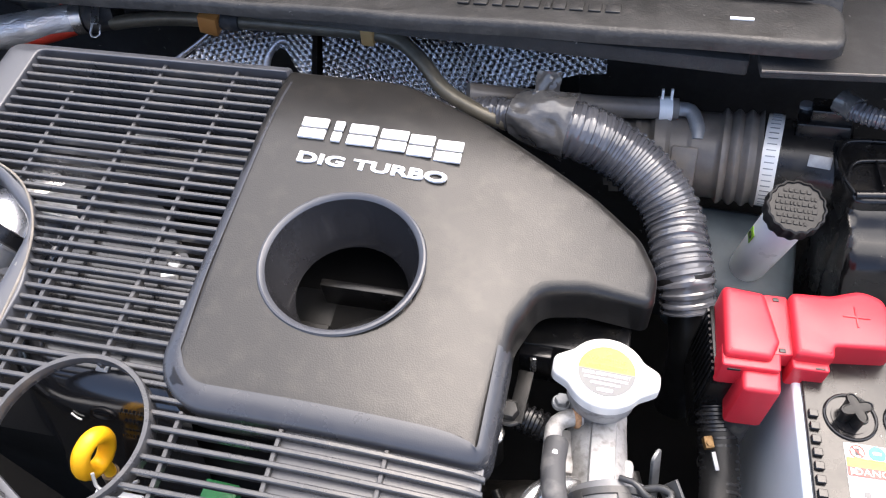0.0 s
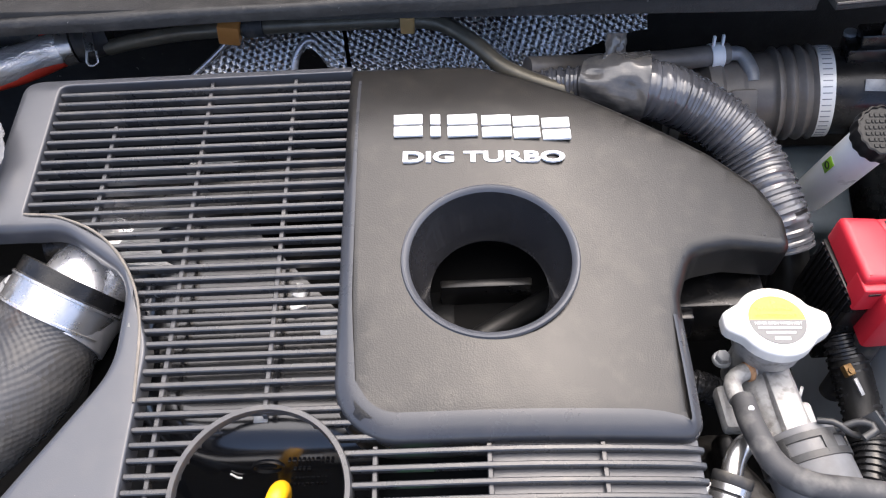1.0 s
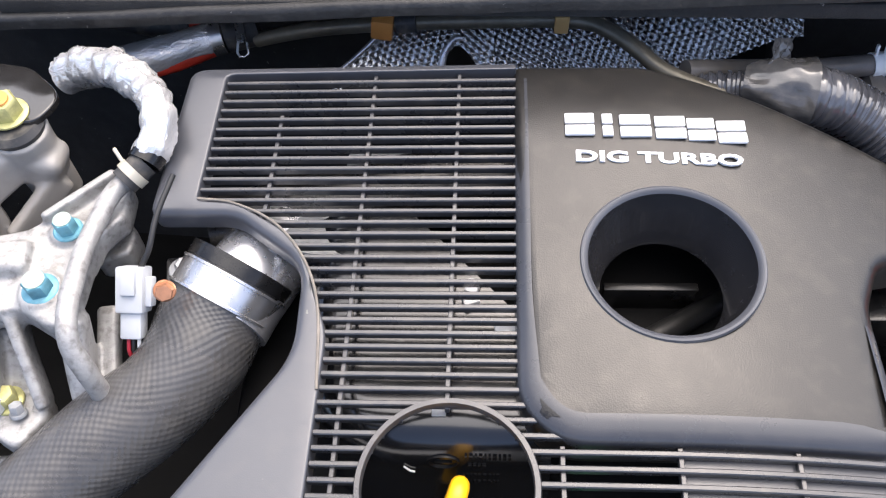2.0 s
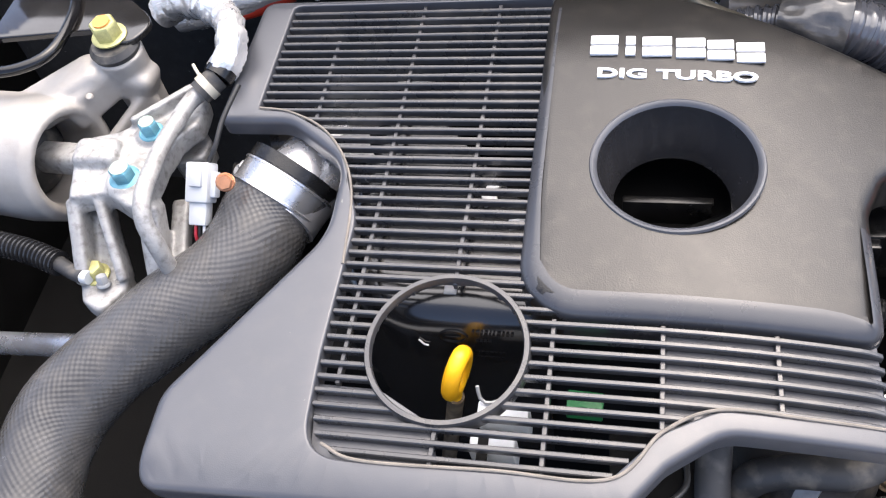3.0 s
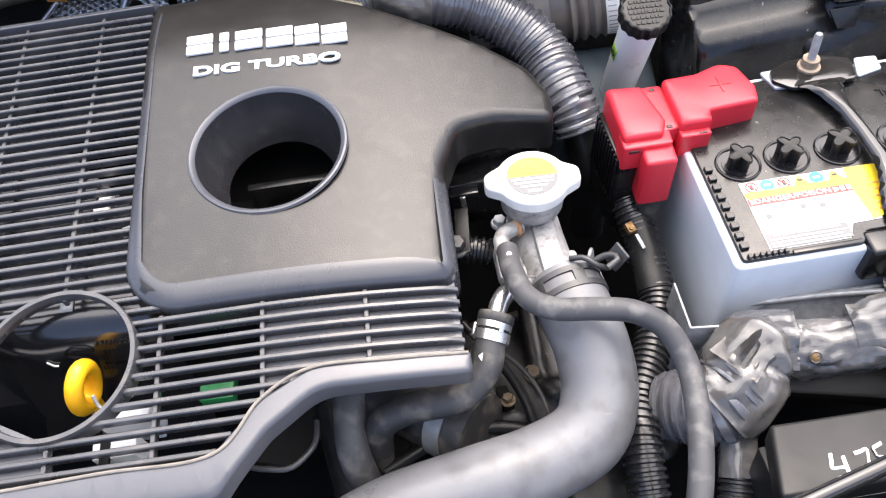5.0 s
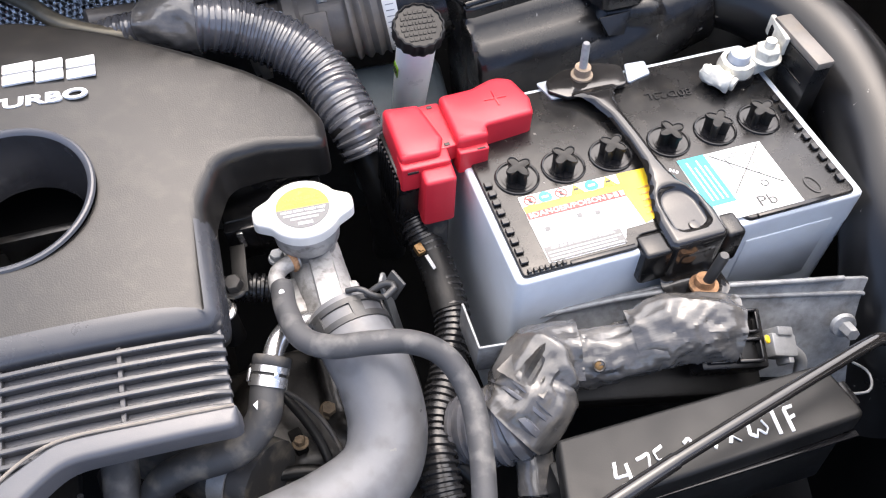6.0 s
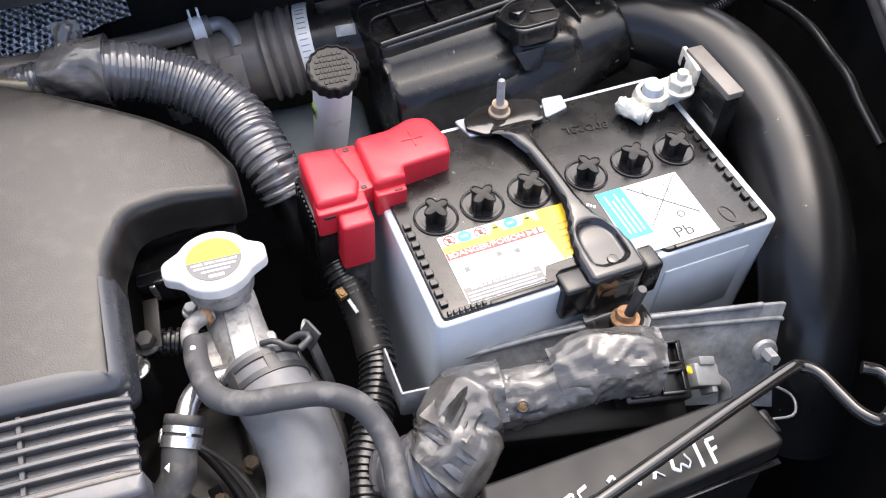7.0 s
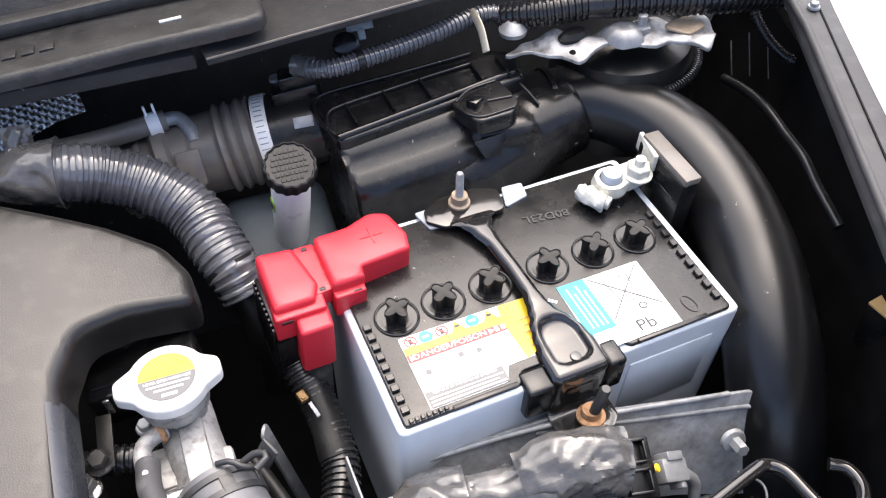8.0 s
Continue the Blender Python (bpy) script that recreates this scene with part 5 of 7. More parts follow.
cast("snorkel", moved(snorkel, BACK), BLACK, airbox, voxel=0.003, rounds=12)
part("latch", moved(plate([(0.303, 0.462, 0.008), (0.322, 0.474, 0.008), (0.352, 0.474, 0.008), (0.354, 0.440, 0.008), (0.342, 0.428, 0.008), (0.312, 0.430, 0.010)], 0.014, 0.0025, step=0.002), BACK @ at(0, 0, 0.953)), BLACK, airbox)
part("latch_rim", moved(tube([(0.307, 0.461, 0.9535), (0.323, 0.470, 0.9535), (0.348, 0.471, 0.9535)], 0.0012), BACK), GLOSS, airbox)
part("latch_rim", moved(tube([(0.309, 0.442, 0.9535), (0.318, 0.434, 0.9535), (0.345, 0.433, 0.9535)], 0.0012), BACK), GLOSS, airbox)
part("latch_rim", moved(tube([(0.330, 0.450, 0.9535), (0.350, 0.446, 0.9535)], 0.0012), BACK), GLOSS, airbox)
part("latch_hook", moved(box(-0.006, 0.006, -0.005, 0.005, -0.002, 0.006, 0.001), BACK @ at(0.320, 0.452, 0.953, 0, 0, 30)), GLOSS, airbox)
part("fin", moved(plate([(-0.014, 0.004, 0.001), (0.016, 0.0, 0.001), (0.004, -0.016, 0.002), (-0.010, -0.012, 0.001)], 0.002, 0.0006, step=0.002), BACK @ at(0.322, 0.430, 0.931, 55, 0, 10)), BLACK, airbox)
part("seam_strip", moved(tube([(0.368, 0.478, 0.946), (0.372, 0.460, 0.942), (0.376, 0.446, 0.935)], 0.0013, 0.004, 12), BACK), BLACK, airbox)

duct = thing("intake_duct", "large black moulded plastic air duct curving past the battery", "air duct", at(0.0214, -0.0645, 0.0598, -5.36, -2.64, -2.35))
DUCT = [(0.350, 0.475, 0.905), (0.405, 0.470, 0.908), (0.444, 0.448, 0.908), (0.474, 0.400, 0.903), (0.481, 0.335, 0.893), (0.470, 0.270, 0.878), (0.448, 0.210, 0.855), (0.435, 0.17, 0.81), (0.43, 0.14, 0.72)]
part("duct", tube(DUCT, lambda s: 0.031 + 0.004 * smooth((s - 0.1) / 0.1), 0.008, 40), DUCT_BLACK, duct)
part("joint", tube([(0.398, 0.4708, 0.9078), (0.402, 0.4704, 0.908)], 0.0338, 0.002, 40), BLACK, duct)
part("joint", tube([(0.408, 0.4690, 0.9080), (0.413, 0.4665, 0.908)], 0.0328, 0.002, 40), DUCT_BLACK, duct)
part("lip", tube([(0.408, 0.436, 0.900), (0.425, 0.427, 0.902), (0.440, 0.410, 0.900), (0.447, 0.392, 0.896)], 0.0016, 0.004, 10), EDGE_DUST, duct, "dusty moulded lip")


# ---- right wing ----
wing = thing("inner_wing", "black painted inner wing with a rolled edge", "body panel", at(0.0351, -0.0296, 0.0382, -3.32, -3.53, -2.68))
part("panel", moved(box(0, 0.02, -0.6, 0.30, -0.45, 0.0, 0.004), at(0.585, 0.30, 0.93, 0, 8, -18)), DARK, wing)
WING_BACK = wing.matrix_world.inverted()
SEAM = [(0.5565, 0.4279, 0.9544), (0.5551, 0.3994, 0.9618), (0.5515, 0.3684, 0.9659), (0.5441, 0.3367, 0.9664), (0.5358, 0.3060, 0.9682), (0.5301, 0.2822, 0.9625), (0.5220, 0.2450, 0.9560)]
part("seam", moved(tube(SEAM, 0.0042), WING_BACK), DUCT_BLACK, wing, "rounded sealer seam")
for a, b in (((0.5734, 0.4486, 0.9761), (0.5685, 0.4300, 0.9521)), ((0.5855, 0.4427, 0.9850), (0.5796, 0.4197, 0.9552)), ((0.5948, 0.4253, 0.9790), (0.5903, 0.4078, 0.9570))):
    part("stiffener", moved(tube([a, [(p + q) / 2 for p, q in zip(a, b)], b], 0.0007, 0.004, 8), WING_BACK), RUBBER, wing)
part("edge_rail", moved(box(0, 0.044, -0.40, 0.30, -0.014, 0.0, 0.005), at(0.5385, 0.324, 0.998, 0, 5, -26.5)), RAIL, wing, "dusty black rail under the wing edge")
part("edge_lip", moved(tube([(0.003, -0.35, 0.001), (0.003, 0.0, 0.001), (0.001, 0.06, 0.001), (-0.004, 0.12, 0.0)], 0.0030), at(0.5385, 0.324, 0.998, 0, 5, -26.5)), RAIL, wing)
part("groove", moved(box(0.019, 0.0205, -0.36, 0.16, 0.0, 0.0010, 0.0003), at(0.5385, 0.324, 0.998, 0, 5, -26.5)), DARK, wing)
fender = thing("front_wing", "white painted outer front wing of the car", "car body", at(0.0526, -0.0812, 0.0482, -5.87, -4.28, -1.63))
part("skin", moved(plate([(0, -0.6, 0.05), (0.5, -0.6, 0.05), (0.5, 0.5, 0.05), (0, 0.5, 0.03)], 0.05, 0.012, step=0.02), at(0.5790, 0.336, 1.002, 0, 4, -25.5)), WHITE_PAINT, fender)
part("fixing", moved(hex_bolt(0.0035, 0.003, 0.005), at(0.584, 0.383, 1.000)), DIRTY_GREY, wing)
stay = thing("strut_bracket", "bare galvanised strut tower bracket with rust spots", "bracket", at(0.0488, -0.0616, 0.0446, -4.47, -3.58, -1.04))
ST = [(0.357, 0.476, 0.003), (0.378, 0.484, 0.006), (0.398, 0.484, 0.008), (0.422, 0.480, 0.006), (0.435, 0.466, 0.008), (0.455, 0.466, 0.006), (0.495, 0.461, 0.006), (0.533, 0.442, 0.010), (0.523, 0.416, 0.006), (0.503, 0.397, 0.008), (0.496, 0.416, 0.006),
      (0.482, 0.427, 0.008), (0.462, 0.429, 0.006), (0.453, 0.443, 0.008), (0.438, 0.446, 0.008), (0.417, 0.441, 0.008), (0.403, 0.438, 0.008), (0.393, 0.455, 0.008), (0.370, 0.468, 0.004)]
part("bracket", moved(plate(ST, 0.003, 0.001, holes=[(0.409, 0.452, 0.0028)], step=0.003, grid=0.006, warp=lambda x, y: 0.010 * noise.noise(Vector((x * 45, y * 45, 9)))), at(0, 0, 0.975)), BRACKET, stay)
part("stud", moved(joined(hex_bolt(0.008, 0.007, 0.011), lathe([(0, 0), (0.004, 0), (0.004, 0.016), (0, 0.017)], 16)), at(0.470, 0.446, 0.976)), DIRTY_GREY, stay)
crust = lathe([(0.017, 0), (0.015, 0.006), (0.010, 0.010), (0.005, 0.011), (0, 0.009)], 32, lambda f: 1 + 0.22 * noise.noise(Vector((math.cos(f * 6.283) * 1.8, math.sin(f * 6.283) * 1.8, 3))))
part("crusty_boss", moved(crust, at(0.455, 0.449, 0.974)), DIRTY_GREY, stay, "crusted grey boss")
part("rubber_plug", moved(lathe([(0.011, 0), (0.012, 0.004), (0.008, 0.008), (0, 0.008)], 28), at(0.418, 0.466, 0.974) @ Matrix.Diagonal((1.2, 0.7, 1, 1))), SOOT, stay, "black rubber plug")
part("rust_patch", moved(plate([(0.492, 0.440, 0.006), (0.520, 0.444, 0.006), (0.527, 0.424, 0.006), (0.505, 0.418, 0.006)], 0.002, 0.0005), at(-0.006, 0.002, 0.9795)), TAN_RUST, stay)
part("fixing", moved(lathe([(0, 0), (0.011, 0), (0.012, 0.004), (0.006, 0.010), (0, 0.011)], 28), at(0.374, 0.490, 0.980)), DIRTY_GREY, stay)
tower = thing("strut_tower", "black rounded strut tower cap", "body panel", at(0.4846, 0.4854, 0.9597, -3.63, -4.08, -1.47))
part("dome", lathe([(0.070, -0.06), (0.064, 0.0), (0.058, 0.020), (0.04, 0.030), (0, 0.034)], 48), DUCT_BLACK, tower)
part("seal", moved(tube([(0.066 * math.cos(a), 0.066 * math.sin(a), 0) for a in [k * 0.4 for k in range(-8, 1)]], 0.004, ripple=0.0006, pitch=0.003, n=12), Matrix.Translation((0, 0, 0.004))), CONDUIT_BLACK, tower)


# ---- reservoir ----
res = thing("coolant_reservoir", "milky white reservoir neck with a ribbed black cap", "reservoir", aim((0.1630, 0.4780, 0.8780), (0.1600, 0.4410, 0.9860)))
part("neck", lathe([(0.0, -0.02), (0.0140, -0.02), (0.0146, 0.0), (0.0152, 0.04), (0.0154, 0.10), (0.0, 0.10)], 40), MILK, res)
part("cap", lathe([(0.0160, 0.0985), (0.0190, 0.0990), (0.0197, 0.102), (0.0197, 0.1095), (0.0190, 0.1120), (0.0178, 0.1125), (0.0172, 0.1112), (0, 0.1112)], 96, lambda f: 1 + 0.028 * math.cos(2 * math.pi * f * 16)), CAP_BLACK, res, "scalloped black plastic cap")
rng = random.Random(5)
for k in range(6):
    reach = 0.90 * math.sqrt(0.0155**2 - (0.0115 - k * 0.0046) ** 2)
    x = -reach
    while x < reach - 0.0015:
        wide = rng.uniform(0.0014, 0.0034)
        part("moulded_bar", box(x, min(reach, x + wide), 0.0102 - k * 0.0046, 0.0128 - k * 0.0046, 0.1110, 0.1119, 0.0002, 1), CAP_BLACK, res)
        x += wide + 0.0008
part("sticker", moved(box(-0.004, 0.004, -0.0003, 0.0004, -0.0075, 0.0075, 0.0002), at(-0.0153, -0.0020, 0.056, 0, 0, -82)), LIME, res, "small lime green sticker")
part("sticker_mark", moved(lathe([(0.0030, 0), (0.0030, 0.0006), (0.0022, 0.0006), (0.0022, 0)], 20), at(-0.0157, -0.0021, 0.056, 90, 0, -82)), INK, res)
part("tank", box(-0.050, 0.040, -0.030, 0.050, -0.14, -0.015, 0.012, 3), TANK, res, "bluish translucent tank")


# ---- radiator filler, cap and hoses ----
filler = thing("radiator_filler_neck", "cast aluminium radiator filler neck with a pressed metal cap", "radiator filler", at(0.0372, 0.2990, 0.9478, -4, 0, -2.5))
disc = [(0.0238 * math.cos(radians(a)), 0.0238 * math.sin(radians(a)), 0.008) for a in range(28, 153, 12)]
ears = [(-0.0312, 0.0058, 0.006), (-0.0312, -0.0058, 0.006)]
cap = part("cap", plate(disc + ears + [(-x, -y, r) for x, y, r in disc] + [(-x, -y, r) for x, y, r in ears], 0.0085, 0.0024, step=0.0015), CAP_METAL, filler, "pressed metal pressure cap with two ears")
cap.matrix_local = at(0, 0, 0.034, 2, 0, -2.5)


def half_disc(r, lo, hi, z, name, material, parent, label=""):
    bm = bmesh.new()
    a = [bm.verts.new((r * math.cos(t), r * math.sin(t), z)) for t in [lo + (hi - lo) * k / 32 for k in range(33)]]
    bm.faces.new(a)
    return part(name, joined(bm), material, parent, label)


half_disc(0.0166, 0, math.pi, 0.0004, "warning_label", LABEL_YELLOW, cap, "yellow half of the round warning label")
half_disc(0.0166, math.pi, 2 * math.pi, 0.0004, "warning_label", LABEL_GREY, cap, "dark half of the round warning label")
lettering("label_text", "WARNING", 0.0040, 0.00005, ORANGE, cap, at(0, 0.0072, 0.00055), 1.15)
lettering("label_text", "AVERTISSEMENT", 0.0034, 0.00005, ORANGE, cap, at(0, 0.0026, 0.00055), 1.02)
part("label_mark", lathe([(0, 0.0006), (0.0020, 0.0006), (0.0020, 0.0004)], 3), ORANGE, cap).location = (0, 0.0122, 0)
lettering("label_text", "NEVER OPEN WHEN HOT", 0.0028, 0.00005, WHITE, cap, at(0, -0.0026, 0.00055), 0.85)
for y, w in ((-0.0056, 0.0125), (-0.0088, 0.0085)):
    part("label_line", box(-w, w, y - 0.0006, y + 0.0006, 0.0004, 0.0006, 0), WHITE, cap)
part("label_line", box(-0.0045, 0.0045, -0.0138, -0.0118, 0.0004, 0.0006, 0), WHITE, cap)
part("throat", lathe([(0.0, -0.03), (0.0165, -0.03), (0.0165, 0.004), (0.0205, 0.010), (0.0218, 0.022), (0.0218, 0.027), (0, 0.027)], 40), ALU, filler)
part("outlet", tube([(0.001, 0.008, -0.014), (0.003, -0.025, -0.016), (0.007, -0.062, -0.020)], 0.0175, 0.004, 32, wobble=crumple(20, 60, 0.0006)), ALU, filler)
part("flat_web", moved(box(-0.0075, 0.0075, -0.058, -0.012, -0.004, 0.0035, 0.002), at(0.004, 0.0, 0.0, -3)), ALU, filler)
part("lug", box(-0.030, -0.008, -0.045, -0.015, -0.022, -0.010, 0.004), ALU, filler)
part("lug", box(0.012, 0.024, -0.050, -0.030, -0.020, -0.008, 0.003), ALU, filler)
part("nipple", tube([(-0.010, -0.014, 0.003), (-0.020, -0.018, 0.004), (-0.025, -0.024, 0.004), (-0.0255, -0.036, 0.006)], 0.0052), ALU, filler)
part("nipple_ring", moved(lathe([(0.0052, -0.002), (0.0062, -0.001), (0.0062, 0.001), (0.0052, 0.002)], 20), aim((-0.013, -0.0155, 0.0033), (-0.02, -0.018, 0.004))), RUST, filler)
part("bolt", moved(hex_bolt(0.0045, 0.004, 0.006), at(-0.022, 0.0, -0.006)), DIRTY_GREY, filler)

big = thing("radiator_hose", "thick dusty grey rubber radiator hose bending under the cover", "hose", at(0.044, -0.0951, 0.0581, -6.3, -3.12, -0.6))
part("hose", tube([(0.0445, 0.242, 0.911), (0.0475, 0.222, 0.908), (0.052, 0.198, 0.898), (0.050, 0.172, 0.884), (0.036, 0.151, 0.875), (0.004, 0.140, 0.872), (-0.040, 0.134, 0.872), (-0.095, 0.128, 0.866), (-0.150, 0.112, 0.850), (-0.19, 0.09, 0.82)], 0.0238, 0.004, 40), RAD_HOSE, big)
CL = aim((0.0462, 0.232, 0.9095), (0.0475, 0.222, 0.9075))
part("spring_clamp", moved(joined(*[lathe([(0.0238, a), (0.0252, a + 0.0004), (0.0252, b - 0.0004), (0.0238, b)], 48) for a, b in ((-0.0080, -0.0034), (0.0030, 0.0078))] + [moved(box(0.0236, 0.0250, -0.004, 0.004, -0.006, 0.006, 0.0004), at(0, 0, 0, 0, 0, t)) for t in (15, 75, 140, 215, 290)]), CL), DARK_BAND, big, "dark spring band clamp")
part("clamp_ear", tube([(0.060, 0.236, 0.930), (0.072, 0.236, 0.936), (0.078, 0.230, 0.938), (0.070, 0.226, 0.936)], 0.0022), DARK_BAND, big)
part("clamp_ear", moved(box(-0.001, 0.001, -0.006, 0.006, -0.007, 0.009, 0.0004), at(0.0775, 0.234, 0.934, 20, 20, 30)), DARK_BAND, big)
part("clamp_ear", tube([(0.050, 0.240, 0.935), (0.058, 0.236, 0.938), (0.064, 0.231, 0.935), (0.072, 0.232, 0.928)], 0.0018), DARK_BAND, big)

over = thing("overflow_hose", "thin grey rubber overflow hose curving over the radiator hose", "hose", at(0.068, -0.1194, 0.0668, -7.75, -5.22, -1.97))
part("hose", tube([(0.0128, 0.258, 0.9365), (0.0125, 0.238, 0.939), (0.0175, 0.214, 0.9395), (0.032, 0.201, 0.9395), (0.055, 0.195, 0.9395), (0.076, 0.190, 0.936), (0.092, 0.181, 0.926), (0.099, 0.163, 0.913), (0.0965, 0.138, 0.908), (0.088, 0.105, 0.900), (0.070, 0.060, 0.88), (0.05, 0.0, 0.85)], 0.0070, 0.003, 24), HOSE_GREY, over)
part("paint_dot", moved(lathe([(0, 0), (0.0016, 0), (0.0016, 0.0008), (0, 0.0010)], 12), aim((0.0128, 0.2465, 0.9448), (0.0128, 0.240, 0.96))), WHITE, over)

gearbox = thing("gearbox_housing", "black grimy gearbox housing with brackets low in the bay", "gearbox")
lumps = joined(moved(box(-0.11, 0.09, -0.09, 0.09, -0.10, 0.0, 0.02, 3), at(-0.02, 0.20, 0.845, 0, 4, 8)),
               moved(lathe([(0, -0.08), (0.060, -0.08), (0.056, 0.0), (0.045, 0.012), (0, 0.014)], 36), at(0.010, 0.235, 0.845, -8, 6, 0)),
               beam((-0.10, 0.16, 0.845), (0.06, 0.17, 0.855), 0.022, 0.020, 0.004), beam((0.02, 0.13, 0.84), (0.03, 0.28, 0.865), 0.012, 0.020, 0.003),
               beam((0.06, 0.24, 0.85), (0.11, 0.16, 0.82), 0.020, 0.016, 0.004), moved(lathe([(0, 0), (0.014, 0), (0.012, 0.016), (0, 0.018)], 24), at(-0.018, 0.185, 0.850, 10)),
               moved(lathe([(0, 0), (0.010, 0), (0.009, 0.020), (0, 0.022)], 24), at(0.035, 0.205, 0.848, -10)))
cast("housing", lumps, GREASE, gearbox, voxel=0.003, rounds=3)
for line, r in (([(-0.09, 0.17, 0.868), (-0.04, 0.185, 0.874), (0.01, 0.178, 0.870), (0.05, 0.15, 0.85)], 0.0045), ([(-0.02, 0.26, 0.885), (0.000, 0.225, 0.880), (0.012, 0.19, 0.872), (0.012, 0.15, 0.85)], 0.0032), ([(0.07, 0.29, 0.87), (0.082, 0.24, 0.865), (0.080, 0.19, 0.85)], 0.0050)):
    part("cable", tube(line, r, 0.004, 12), SOOT, gearbox)
for x, y, z in ((-0.035, 0.205, 0.862), (0.022, 0.222, 0.864), (-0.005, 0.165, 0.866)):
    part("bolt", moved(hex_bolt(0.0050, 0.006, 0.0070), at(x, y, z, 8, -5, 20)), DARK_RUST, gearbox, "dull rusty bolt head")

grime = thing("hex_bolt", "rusty bolt and bracket below the cover's edge", "bolt", at(-0.0014, 0.1976, 0.8778, -9.94, -1.14, 9.99) @ Matrix.Scale(0.6, 4))
part("bracket", box(-0.008, 0.006, -0.004, 0.020, -0.012, 0.006, 0.002), DARK, grime, "dark grimy bracket")
part("head", moved(hex_bolt(0.006, 0.006, 0.009), at(0, 0, 0.006)), DARK_RUST, grime, "dull rusty bolt head")
low_wire = thing("wiring_loom", "thin dark cable low beside the radiator hose", "cable", at(-0.0792, -0.1509, 0.0842, -10.33, 6.12, 0.62))
part("cable", tube([(-0.02, 0.245, 0.868), (0.004, 0.212, 0.870), (0.016, 0.186, 0.862), (0.02, 0.165, 0.84)], 0.0016), RUBBER, low_wire)
edge_piece = thing("plastic_flange", "clear-edged dark plastic flange under the cover", "bracket", at(0.0498, -0.1247, 0.0699, -8.37, -2.93, 0.05))
part("flange", tube([(-0.172, 0.166, 0.892), (-0.160, 0.158, 0.899), (-0.145, 0.155, 0.900), (-0.131, 0.167, 0.900), (-0.129, 0.185, 0.898)], 0.0018), DARK_BAND, edge_piece)
part("plate", plate([(-0.172, 0.168, 0.004), (-0.145, 0.157, 0.008), (-0.131, 0.170, 0.008), (-0.130, 0.205, 0.004), (-0.172, 0.205, 0.004)], 0.006, 0.001), DARK, edge_piece).location = (0, 0, 0.897)
heater = thing("heater_hose", "black rubber hose on a bright steel tube with a pinch clip", "hose", at(0.0388, -0.0828, 0.0523, -5.58, -2.46, -0.08))
part("steel_tube", tube([(0.026, 0.242, 0.915), (0.010, 0.236, 0.922), (0.000, 0.226, 0.924), (-0.007, 0.212, 0.922)], 0.0062), STEEL, heater, "bright bent steel tube")
part("hose", tube([(-0.0055, 0.2145, 0.9225), (-0.012, 0.202, 0.918), (-0.019, 0.188, 0.910), (-0.038, 0.180, 0.900), (-0.068, 0.184, 0.892), (-0.088, 0.184, 0.880), (-0.095, 0.182, 0.85), (-0.10, 0.18, 0.80)], 0.0098, 0.003, 24), RUBBER, heater)
CLIP = aim((-0.0095, 0.2065, 0.920), (-0.013, 0.200, 0.9165))
part("collar", moved(lathe([(0.0062, -0.0130), (0.0108, -0.0130), (0.0114, -0.0120), (0.0114, -0.0080), (0.0106, -0.0070), (0.0098, -0.0070)], 32), CLIP), RUBBER, heater, "black rubber collar")
for z0, z1 in ((-0.0068, -0.0030), (-0.0012, 0.0050)):
    part("clip", moved(lathe([(0.0098, z0), (0.0112, z0), (0.0112, z1), (0.0098, z1)], 32), CLIP), STEEL, heater, "bright pinch clip")
part("clip_bridge", moved(box(-0.0125, -0.0105, -0.003, 0.003, -0.0050, 0.0030, 0.0006), CLIP), STEEL, heater)
for a in (50, 200, 290):
    part("clip_bridge", moved(box(0.0098, 0.0112, -0.0016, 0.0016, -0.0035, 0.0, 0.0003), CLIP @ at(0, 0, 0, 0, 0, a)), STEEL, heater)
part("clip_tab", moved(box(-0.002, 0.002, -0.006, 0.006, 0.0100, 0.0140, 0.0005), CLIP), STEEL, heater)
part("paint_mark", moved(box(-0.0025, 0.0025, -0.004, 0.004, 0, 0.0005, 0.0002), at(-0.0175, 0.1895, 0.9205, 40, 0, 30)), WHITE, heater, "pale paint mark")

low_hose = thing("lower_hose", "dusty black rubber hose low under the cover", "hose", at(0.0328, -0.16, 0.0811, -11.07, -1.63, 0.59))
part("hose", tube([(-0.105, 0.225, 0.90), (-0.110, 0.196, 0.885), (-0.112, 0.172, 0.865), (-0.105, 0.16, 0.82)], 0.0105), HOSE_GREY, low_hose)
low_band = thing("hose_clamp", "steel worm-drive hose clamp low in the engine bay", "hose clamp", at(0.046, -0.108, 0.0625, -7.35, -3.2, -1.03))
part("band", moved(lathe([(0.026, -0.006), (0.0275, -0.006), (0.0275, 0.006), (0.026, 0.006)], 48), aim((-0.045, 0.19, 0.855), (-0.10, 0.24, 0.85))), DIRTY_GREY, low_band)
part("hose", tube([(-0.03, 0.176, 0.855), (-0.06, 0.204, 0.852), (-0.12, 0.26, 0.84)], 0.0262), RUBBER, low_band)
front_pipe = thing("charge_pipe", "dusty grey moulded pipe below the cover's front edge", "pipe", at(0.0684, -0.086, 0.062, -5.67, -3.96, -0.56))
part("pipe", tube([(-0.372, 0.190, 0.880), (-0.376, 0.162, 0.884), (-0.379, 0.132, 0.876), (-0.384, 0.100, 0.850), (-0.39, 0.06, 0.80), (-0.39, 0.03, 0.74)], 0.0335, 0.005, 36), HOSE_GREY, front_pipe)
lip_bar = thing("support_bar", "black painted support bar below the cover", "bracket", at(0.0752, -0.1288, 0.077, -8.02, -4.74, -1.49))
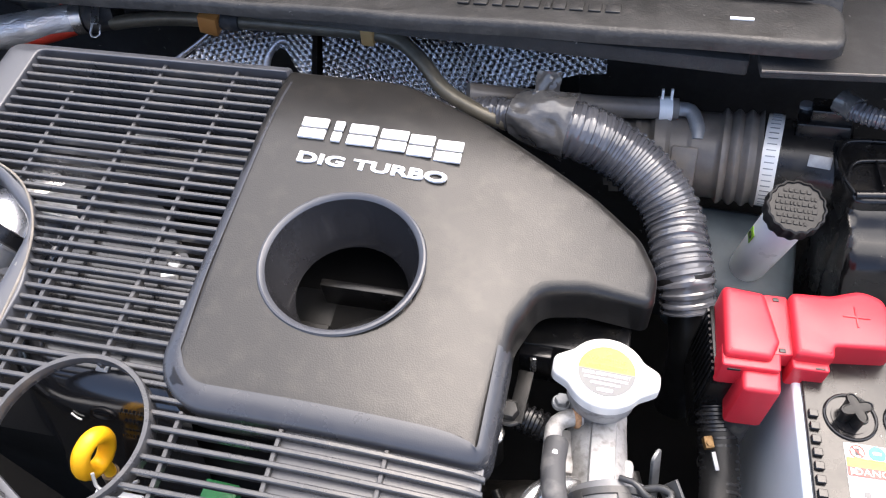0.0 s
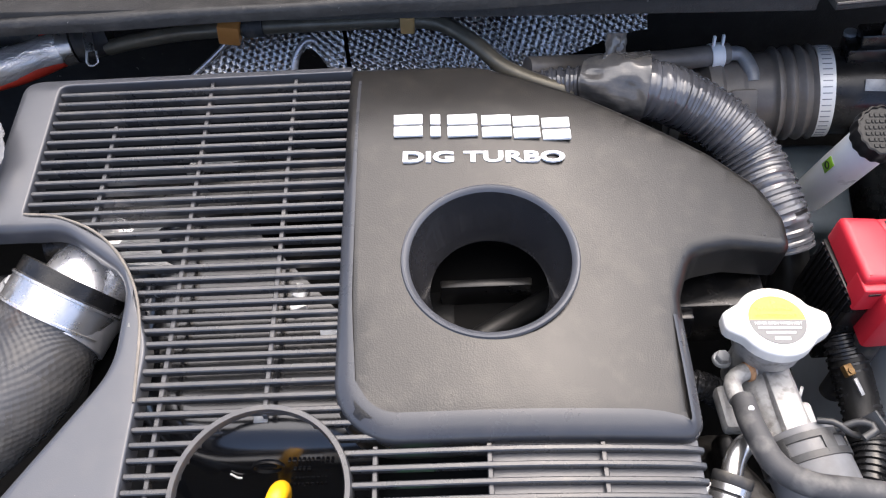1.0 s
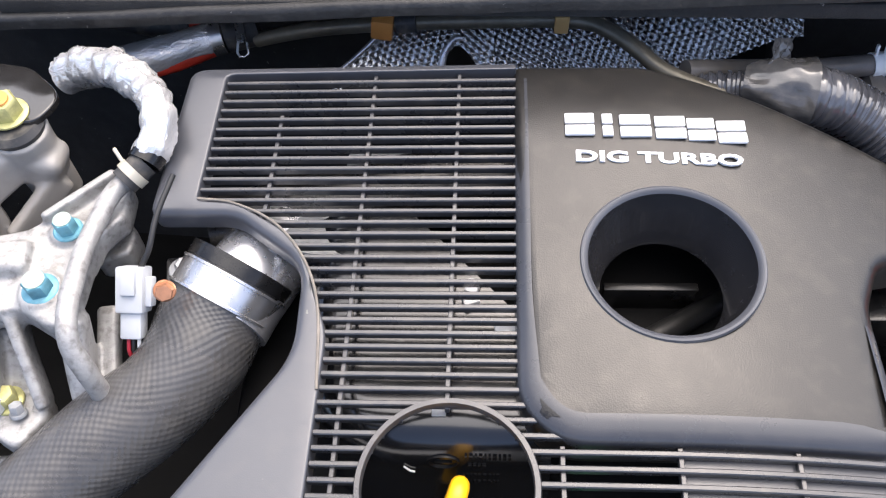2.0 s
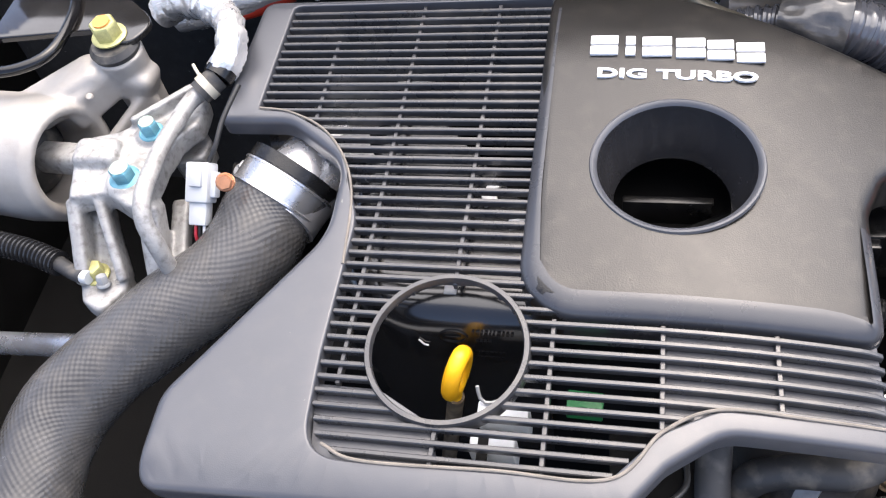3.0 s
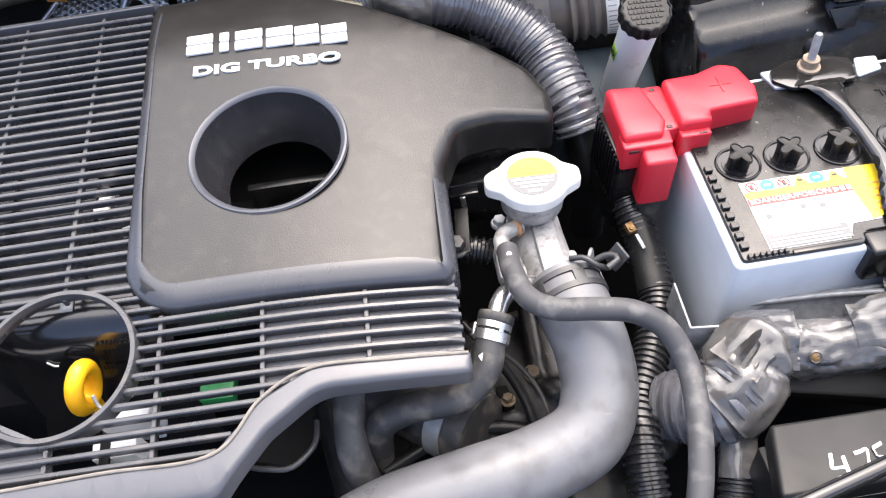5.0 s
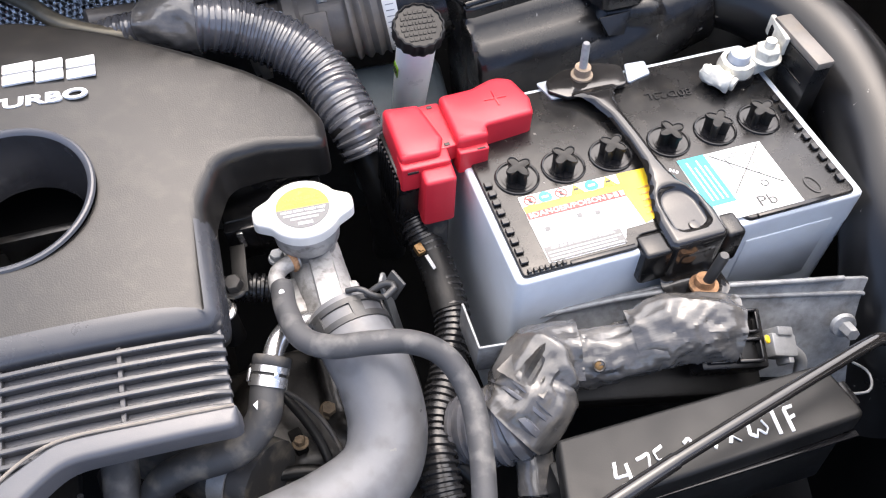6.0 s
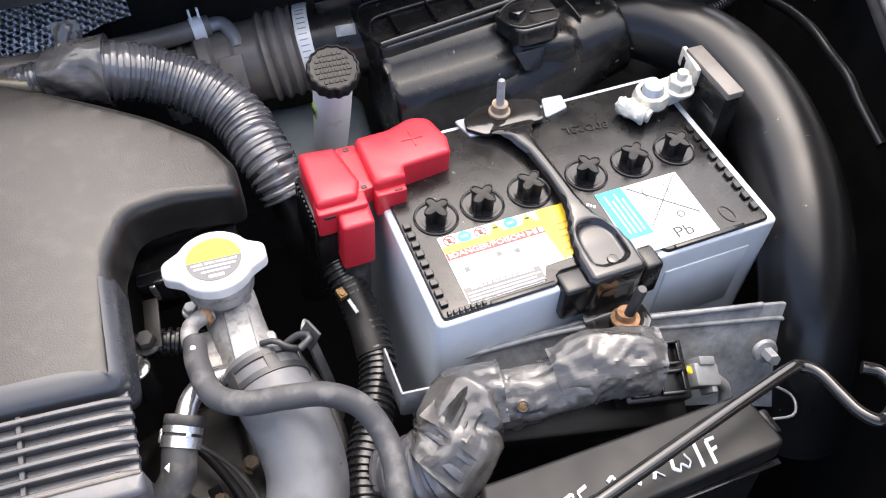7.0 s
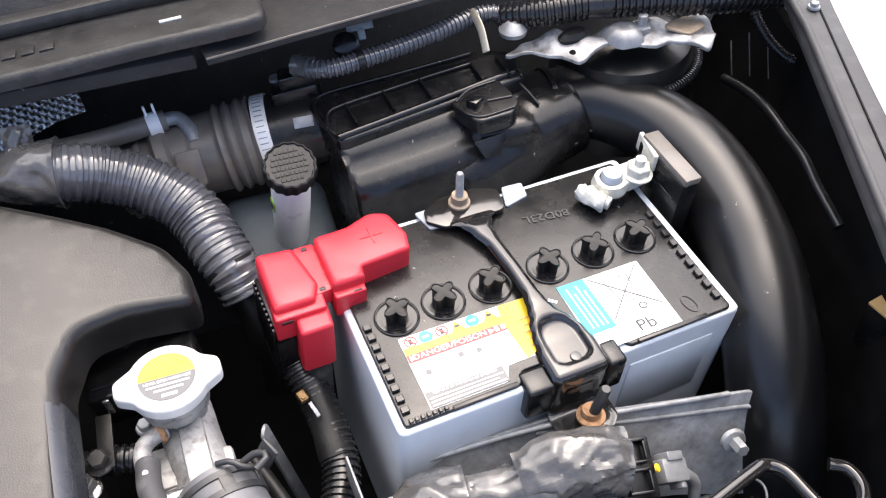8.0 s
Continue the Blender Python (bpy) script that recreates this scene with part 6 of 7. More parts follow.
part("bar", tube([(-0.26, 0.075, 0.860), (-0.16, 0.098, 0.865), (-0.10, 0.112, 0.86)], 0.012), BLACK_PAINT, lip_bar)
part("bracket", joined(box(-0.447, -0.425, 0.120, 0.124, 0.86, 0.895, 0.001), box(-0.443, -0.420, 0.124, 0.138, 0.888, 0.892, 0.001)), DARK_BAND, lip_bar)
ebolt = thing("hex_bolt", "pale zinc hexagon bolt beside the engine cover", "bolt", at(-0.0268, 0.2806, 0.9272, -6.11, -3.98, -0.63))
part("head", hex_bolt(0.0072, 0.009, 0.009), STEEL, ebolt)
part("shank", lathe([(0, -0.03), (0.008, -0.03), (0.008, -0.002), (0, 0)], 20), DARK, ebolt)
side_conduit = thing("corrugated_conduit", "small black ribbed conduit beside the cover", "cable conduit", at(0.069, -0.0841, 0.0538, -5.58, -4.75, -0.97))
part("conduit", tube([(-0.045, 0.300, 0.900), (-0.018, 0.294, 0.905), (0.006, 0.288, 0.900), (0.02, 0.29, 0.88)], 0.0085, n=20, ripple=0.001, pitch=0.0045), CONDUIT_BLACK, side_conduit)
plug_box = thing("connector_block", "black connector block behind the filler cap", "connector", at(0.0182, 0.349, 0.9282, -4.98, -4.87, -5.66))
part("block", box(-0.030, 0.040, -0.012, 0.020, -0.03, 0.012, 0.003), BLACK, plug_box)
part("socket", box(-0.030, -0.008, -0.020, -0.008, -0.012, 0.010, 0.002), GLOSS, plug_box)
part("metal_tab", box(-0.022, -0.018, -0.0215, -0.0195, -0.006, 0.008, 0.0005), STEEL, plug_box)
hbracket = thing("steel_bracket", "small black steel bracket with a bolt", "bracket", at(-0.0093, 0.3101, 0.935, 6.33, -5.32, -8.48))
part("strip", box(-0.005, 0.005, -0.024, 0.012, -0.002, 0.0, 0.0008), SOOT, hbracket)
part("bolt", moved(hex_bolt(0.006, 0.006, 0.009), at(-0.004, -0.018, 0)), DARK_BAND, hbracket)
blade = thing("metal_bracket", "upright thin grey sheet metal bracket", "bracket", at(0.0834, 0.2959, 0.8916, -6, -6, 25))
part("blade", plate([(-0.0055, 0.0, 0.0045), (0.0055, 0.0, 0.0045), (0.0065, -0.14, 0.002), (-0.0065, -0.14, 0.002)], 0.0022, 0.0006, step=0.002), GALV, blade).rotation_euler = (radians(90), 0, radians(35))
inner_loom = thing("corrugated_conduit", "black ribbed conduit beside the battery", "cable conduit", at(0.0632, -0.0843, 0.0567, -5.65, -4.78, -1.28))
part("conduit", tube([(0.118, 0.335, 0.87), (0.122, 0.300, 0.850), (0.120, 0.262, 0.838), (0.103, 0.222, 0.835), (0.085, 0.188, 0.835), (0.075, 0.150, 0.832), (0.07, 0.08, 0.80)], 0.0125, n=24, ripple=0.0009, pitch=0.0052), CONDUIT_BLACK, inner_loom)
part("tape", tube([(0.120, 0.322, 0.862), (0.122, 0.298, 0.850), (0.120, 0.268, 0.840)], 0.0128, wobble=crumple(22, 60, 0.0012)), SOOT, inner_loom)
left_branch = thing("cable_terminal", "bare brass cable terminal below the red cover", "terminal", at(0.1142, 0.3033, 0.9002, -7.33, -3.98, -1.28))
part("lug", moved(joined(box(-0.0030, 0.0030, -0.003, 0.005, -0.003, 0.003, 0.0008), lathe([(0, 0.003), (0.0022, 0.003), (0.0022, 0.0045), (0, 0.0045)], 6)), at(0, 0, 0, 20, 0, 15)), BRASS_DARK, left_branch)
part("tongue", moved(box(-0.0014, 0.0014, -0.012, 0.0, -0.001, 0.001, 0.0004), at(0.003, -0.004, -0.002, 25, 0, 15)), DIRTY_GREY, left_branch)


# ---- battery ----
BAT = at(0.154, 0.2272, 0.9439, -1, -0.58, -1.73)
battery = thing("car_battery", "car battery with frosted white case and black lid", "battery", BAT)
LEN, WID = 0.2583, 0.168
part("case", plate([(0, 0, 0.006), (LEN, 0, 0.006), (LEN, WID, 0.006), (0, WID, 0.006)], 0.205, 0.0025, step=0.003), CASE, battery, "frosted bluish-white plastic case").location = (0, 0, -0.0005)
part("case_panel", box(0.170, 0.240, -0.0012, 0.002, -0.085, -0.020, 0.006), CASE, battery)
lid = part("lid", plate([(0.0050, 0.0035, 0.003), (0.060, 0.0035, 0.01), (0.0860, 0.0035, 0.004), (0.0900, 0.0125, 0.004), (0.1600, 0.0125, 0.004), (0.1680, 0.0020, 0.004), (LEN - 0.0075, 0.0025, 0.004), (LEN - 0.0075, WID - 0.006, 0.004), (0.0050, WID - 0.006, 0.004)], 0.004, 0.0012, step=0.002), BLACK, battery, "matt black plastic lid")
lid.location = (0, 0, 0.0022)
for k in range(9):
    part("vent_block", box(0.0065, 0.0120, 0.012 + k * 0.0085, 0.0170 + k * 0.0085, 0.0, 0.0026, 0.0005, 1), GLOSS, lid)
    if k < 7:
        part("vent_block", box(0.0085 + k * 0.0040, 0.0112 + k * 0.0040, 0.0040, 0.0075, 0.0, 0.0026, 0.0005, 1), GLOSS, lid)
    part("vent_block", box(LEN - 0.0150, LEN - 0.0100, 0.012 + k * 0.0105, 0.0185 + k * 0.0105, 0.0, 0.0024, 0.0005, 1), GLOSS, lid)
part("slot", box(0.038, 0.084, 0.0030, 0.0062, 0.0, 0.0012, 0.0004), GLOSS, lid)
part("slot", box(0.1740, 0.2300, 0.0015, 0.0045, 0.0, 0.0012, 0.0004), GLOSS, lid)
part("moulded_ring", moved(lathe([(0.008, 0), (0.008, 0.0006), (0.0072, 0.0006), (0.0072, 0)], 32), at(0.2244, 0.0160, 0, 0, 0, 100) @ Matrix.Diagonal((1, 0.55, 1, 1))), GLOSS, lid)
lettering("size_mark", "80D23L", 0.0100, 0.0004, GLOSS, lid, at(0.1715, 0.1290, 0.0004, 0, 0, 173), 1.15, "moulded size mark")

plug = part("vent_cap", lathe([(0, 0.0008), (0.0112, 0.0008), (0.0112, 0.0002), (0.0140, 0.0002), (0.0142, 0.0013), (0.0150, 0.0016), (0.0157, 0.0012), (0.0160, 0.0)], 48), GLOSS, lid, "black star-shaped vent cap")
star = bmesh.new()
rims = []
for z, grow in ((0.001, 0.85), (0.0095, 0.88), (0.0100, 0.98), (0.0122, 1.0), (0.0128, 0.97), (0.0128, 0.90), (0.0120, 0.84), (0.0118, 0.45)):
    rims.append([star.verts.new((grow * r * math.cos(a), grow * r * math.sin(a), z)) for a, r in [(2 * math.pi * k / 48, 0.0048 + 0.0056 * abs(math.cos(4 * math.pi * k / 48)) ** 1.7) for k in range(48)]])
for a, b in zip(rims, rims[1:]):
    for k in range(48):
        star.faces.new((a[k], a[(k + 1) % 48], b[(k + 1) % 48], b[k]))
hub = star.verts.new((0, 0, 0.0117))
for k in range(48):
    star.faces.new((rims[-1][k], rims[-1][(k + 1) % 48], hub))
knob = part("knob", star, CAP_BLACK, plug)
caps_x = (0.0312, 0.0660, 0.1025, 0.1483, 0.1862, 0.2226)
plug.location = (caps_x[0], 0.0838, 0.0)
plug.rotation_euler = (0, 0, radians(20))
for n, x in enumerate(caps_x[1:]):
    twin = plug.copy()
    scene.collection.objects.link(twin)
    twin.location, twin.rotation_euler = (x, 0.0838, 0.0), (0, 0, radians((34, 41, 12, 47, 28)[n]))
    kn = knob.copy()
    scene.collection.objects.link(kn)
    kn.parent = twin


def sticker(x0, x1, y0, y1, z, name, material, label="", skew=0.0):
    bm = box(x0, x1, y0, y1, z, z + 0.0002, 0)
    for v in bm.verts:
        v.co.x += skew * (y1 - v.co.y)
    return part(name, bm, material, lid, label)


Z = 0.0002
def patch(corners, z, name, material, label=""):
    """A thin printed sheet with straight sides."""
    bm = plate([(x, y, 0.0006) for x, y in corners], 0.0002, 0.00005, step=0.002, seg=1)
    return part(name, moved(bm, Matrix.Translation((0, 0, z + 0.0002))), material, lid, label)


patch([(0.0250, 0.0665), (0.1000, 0.0660), (0.1050, 0.0240), (0.1045, 0.0199), (0.0843, 0.0194), (0.0785, 0.0083), (0.0248, 0.0083)], Z, "warning_label", LABEL, "white warning label with red and yellow bands")
patch([(0.0979, 0.0658), (0.1200, 0.0655), (0.1213, 0.0538), (0.1062, 0.0219), (0.0987, 0.0196), (0.0966, 0.0455)], Z + 0.0002, "warning_label", LABEL_YELLOW, "yellow part of the warning label")
sticker(0.0252, 0.0972, 0.0514, 0.0570, Z + 0.0006, "label_band", LABEL_YELLOW)
sticker(0.0252, 0.0965, 0.0455, 0.0514, Z + 0.0006, "label_band", LABEL_RED)
lettering("label_text", "DANGER/POISON", 0.0058, 0.00005, LABEL, lid, at(0.0555, 0.0484, Z + 0.0009), 1.16, "white label writing")
part("label_triangle", lathe([(0, 0.0006), (0.0026, 0.0006), (0.0026, 0.0002)], 3), LABEL, lid).location = (0.0280, 0.0482, Z + 0.0005)
part("label_triangle", lathe([(0, 0.0006), (0.0026, 0.0006), (0.0026, 0.0002)], 3), LABEL, lid).location = (0.0852, 0.0482, Z + 0.0005)
for x in (0.0885, 0.0930):
    sticker(x, x + 0.0028, 0.0464, 0.0504, Z + 0.0009, "label_bar", LABEL)
for n, x in enumerate((0.0320, 0.0431, 0.0548, 0.0658, 0.0775, 0.0898)):
    c = (x, 0.0612, Z + 0.0005)
    if n in (0, 2):
        part("label_icon", moved(lathe([(0.0044, 0), (0.0044, 0.0003), (0.0036, 0.0003), (0.0036, 0)], 28), Matrix.Translation(c)), LABEL_RED, lid)
        part("label_icon", moved(box(-0.004, 0.004, -0.0004, 0.0004, 0, 0.0003, 0), Matrix.Translation(c) @ at(0, 0, 0, 0, 0, -45)), LABEL_RED, lid)
        part("label_icon", moved(box(-0.0012, 0.0012, -0.0022, 0.0022, 0, 0.0002, 0), Matrix.Translation(c)), INK, lid)
    elif n in (1, 4):
        part("label_icon", moved(lathe([(0, 0.0003), (0.0048, 0.0003), (0.0048, 0)], 28), Matrix.Translation(c)), LABEL_CYAN, lid)
        part("label_icon", moved(box(-0.0024, 0.0024, -0.0007, 0.0010, 0, 0.0005, 0), Matrix.Translation(c)), LABEL, lid)
    else:
        part("label_icon", moved(lathe([(0, 0.0003), (0.0058, 0.0003), (0.0058, 0)], 3), Matrix.Translation(c) @ at(0, -0.001, 0, 0, 0, 90)), LABEL_YELLOW, lid)
        part("label_icon", moved(box(-0.0018, 0.0018, -0.0012, 0.0008, 0, 0.0005, 0), Matrix.Translation(c)), INK, lid)
sticker(0.0255, 0.0800, 0.0088, 0.0208, Z + 0.0006, "print_block", LABEL_GREY, "dark block of fine print")
lettering("label_text", "KEEP OUT OF THE REACH OF CHILDREN", 0.0024, 0.00005, LABEL, lid, at(0.0528, 0.0190, Z + 0.0009), 1.02)
for k in range(3):
    sticker(0.0268, 0.0785 - 0.004 * (k % 2), 0.0098 + k * 0.0027, 0.0107 + k * 0.0027, Z + 0.0009, "print_line", LABEL)
for x, y in ((0.0325, 0.0330), (0.0575, 0.0375), (0.0700, 0.0360)):
    sticker(x, x + 0.0035, y, y + 0.0035, Z + 0.0006, "print_mark", LABEL_GREY)
for k in range(5):
    sticker(0.1030 + k * 0.0010, 0.1100 + k * 0.0014, 0.0265 + k * 0.0055, 0.0280 + k * 0.0055, Z + 0.0006, "print_line", ORANGE)
sticker(0.1445, 0.2110, 0.0050, 0.0640, Z, "recycling_label", LABEL, "white and cyan recycling label")
sticker(0.1445, 0.1655, 0.0190, 0.0640, Z + 0.0003, "recycling_label", LABEL_CYAN, "cyan half of the recycling label", 0.03)
for k in range(4):
    sticker(0.1495 + k * 0.0038, 0.1506 + k * 0.0038, 0.023, 0.060 - 0.006 * (k % 2), Z + 0.0006, "print_line", LABEL, skew=0.03)
for a in (44, -44):
    part("label_cross", moved(box(-0.0270, 0.0270, -0.0004, 0.0004, 0, 0.0003, 0), at(0.1882, 0.0428, Z + 0.0003, 0, 0, a)), INK, lid)
for a, b in (((0.178, 0.056), (0.197, 0.056)), ((0.178, 0.056), (0.182, 0.034)), ((0.197, 0.056), (0.195, 0.034)), ((0.182, 0.034), (0.195, 0.034)), ((0.183, 0.059), (0.191, 0.059))):
    part("label_bin", tube([(*a, Z + 0.0003), (*b, Z + 0.0003)], 0.0003, 0.01, 6), INK, lid)
part("label_bin", moved(lathe([(0.0030, 0), (0.0030, 0.0004), (0.0022, 0.0004), (0.0022, 0)], 20), at(0.1935, 0.0273, Z + 0.0002)), INK, lid)
lettering("label_text", "Pb", 0.0130, 0.00005, INK, lid, at(0.1870, 0.0128, Z + 0.0005), 1.15)

# strap with its hooks and nuts
strap = thing("battery_hold_down", "glossy black steel battery strap with rusty nuts", "battery clamp", BAT)
def strap_top(y):
    return 0.0088 + 0.0045 * smooth((y - 0.022) / 0.035) * smooth((0.160 - y) / 0.03) - 0.0055 * smooth((y - 0.138) / 0.02)


# stations from the rear foot to the front: y, middle x, half width
RUN = [(0.166, 0.112, 0.029), (0.156, 0.114, 0.027), (0.147, 0.1165, 0.020), (0.138, 0.1165, 0.0125), (0.128, 0.1170, 0.0085), (0.112, 0.1195, 0.0060), (0.090, 0.1215, 0.0058), (0.066, 0.1225, 0.0060), (0.054, 0.1222, 0.0078), (0.045, 0.1228, 0.0105),
       (0.036, 0.1245, 0.0155), (0.026, 0.1258, 0.0192), (0.014, 0.1258, 0.0212), (-0.04, 0.1250, 0.0212)]


def strap_station(y):
    for (y0, x0, w0), (y1, x1, w1) in zip(RUN, RUN[1:]):
        if y >= y1 - 1e-9:
            f = (y0 - y) / (y0 - y1)
            return x0 + (x1 - x0) * f, w0 + (w1 - w0) * smooth(f)
    return RUN[-1][1:]


# the strap's side profile: over the lid, down the case's front and out as a foot
side = [(0.166 - 0.0016 * k, strap_top(0.166 - 0.0016 * k)) for k in range(106)]
side += [(-0.0025 - 0.0055 * math.sin(radians(a)), 0.0033 + 0.0055 * math.cos(radians(a))) for a in range(10, 91, 10)]
side += [(-0.0080, -0.0262 + 0.00275 * k) for k in range(10, -1, -1)]
side += [(-0.0125 + 0.0045 * math.cos(radians(a)), -0.0270 - 0.0045 * math.sin(radians(a))) for a in range(10, 91, 16)]
side += [(-0.0140 - 0.0025 * k, -0.0315 + 0.0002 * k) for k in range(8)]
bm_strap = bmesh.new()
lines = []
for k, (y, z) in enumerate(side):
    ahead, behind = Vector((0, *side[min(k + 1, len(side) - 1)])), Vector((0, *side[max(k - 1, 0)]))
    run = (ahead - behind).normalized()
    out = Vector((0, run.z, -run.y))
    x, w = strap_station(y)
    foot = smooth((-0.0255 - z) / 0.006)
    w *= 1.0 + 0.06 * foot
    w *= 1.0 - 0.35 * smooth((-0.024 - y) / 0.010)
    line = []
    for n in range(41):
        q = 2 * n / 40 - 1
        edge = max(0.0, abs(q) * w - (w - 0.0042))
        h = -0.30 * edge - 105 * edge * edge * (1 - 1.6 * foot) * smooth((0.150 - y) / 0.02) - 0.0006 * (q * q) * (1 - foot)
        # the dished pan with a round end towards the rear
        px, py = abs(q) * w / 0.0152, max(0.0, y - 0.022) / 0.0190
        front = max(0.0, 0.010 - y) / 0.009
        h -= 0.0042 * smooth((1.0 - math.sqrt(px ** 2.6 + py ** 2.2 + front ** 2)) / 0.30) if y > 0 else 0.0
        # shallow groove down the flap
        h -= 0.0012 * smooth((0.62 - abs(q)) / 0.15) * smooth((-0.004 - z) / 0.006) * (1 - foot)
        line.append(bm_strap.verts.new((x + q * w, y + out.y * h, z + out.z * h)))
    lines.append(line)
for a, b in zip(lines, lines[1:]):
    for n in range(40):
        bm_strap.faces.new((a[n], a[n + 1], b[n + 1], b[n]))
bmesh.ops.recalc_face_normals(bm_strap, faces=bm_strap.faces[:])
bmesh.ops.solidify(bm_strap, geom=bm_strap.faces[:], thickness=0.0012)
part("strap", bm_strap, BLACK_PAINT, strap, angle=75)
for dx, wide in ((0.0, 0.0016), (0.0024, 0.0014), (0.0046, 0.0018)):
    part("paint_bar", moved(box(dx, dx + wide, -0.0011, 0.0011, 0, 0.0004, 0), at(0.1288, 0.0500, 0.0135, 0, 6, -36)), WHITE, strap, "small white stencil mark")
part("dimple", moved(lathe([(0.0040, 0), (0.0036, 0.0012), (0.0026, 0.0014), (0, 0.0014)], 24), at(0.1275, 0.0072, 0.0046)), BLACK_PAINT, strap)
for x0, x1 in ((0.086, 0.1062), (0.1460, 0.160)):
    part("plastic_pad", box(x0, x1, -0.0075, 0.012, -0.028, 0.0035, 0.003, 3), BLACK, strap, "black plastic edge pad")
part("spill_tab", plate([(0.1533, 0.1690, 0.002), (0.1701, 0.1680, 0.002), (0.1680, 0.1534, 0.002), (0.1467, 0.1481, 0.002)], 0.0018, 0.0006, step=0.002), TAB, strap).location = (0, 0, 0.0042)
part("spill_tab", plate([(0.0790, 0.1690, 0.002), (0.0842, 0.1492, 0.002), (0.0946, 0.1486, 0.002), (0.0960, 0.1690, 0.002)], 0.0018, 0.0006, step=0.002), TAB, strap).location = (0, 0, 0.0042)
part("rear_stud", moved(lathe([(0, -0.02), (0.0031, -0.02), (0.0031, 0.031), (0.0024, 0.0325), (0, 0.0325)], 18), at(0.1135, 0.1615, 0.006, -3, 0, 0)), GALV, strap, "threaded steel stud")
part("rear_nut", moved(lathe([(0, 0), (0.0085, 0), (0.0085, 0.002), (0.0066, 0.003), (0.0062, 0.009), (0, 0.009)], 20), at(0.1135, 0.1620, 0.0080)), TAN_RUST, strap, "rust-stained nut")
part("rear_foot", plate([(0.0830, 0.1540, 0.004), (0.0850, 0.1650, 0.004), (0.1009, 0.1730, 0.008), (0.1300, 0.1740, 0.008), (0.1480, 0.1660, 0.006), (0.1440, 0.1440, 0.006), (0.0943, 0.1433, 0.006)], 0.003, 0.0010, step=0.002), BLACK_PAINT, strap).location = (0, 0, 0.0078)
part("front_stud", moved(lathe([(0, -0.10), (0.0035, -0.10), (0.0037, 0.036), (0.0028, 0.038), (0, 0.038)], 18), at(0.1278, -0.0225, -0.0262, 4, 3, 0)), DARK_BAND, strap, "threaded steel stud")
part("front_nut", moved(lathe([(0, 0), (0.0098, 0), (0.0098, 0.002), (0.0070, 0.003), (0.0062, 0.008), (0, 0.008)], 24), at(0.1273, -0.0220, -0.0262, -8)), RUST, strap, "heavily rusted nut and washer")

# negative terminal and its fuse link
neg = thing("battery_terminal", "corroded pale battery terminal clamp with a grey post", "battery terminal", BAT @ at(-0.001, -0.0115, 0.0))
part("collar", moved(lathe([(0, 0), (0.0150, 0), (0.0160, 0.004), (0.0145, 0.008), (0, 0.008)], 32), at(0.2290, 0.1440, 0.0015)), BLACK, neg)
part("post", moved(lathe([(0, 0.006), (0.0088, 0.006), (0.0080, 0.0235), (0.0070, 0.0250), (0, 0.0250)], 28), at(0.2295, 0.1440, 0)), LEAD, neg, "bluish grey lead post")
part("clamp", moved(lathe([(0.0090, 0.006), (0.0135, 0.006), (0.0140, 0.012), (0.0125, 0.0185), (0.0090, 0.0190)], 28, lambda f: 1 + 0.10 * noise.noise(Vector((math.cos(f * 6.283) * 2, math.sin(f * 6.283) * 2, 5)))), at(0.2295, 0.1440, 0)), OXIDE, neg)
part("clamp_jaw", tube([(0.206, 0.148, 0.010), (0.210, 0.136, 0.012), (0.216, 0.128, 0.012)], 0.0070, 0.003, 16, wobble=crumple(31, 150, 0.003)), OXIDE, neg)
part("clamp_bolt", tube([(0.2040, 0.1480, 0.013), (0.2185, 0.1260, 0.011)], 0.0048, 0.003, 12, wobble=crumple(32, 200, 0.002)), OXIDE, neg)
part("link", plate([(0.236, 0.134, 0.004), (0.262, 0.138, 0.004), (0.266, 0.158, 0.004), (0.240, 0.156, 0.004)], 0.010, 0.002), OXIDE, neg).location = (0, 0, 0.018)
part("stud_nut", moved(joined(hex_bolt(0.0095, 0.008, 0.012), moved(lathe([(0, 0), (0.0042, 0), (0.0042, 0.006), (0, 0.007)], 16), at(0, 0, 0.008))), at(0.2513, 0.1410, 0.020)), OXIDE, neg)
part("blade", moved(box(-0.002, 0.002, -0.016, 0.014, -0.004, 0.012, 0.001), at(0.2665, 0.154, 0.022, 0, 0, -10)), OXIDE, neg)
link = thing("fuse_link_box", "tall black plastic fuse link beside the battery", "fuse holder", BAT @ at(-0.0035, 0, 0))
part("body", box(0.2685, 0.2840, 0.094, 0.138, -0.045, 0.030, 0.0015), BLACK, link)
part("top", box(0.2690, 0.2830, 0.0925, 0.151, 0.0300, 0.0365, 0.0012), BELLOWS, link, "dusty brownish top rail")
part("back_leg", box(0.2675, 0.2830, 0.138, 0.151, 0.000, 0.0300, 0.0015), BLACK, link)
part("groove", box(0.2675, 0.2690, 0.100, 0.130, 0.010, 0.0125, 0.0004), GLOSS, link)
part("yellow_dot", moved(lathe([(0, 0), (0.0025, 0), (0.002, 0.001), (0, 0.0012)], 14), at(0.268, 0.088, -0.03, 80, 0, -20)), LABEL_YELLOW, link)

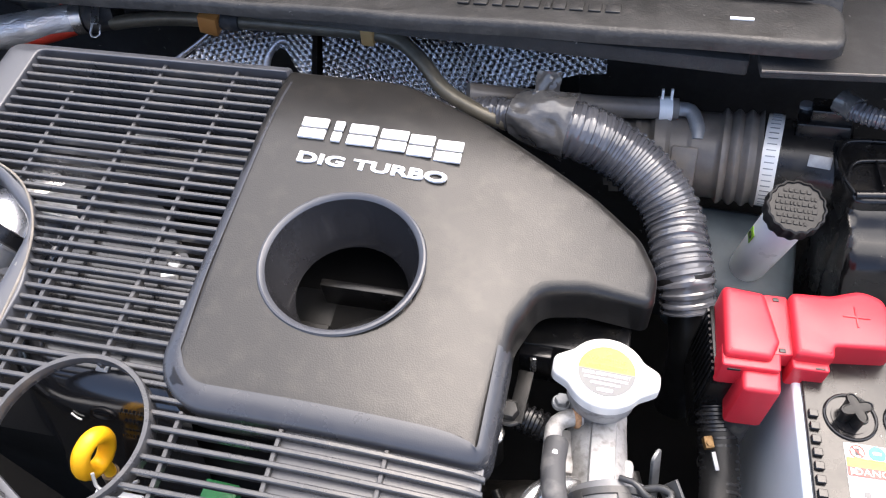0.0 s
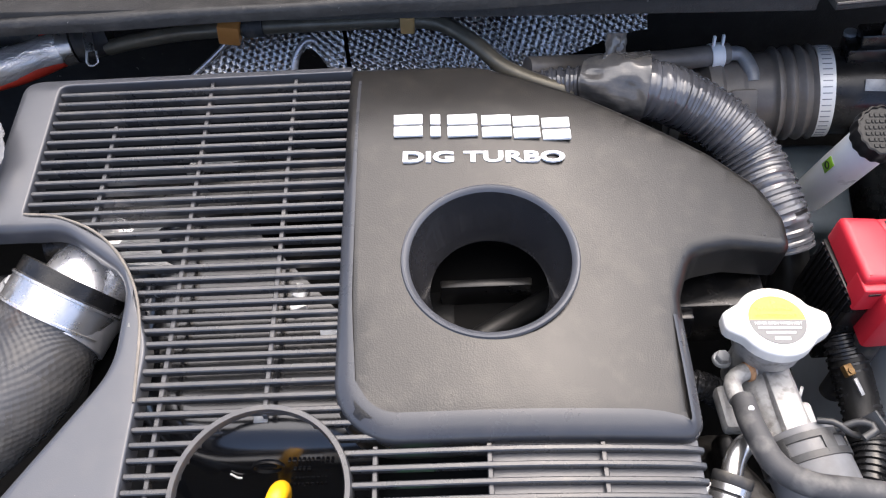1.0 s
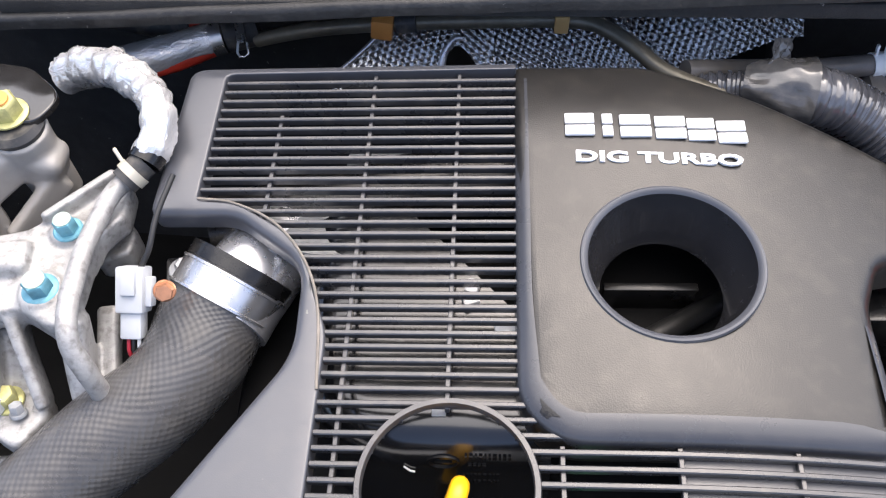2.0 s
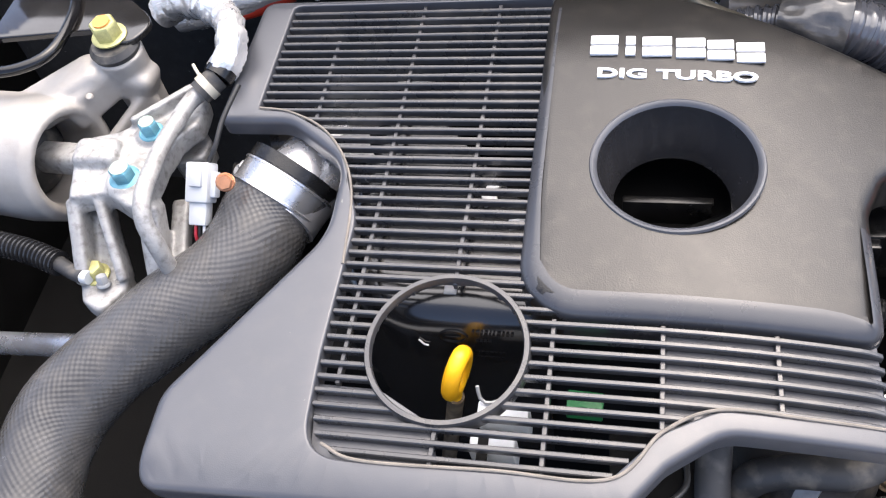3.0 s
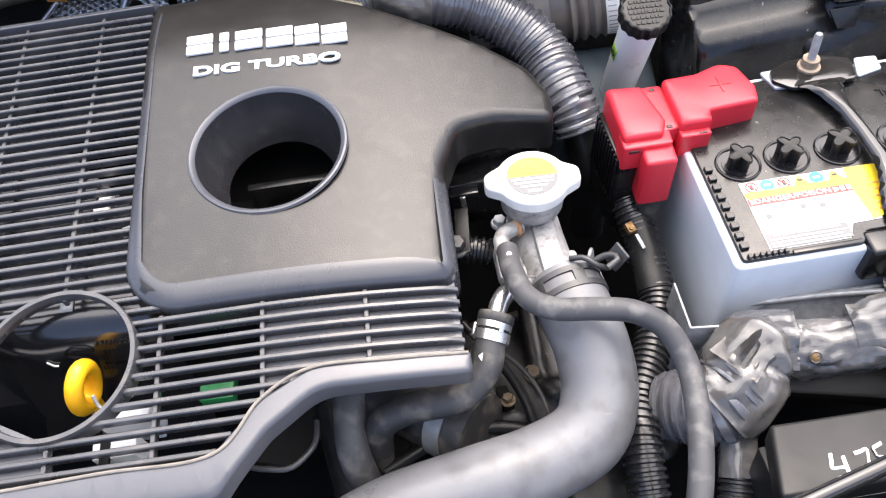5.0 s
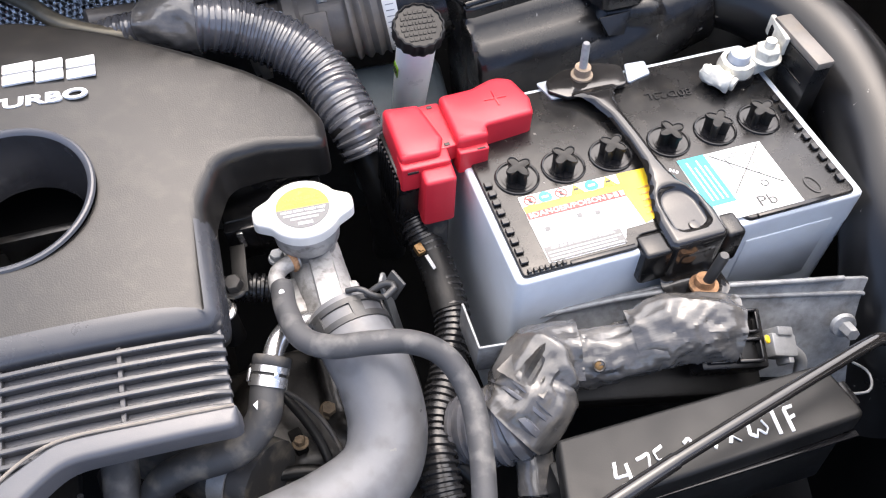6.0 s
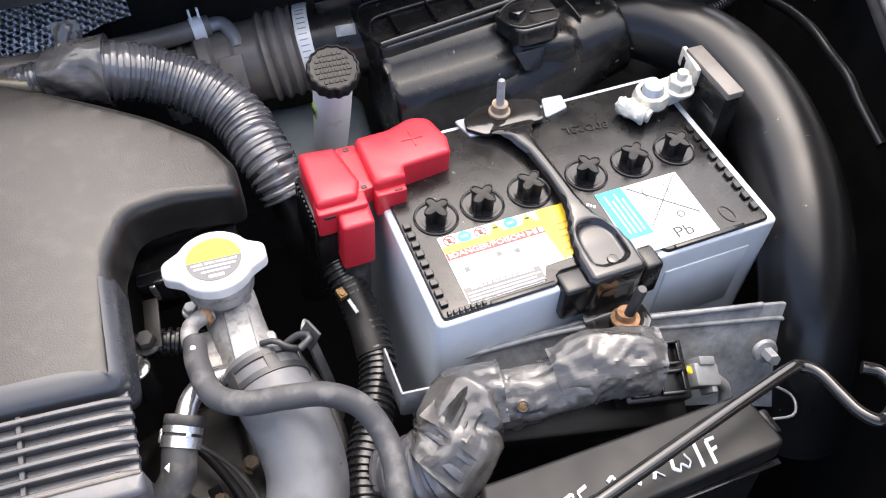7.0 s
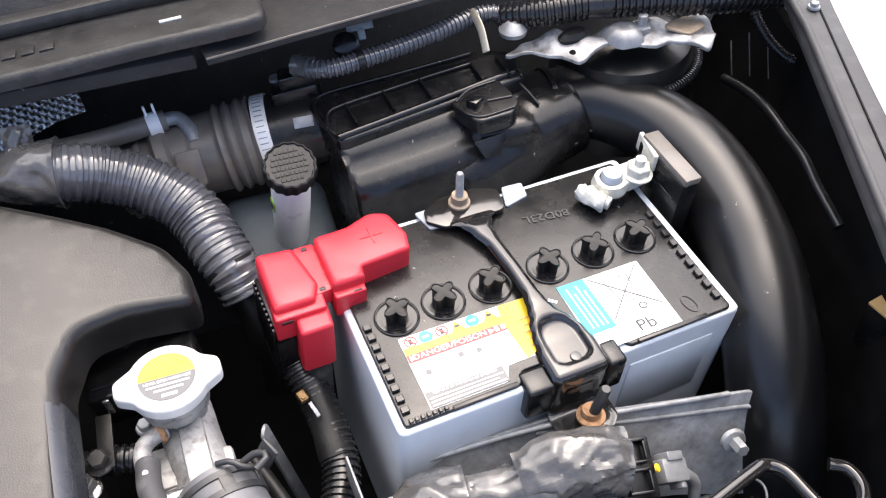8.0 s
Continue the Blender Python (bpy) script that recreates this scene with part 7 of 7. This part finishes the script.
# red terminal cover
red = thing("terminal_cover", "bright red plastic cover over the positive terminal", "terminal cover", at(0.1096, 0.3328, 0.9300, -1, 2, 0) @ Matrix.Diagonal((1, 0.92, 0.95, 1)))
part("fuse_lid", plate([(0.000, 0.000, 0.003, 0.004), (0.0285, 0.000, 0.004, 0.004), (0.0345, 0.014, 0.004, 0.004), (0.0290, 0.054, 0.005, 0.005), (0.002, 0.057, 0.004, 0.005)], 0.022, step=0.002, seg=4), RED, red).location = (0, 0, 0.0385)
part("fuse_step", plate([(-0.001, -0.006, 0.002), (0.0345, -0.006, 0.002), (0.036, 0.012, 0.002), (0.0, 0.012, 0.002)], 0.022, 0.0015), RED, red).location = (0, 0, 0.0325)
part("cable_hood", plate([(0.0115, -0.0205, 0.003), (0.0345, -0.0205, 0.003), (0.0365, 0.004, 0.003), (0.0130, 0.004, 0.003)], 0.044, 0.003, step=0.002, flare=0.0005), RED, red).location = (0, 0, 0.0285)
part("hinge", plate([(0.030, 0.006, 0.002), (0.046, 0.008, 0.002), (0.044, 0.056, 0.002), (0.029, 0.056, 0.002)], 0.014, 0.001), RED, red).location = (0, 0, 0.0330)
for y in (0.010, 0.052):
    part("hinge_slot", box(0.0345, 0.0385, y - 0.0015, y + 0.0015, 0.0322, 0.0338, 0.0003), INK, red)
part("post_hood", plate([(0.0425, 0.0050, 0.003, 0.004), (0.0660, 0.0050, 0.003, 0.004), (0.0670, 0.0150, 0.002, 0.003), (0.1050, 0.0180, 0.004, 0.004), (0.1080, 0.0340, 0.003, 0.003), (0.1040, 0.0600, 0.010, 0.005), (0.0900, 0.0660, 0.016, 0.005), (0.0700, 0.0580, 0.012, 0.005), (0.0440, 0.0560, 0.005, 0.004)], 0.026, step=0.002, seg=4), RED, red).location = (0, 0, 0.0400)
part("hood_step", plate([(0.0425, -0.001, 0.002), (0.0650, -0.001, 0.002), (0.0655, 0.02, 0.002), (0.043, 0.02, 0.002)], 0.020, 0.0015), RED, red).location = (0, 0, 0.0310)
for a in (0, 90):
    part("plus_mark", moved(box(-0.0085, 0.0085, -0.0007, 0.0007, 0, 0.0009, 0.0003), at(0.0830, 0.0400, 0.0399, 0, 0, a)), RED, red)
part("latch_slot", box(0.0560, 0.0620, 0.0000, 0.0014, 0.0302, 0.0316, 0.0003), INK, red)
part("latch_slot", box(0.0030, 0.0110, -0.0066, -0.0056, 0.0270, 0.0292, 0.0003), INK, red)
part("fuse_base", box(-0.001, 0.034, -0.004, 0.055, -0.060, 0.0150, 0.002), BLACK, red, "black fuse block below")
for k in range(10):
    part("base_rib", box(-0.0028, -0.0008, 0.000 + k * 0.0054, 0.0028 + k * 0.0054, -0.03, 0.0150, 0.0003, 1), GLOSS, red)
part("cable", tube([(0.024, -0.008, -0.010), (0.024, -0.012, -0.04), (0.022, -0.018, -0.09)], 0.0095), RUBBER, red)


# ---- in front of the battery ----
tray = thing("battery_tray_bracket", "dull grey galvanised steel battery tray bracket", "bracket", at(0.0468, -0.0618, 0.05, -4.33, -3.89, -0.88))
part("plate", moved(plate([(0, 0.012, 0.004), (0.10, 0.022, 0.01), (0.246, 0.0060, 0.008), (0.262, 0.0015, 0.008), (0.270, -0.008, 0.008), (0.2715, -0.022, 0.008), (0.262, -0.090, 0.02), (0.190, -0.070, 0.02), (0.0, -0.040, 0.002)], 0.0025, 0.001, step=0.002), at(0.165, 0.227, 0.842, 66, 0, -11.5)), GALV, tray)
part("pressed_border", moved(tube([(0.090, 0.013, 0.0), (0.180, 0.002, 0.0), (0.243, -0.006, 0.0), (0.256, -0.012, 0.0), (0.258, -0.028, 0.0), (0.255, -0.080, 0.0)], 0.0018, 0.003, 12), at(0.165, 0.227, 0.842, 66, 0, -11.5)), GALV, tray)
part("rolled_edge", tube([(0.168, 0.230, 0.8535), (0.265, 0.211, 0.862), (0.392, 0.1845, 0.8488)], 0.0020), GALV, tray)
part("boss", moved(lathe([(0, 0), (0.0095, 0), (0.0085, 0.003), (0, 0.004)], 32), at(0.386, 0.164, 0.822, 66, 0, -11.5)), GALV, tray)
part("boss_bolt", moved(hex_bolt(0.005, 0.012, 0.007), at(0.386, 0.162, 0.823, 66, 0, -11.5)), DIRTY_GREY, tray)
part("wire_guard", tube([(0.385, 0.150, 0.80), (0.400, 0.138, 0.79), (0.392, 0.125, 0.79), (0.375, 0.128, 0.79)], 0.0010), GALV, tray)

lip = thing("tray_lip", "bare galvanised corner lip of the battery tray", "bracket")
part("side_flange", beam((0.1237, 0.2440, 0.8995), (0.1225, 0.2080, 0.8985), 0.0018, 0.030, 0.0006), GALV, lip)
part("front_flange", beam((0.1225, 0.2085, 0.8990), (0.1650, 0.2010, 0.9010), 0.0018, 0.030, 0.0006), GALV, lip)

taped = thing("taped_wiring_harness", "wiring harness wrapped in wrinkled grey tape", "wiring harness", at(0.0675, -0.1003, 0.0629, -6.91, -5.55, -1.85))
part("conduit", tube([(0.080, 0.195, 0.812), (0.108, 0.178, 0.830), (0.132, 0.168, 0.840), (0.150, 0.175, 0.847)], lambda s: 0.0175 + 0.13 * s, n=40, ripple=0.0013, pitch=0.0066, wobble=loose_rings), CONDUIT, taped, "grey-black ribbed conduit")
part("tape", tube([(0.132, 0.167, 0.840), (0.146, 0.172, 0.847), (0.160, 0.186, 0.855), (0.176, 0.192, 0.857), (0.188, 0.190, 0.857)], lambda s: 0.0275 - 0.006 * smooth((s - 0.045) / 0.02), 0.0013, 64, wobble=wrapped(41, 0.0085, 0.0014)), TAPE, taped, "wrinkled grey tape")
part("tape", tube([(0.170, 0.190, 0.854), (0.198, 0.184, 0.857), (0.225, 0.180, 0.860), (0.240, 0.178, 0.862)], 0.0185, 0.0013, 60, wobble=wrapped(42, 0.0050, 0.0012)), TAPE, taped, "wrinkled grey tape")
part("tape", tube([(0.222, 0.181, 0.865), (0.246, 0.178, 0.869), (0.270, 0.173, 0.867), (0.288, 0.168, 0.862)], lambda s: 0.0205 + 0.0015 * math.sin(s * 50), 0.0013, 60, wobble=wrapped(47, 0.0060, 0.0016), flat=0.78), TAPE, taped, "loose wrap of tan-grey tape")
fold = bmesh.new()
fold_rows = []
for i in range(15):
    u = i / 14
    row = []
    for k in range(13):
        w = k / 12 * 2 - 1
        high = 0.014 * (1 - abs(u * 2 - 1) ** 1.3) * (1 - abs(w) ** 0.8)
        pleat = 0.0010 * math.sin(w * 19 + u * 5) * (1 - u) + 0.0012 * noise.noise(Vector((u * 4, w * 5, 2)))
        row.append(fold.verts.new((-0.024 + 0.048 * u, 0.017 * w * (1 - 0.35 * u), high + pleat)))
    fold_rows.append(row)
for a, b in zip(fold_rows, fold_rows[1:]):
    for k in range(12):
        fold.faces.new((a[k], b[k], b[k + 1], a[k + 1]))
bmesh.ops.solidify(fold, geom=fold.faces[:], thickness=0.0010)
part("tape_fold", moved(fold, at(0.160, 0.186, 0.8730, 8, 6, 38)), TAPE, taped, "stiff peaked fold of tape")
part("hole_rim", moved(lathe([(0.0026, -0.001), (0.0036, 0.0004), (0.0046, -0.0008)], 24), aim((0.1935, 0.1695, 0.8690), (0.186, 0.130, 0.905))), TAPE, taped)
part("copper_core", moved(lathe([(0, -0.0004), (0.0022, -0.0004), (0.0030, -0.001)], 20), aim((0.1935, 0.1695, 0.8690), (0.186, 0.130, 0.905))), BRASS_DARK, taped, "coppery wire end")
part("branch", tube([(0.140, 0.165, 0.832), (0.138, 0.140, 0.818), (0.130, 0.115, 0.805), (0.12, 0.08, 0.79)], 0.0120, n=24, ripple=0.0008, pitch=0.005), CONDUIT_BLACK, taped)
part("branch_tape", tube([(0.142, 0.166, 0.834), (0.140, 0.148, 0.823), (0.135, 0.128, 0.812)], 0.0128, 0.002, 28, wobble=wrapped(44, 0.0022, 0.0006)), TAPE, taped)
conn = thing("connector_row", "black four-socket connector with a yellow dot", "connector", at(0.2810, 0.1640, 0.9140, 18.5, 3.3, -14))
part("body", box(-0.022, 0.024, -0.022, 0.018, -0.024, -0.001, 0.002), BLACK, conn)
for x in (-0.010, 0.010):
    for y in (-0.011, 0.008):
        part("socket", joined(box(x - 0.0085, x + 0.0085, y - 0.0080, y - 0.0060, -0.002, 0.005, 0.0006), box(x - 0.0085, x + 0.0085, y + 0.0060, y + 0.0080, -0.002, 0.005, 0.0006), box(x - 0.0085, x - 0.0068, y - 0.0060, y + 0.0060, -0.002, 0.005, 0.0006), box(x + 0.0068, x + 0.0085, y - 0.0060, y + 0.0060, -0.002, 0.005, 0.0006)), GLOSS, conn)
part("yellow_dot", moved(lathe([(0, 0), (0.0030, 0), (0.0026, 0.0012), (0, 0.0015)], 16), at(0.0245, -0.004, 0.0, 0, 40, 0)), LABEL_YELLOW, conn, "yellow paint dot")
part("grey_plug", moved(box(-0.010, 0.012, -0.008, 0.008, -0.008, 0.006, 0.002), at(0.040, -0.006, -0.016, 0, 20, 0)), DIRTY_GREY, conn)
part("plug_rib", moved(joined(box(-0.006, 0.008, 0.006, 0.012, -0.006, 0.008, 0.001), box(0.004, 0.009, -0.012, -0.006, -0.008, 0.004, 0.001)), at(0.040, -0.006, -0.016, 0, 20, 0)), DIRTY_GREY, conn)
part("plug_nozzle", tube([(0.050, -0.008, -0.018), (0.060, -0.014, -0.026), (0.062, -0.024, -0.036)], 0.0042), DIRTY_GREY, conn)
# black box added to fill the dark gap behind the fuse box
part("dark_gap_box", box(-0.120, 0.034, -0.034, 0.004, -0.075, -0.034, 0.003), SOOT, conn)

fuse = thing("fuse_box", "black plastic fuse box with white handwriting on the lid", "fuse box", at(0.146, 0.1329, 0.9197, -6.55, -0.46, -2.68))
part("lid", plate([(-0.004, 0.0, 0.003), (0.176, 0.0, 0.006), (0.180, -0.040, 0.006), (-0.016, -0.046, 0.004)], 0.016, 0.0030, step=0.003), CAP_BLACK, fuse)
part("body", box(-0.010, 0.172, -0.040, -0.004, -0.075, -0.017, 0.003), CAP_BLACK, fuse)
part("lid_seam", box(-0.014, 0.178, -0.0445, -0.0405, -0.0190, -0.0170, 0.0005), GLOSS, fuse)
part("latch", box(0.176, 0.186, -0.030, -0.012, -0.022, -0.006, 0.002), BLACK, fuse)
STROKES = [[(0.000, 0.016), (-0.003, 0.007), (0.006, 0.006)], [(0.006, 0.013), (0.004, -0.001)], [(0.010, 0.000), (0.011, 0.001)], [(0.013, 0.013), (0.021, 0.014), (0.016, 0.000)],
           [(0.031, 0.016), (0.025, 0.014), (0.025, 0.009), (0.030, 0.008), (0.030, 0.002), (0.024, 0.001)], [(0.044, 0.013), (0.048, 0.015), (0.049, 0.011)], [(0.060, 0.004), (0.062, 0.006)],
           [(0.070, 0.004), (0.073, 0.008), (0.077, 0.003)], [(0.086, 0.011), (0.084, 0.005), (0.087, 0.002), (0.090, 0.006), (0.093, 0.002), (0.096, 0.005), (0.095, 0.011)], [(0.1045, 0.015), (0.1010, -0.001)],
           [(0.1120, 0.013), (0.1090, -0.002)], [(0.1120, 0.013), (0.1180, 0.013)], [(0.1105, 0.006), (0.1160, 0.007)]]
for line in STROKES:
    mid = [((a[0] + b[0]) / 2, (a[1] + b[1]) / 2) for a, b in zip(line, line[1:])]
    full = [p for pair in zip(line, mid) for p in pair] + [line[-1]]
    part("handwriting", moved(tube([(x, y, 0) for x, y in full], 0.0014, 0.0012, 10, flat=0.35), at(0.0220, -0.0400, 0.0003, 0, 0, 2.5)), WHITE, fuse, "white marker handwriting")

prop = thing("bonnet_stay_rod", "black painted steel bonnet stay rod with a hooked end", "stay rod", at(-0.0042, -0.1432, 0.0861, -9.39, -0.71, 0.05))
part("rod", tube([(0.020, 0.052, 0.880), (0.110, 0.070, 0.884), (0.200, 0.0885, 0.888), (0.300, 0.1075, 0.889), (0.352, 0.1165, 0.889), (0.364, 0.1165, 0.888), (0.371, 0.108, 0.887), (0.3715, 0.090, 0.887), (0.3725, 0.076, 0.887), (0.379, 0.067, 0.887), (0.391, 0.070, 0.888), (0.402, 0.080, 0.888), (0.404, 0.093, 0.888), (0.396, 0.101, 0.888)], 0.0042, 0.002, 18), BLACK_PAINT, prop)
part("sleeve", tube([(0.020, 0.052, 0.880), (0.110, 0.070, 0.884), (0.205, 0.0895, 0.888)], 0.0048, 0.004, 18), BLACK_PAINT, prop, "thicker lower part of the rod")
lamp_box = thing("headlamp_clip", "tan topped black clip on the wing", "clip", at(0.5250, 0.1600, 0.9230, -4.61, -3.42, 3.75))
part("block", box(0, 0.045, 0, 0.035, -0.045, 0.0, 0.002), BLACK, lamp_box)
for z in (-0.020, -0.026, -0.032):
    part("mark_bar", box(0.024, 0.040, -0.0006, 0.0004, z, z + 0.0022, 0.0002), WHITE, lamp_box)
part("top", box(-0.0006, 0.0456, -0.0006, 0.0356, 0.0, 0.003, 0.001), TAN, lamp_box)


# ---- slats of the grille, each a piece of its own ----
for a, b, v, droop in slats:
    part("slat", slat(a, b, v, droop), RIB, cover)
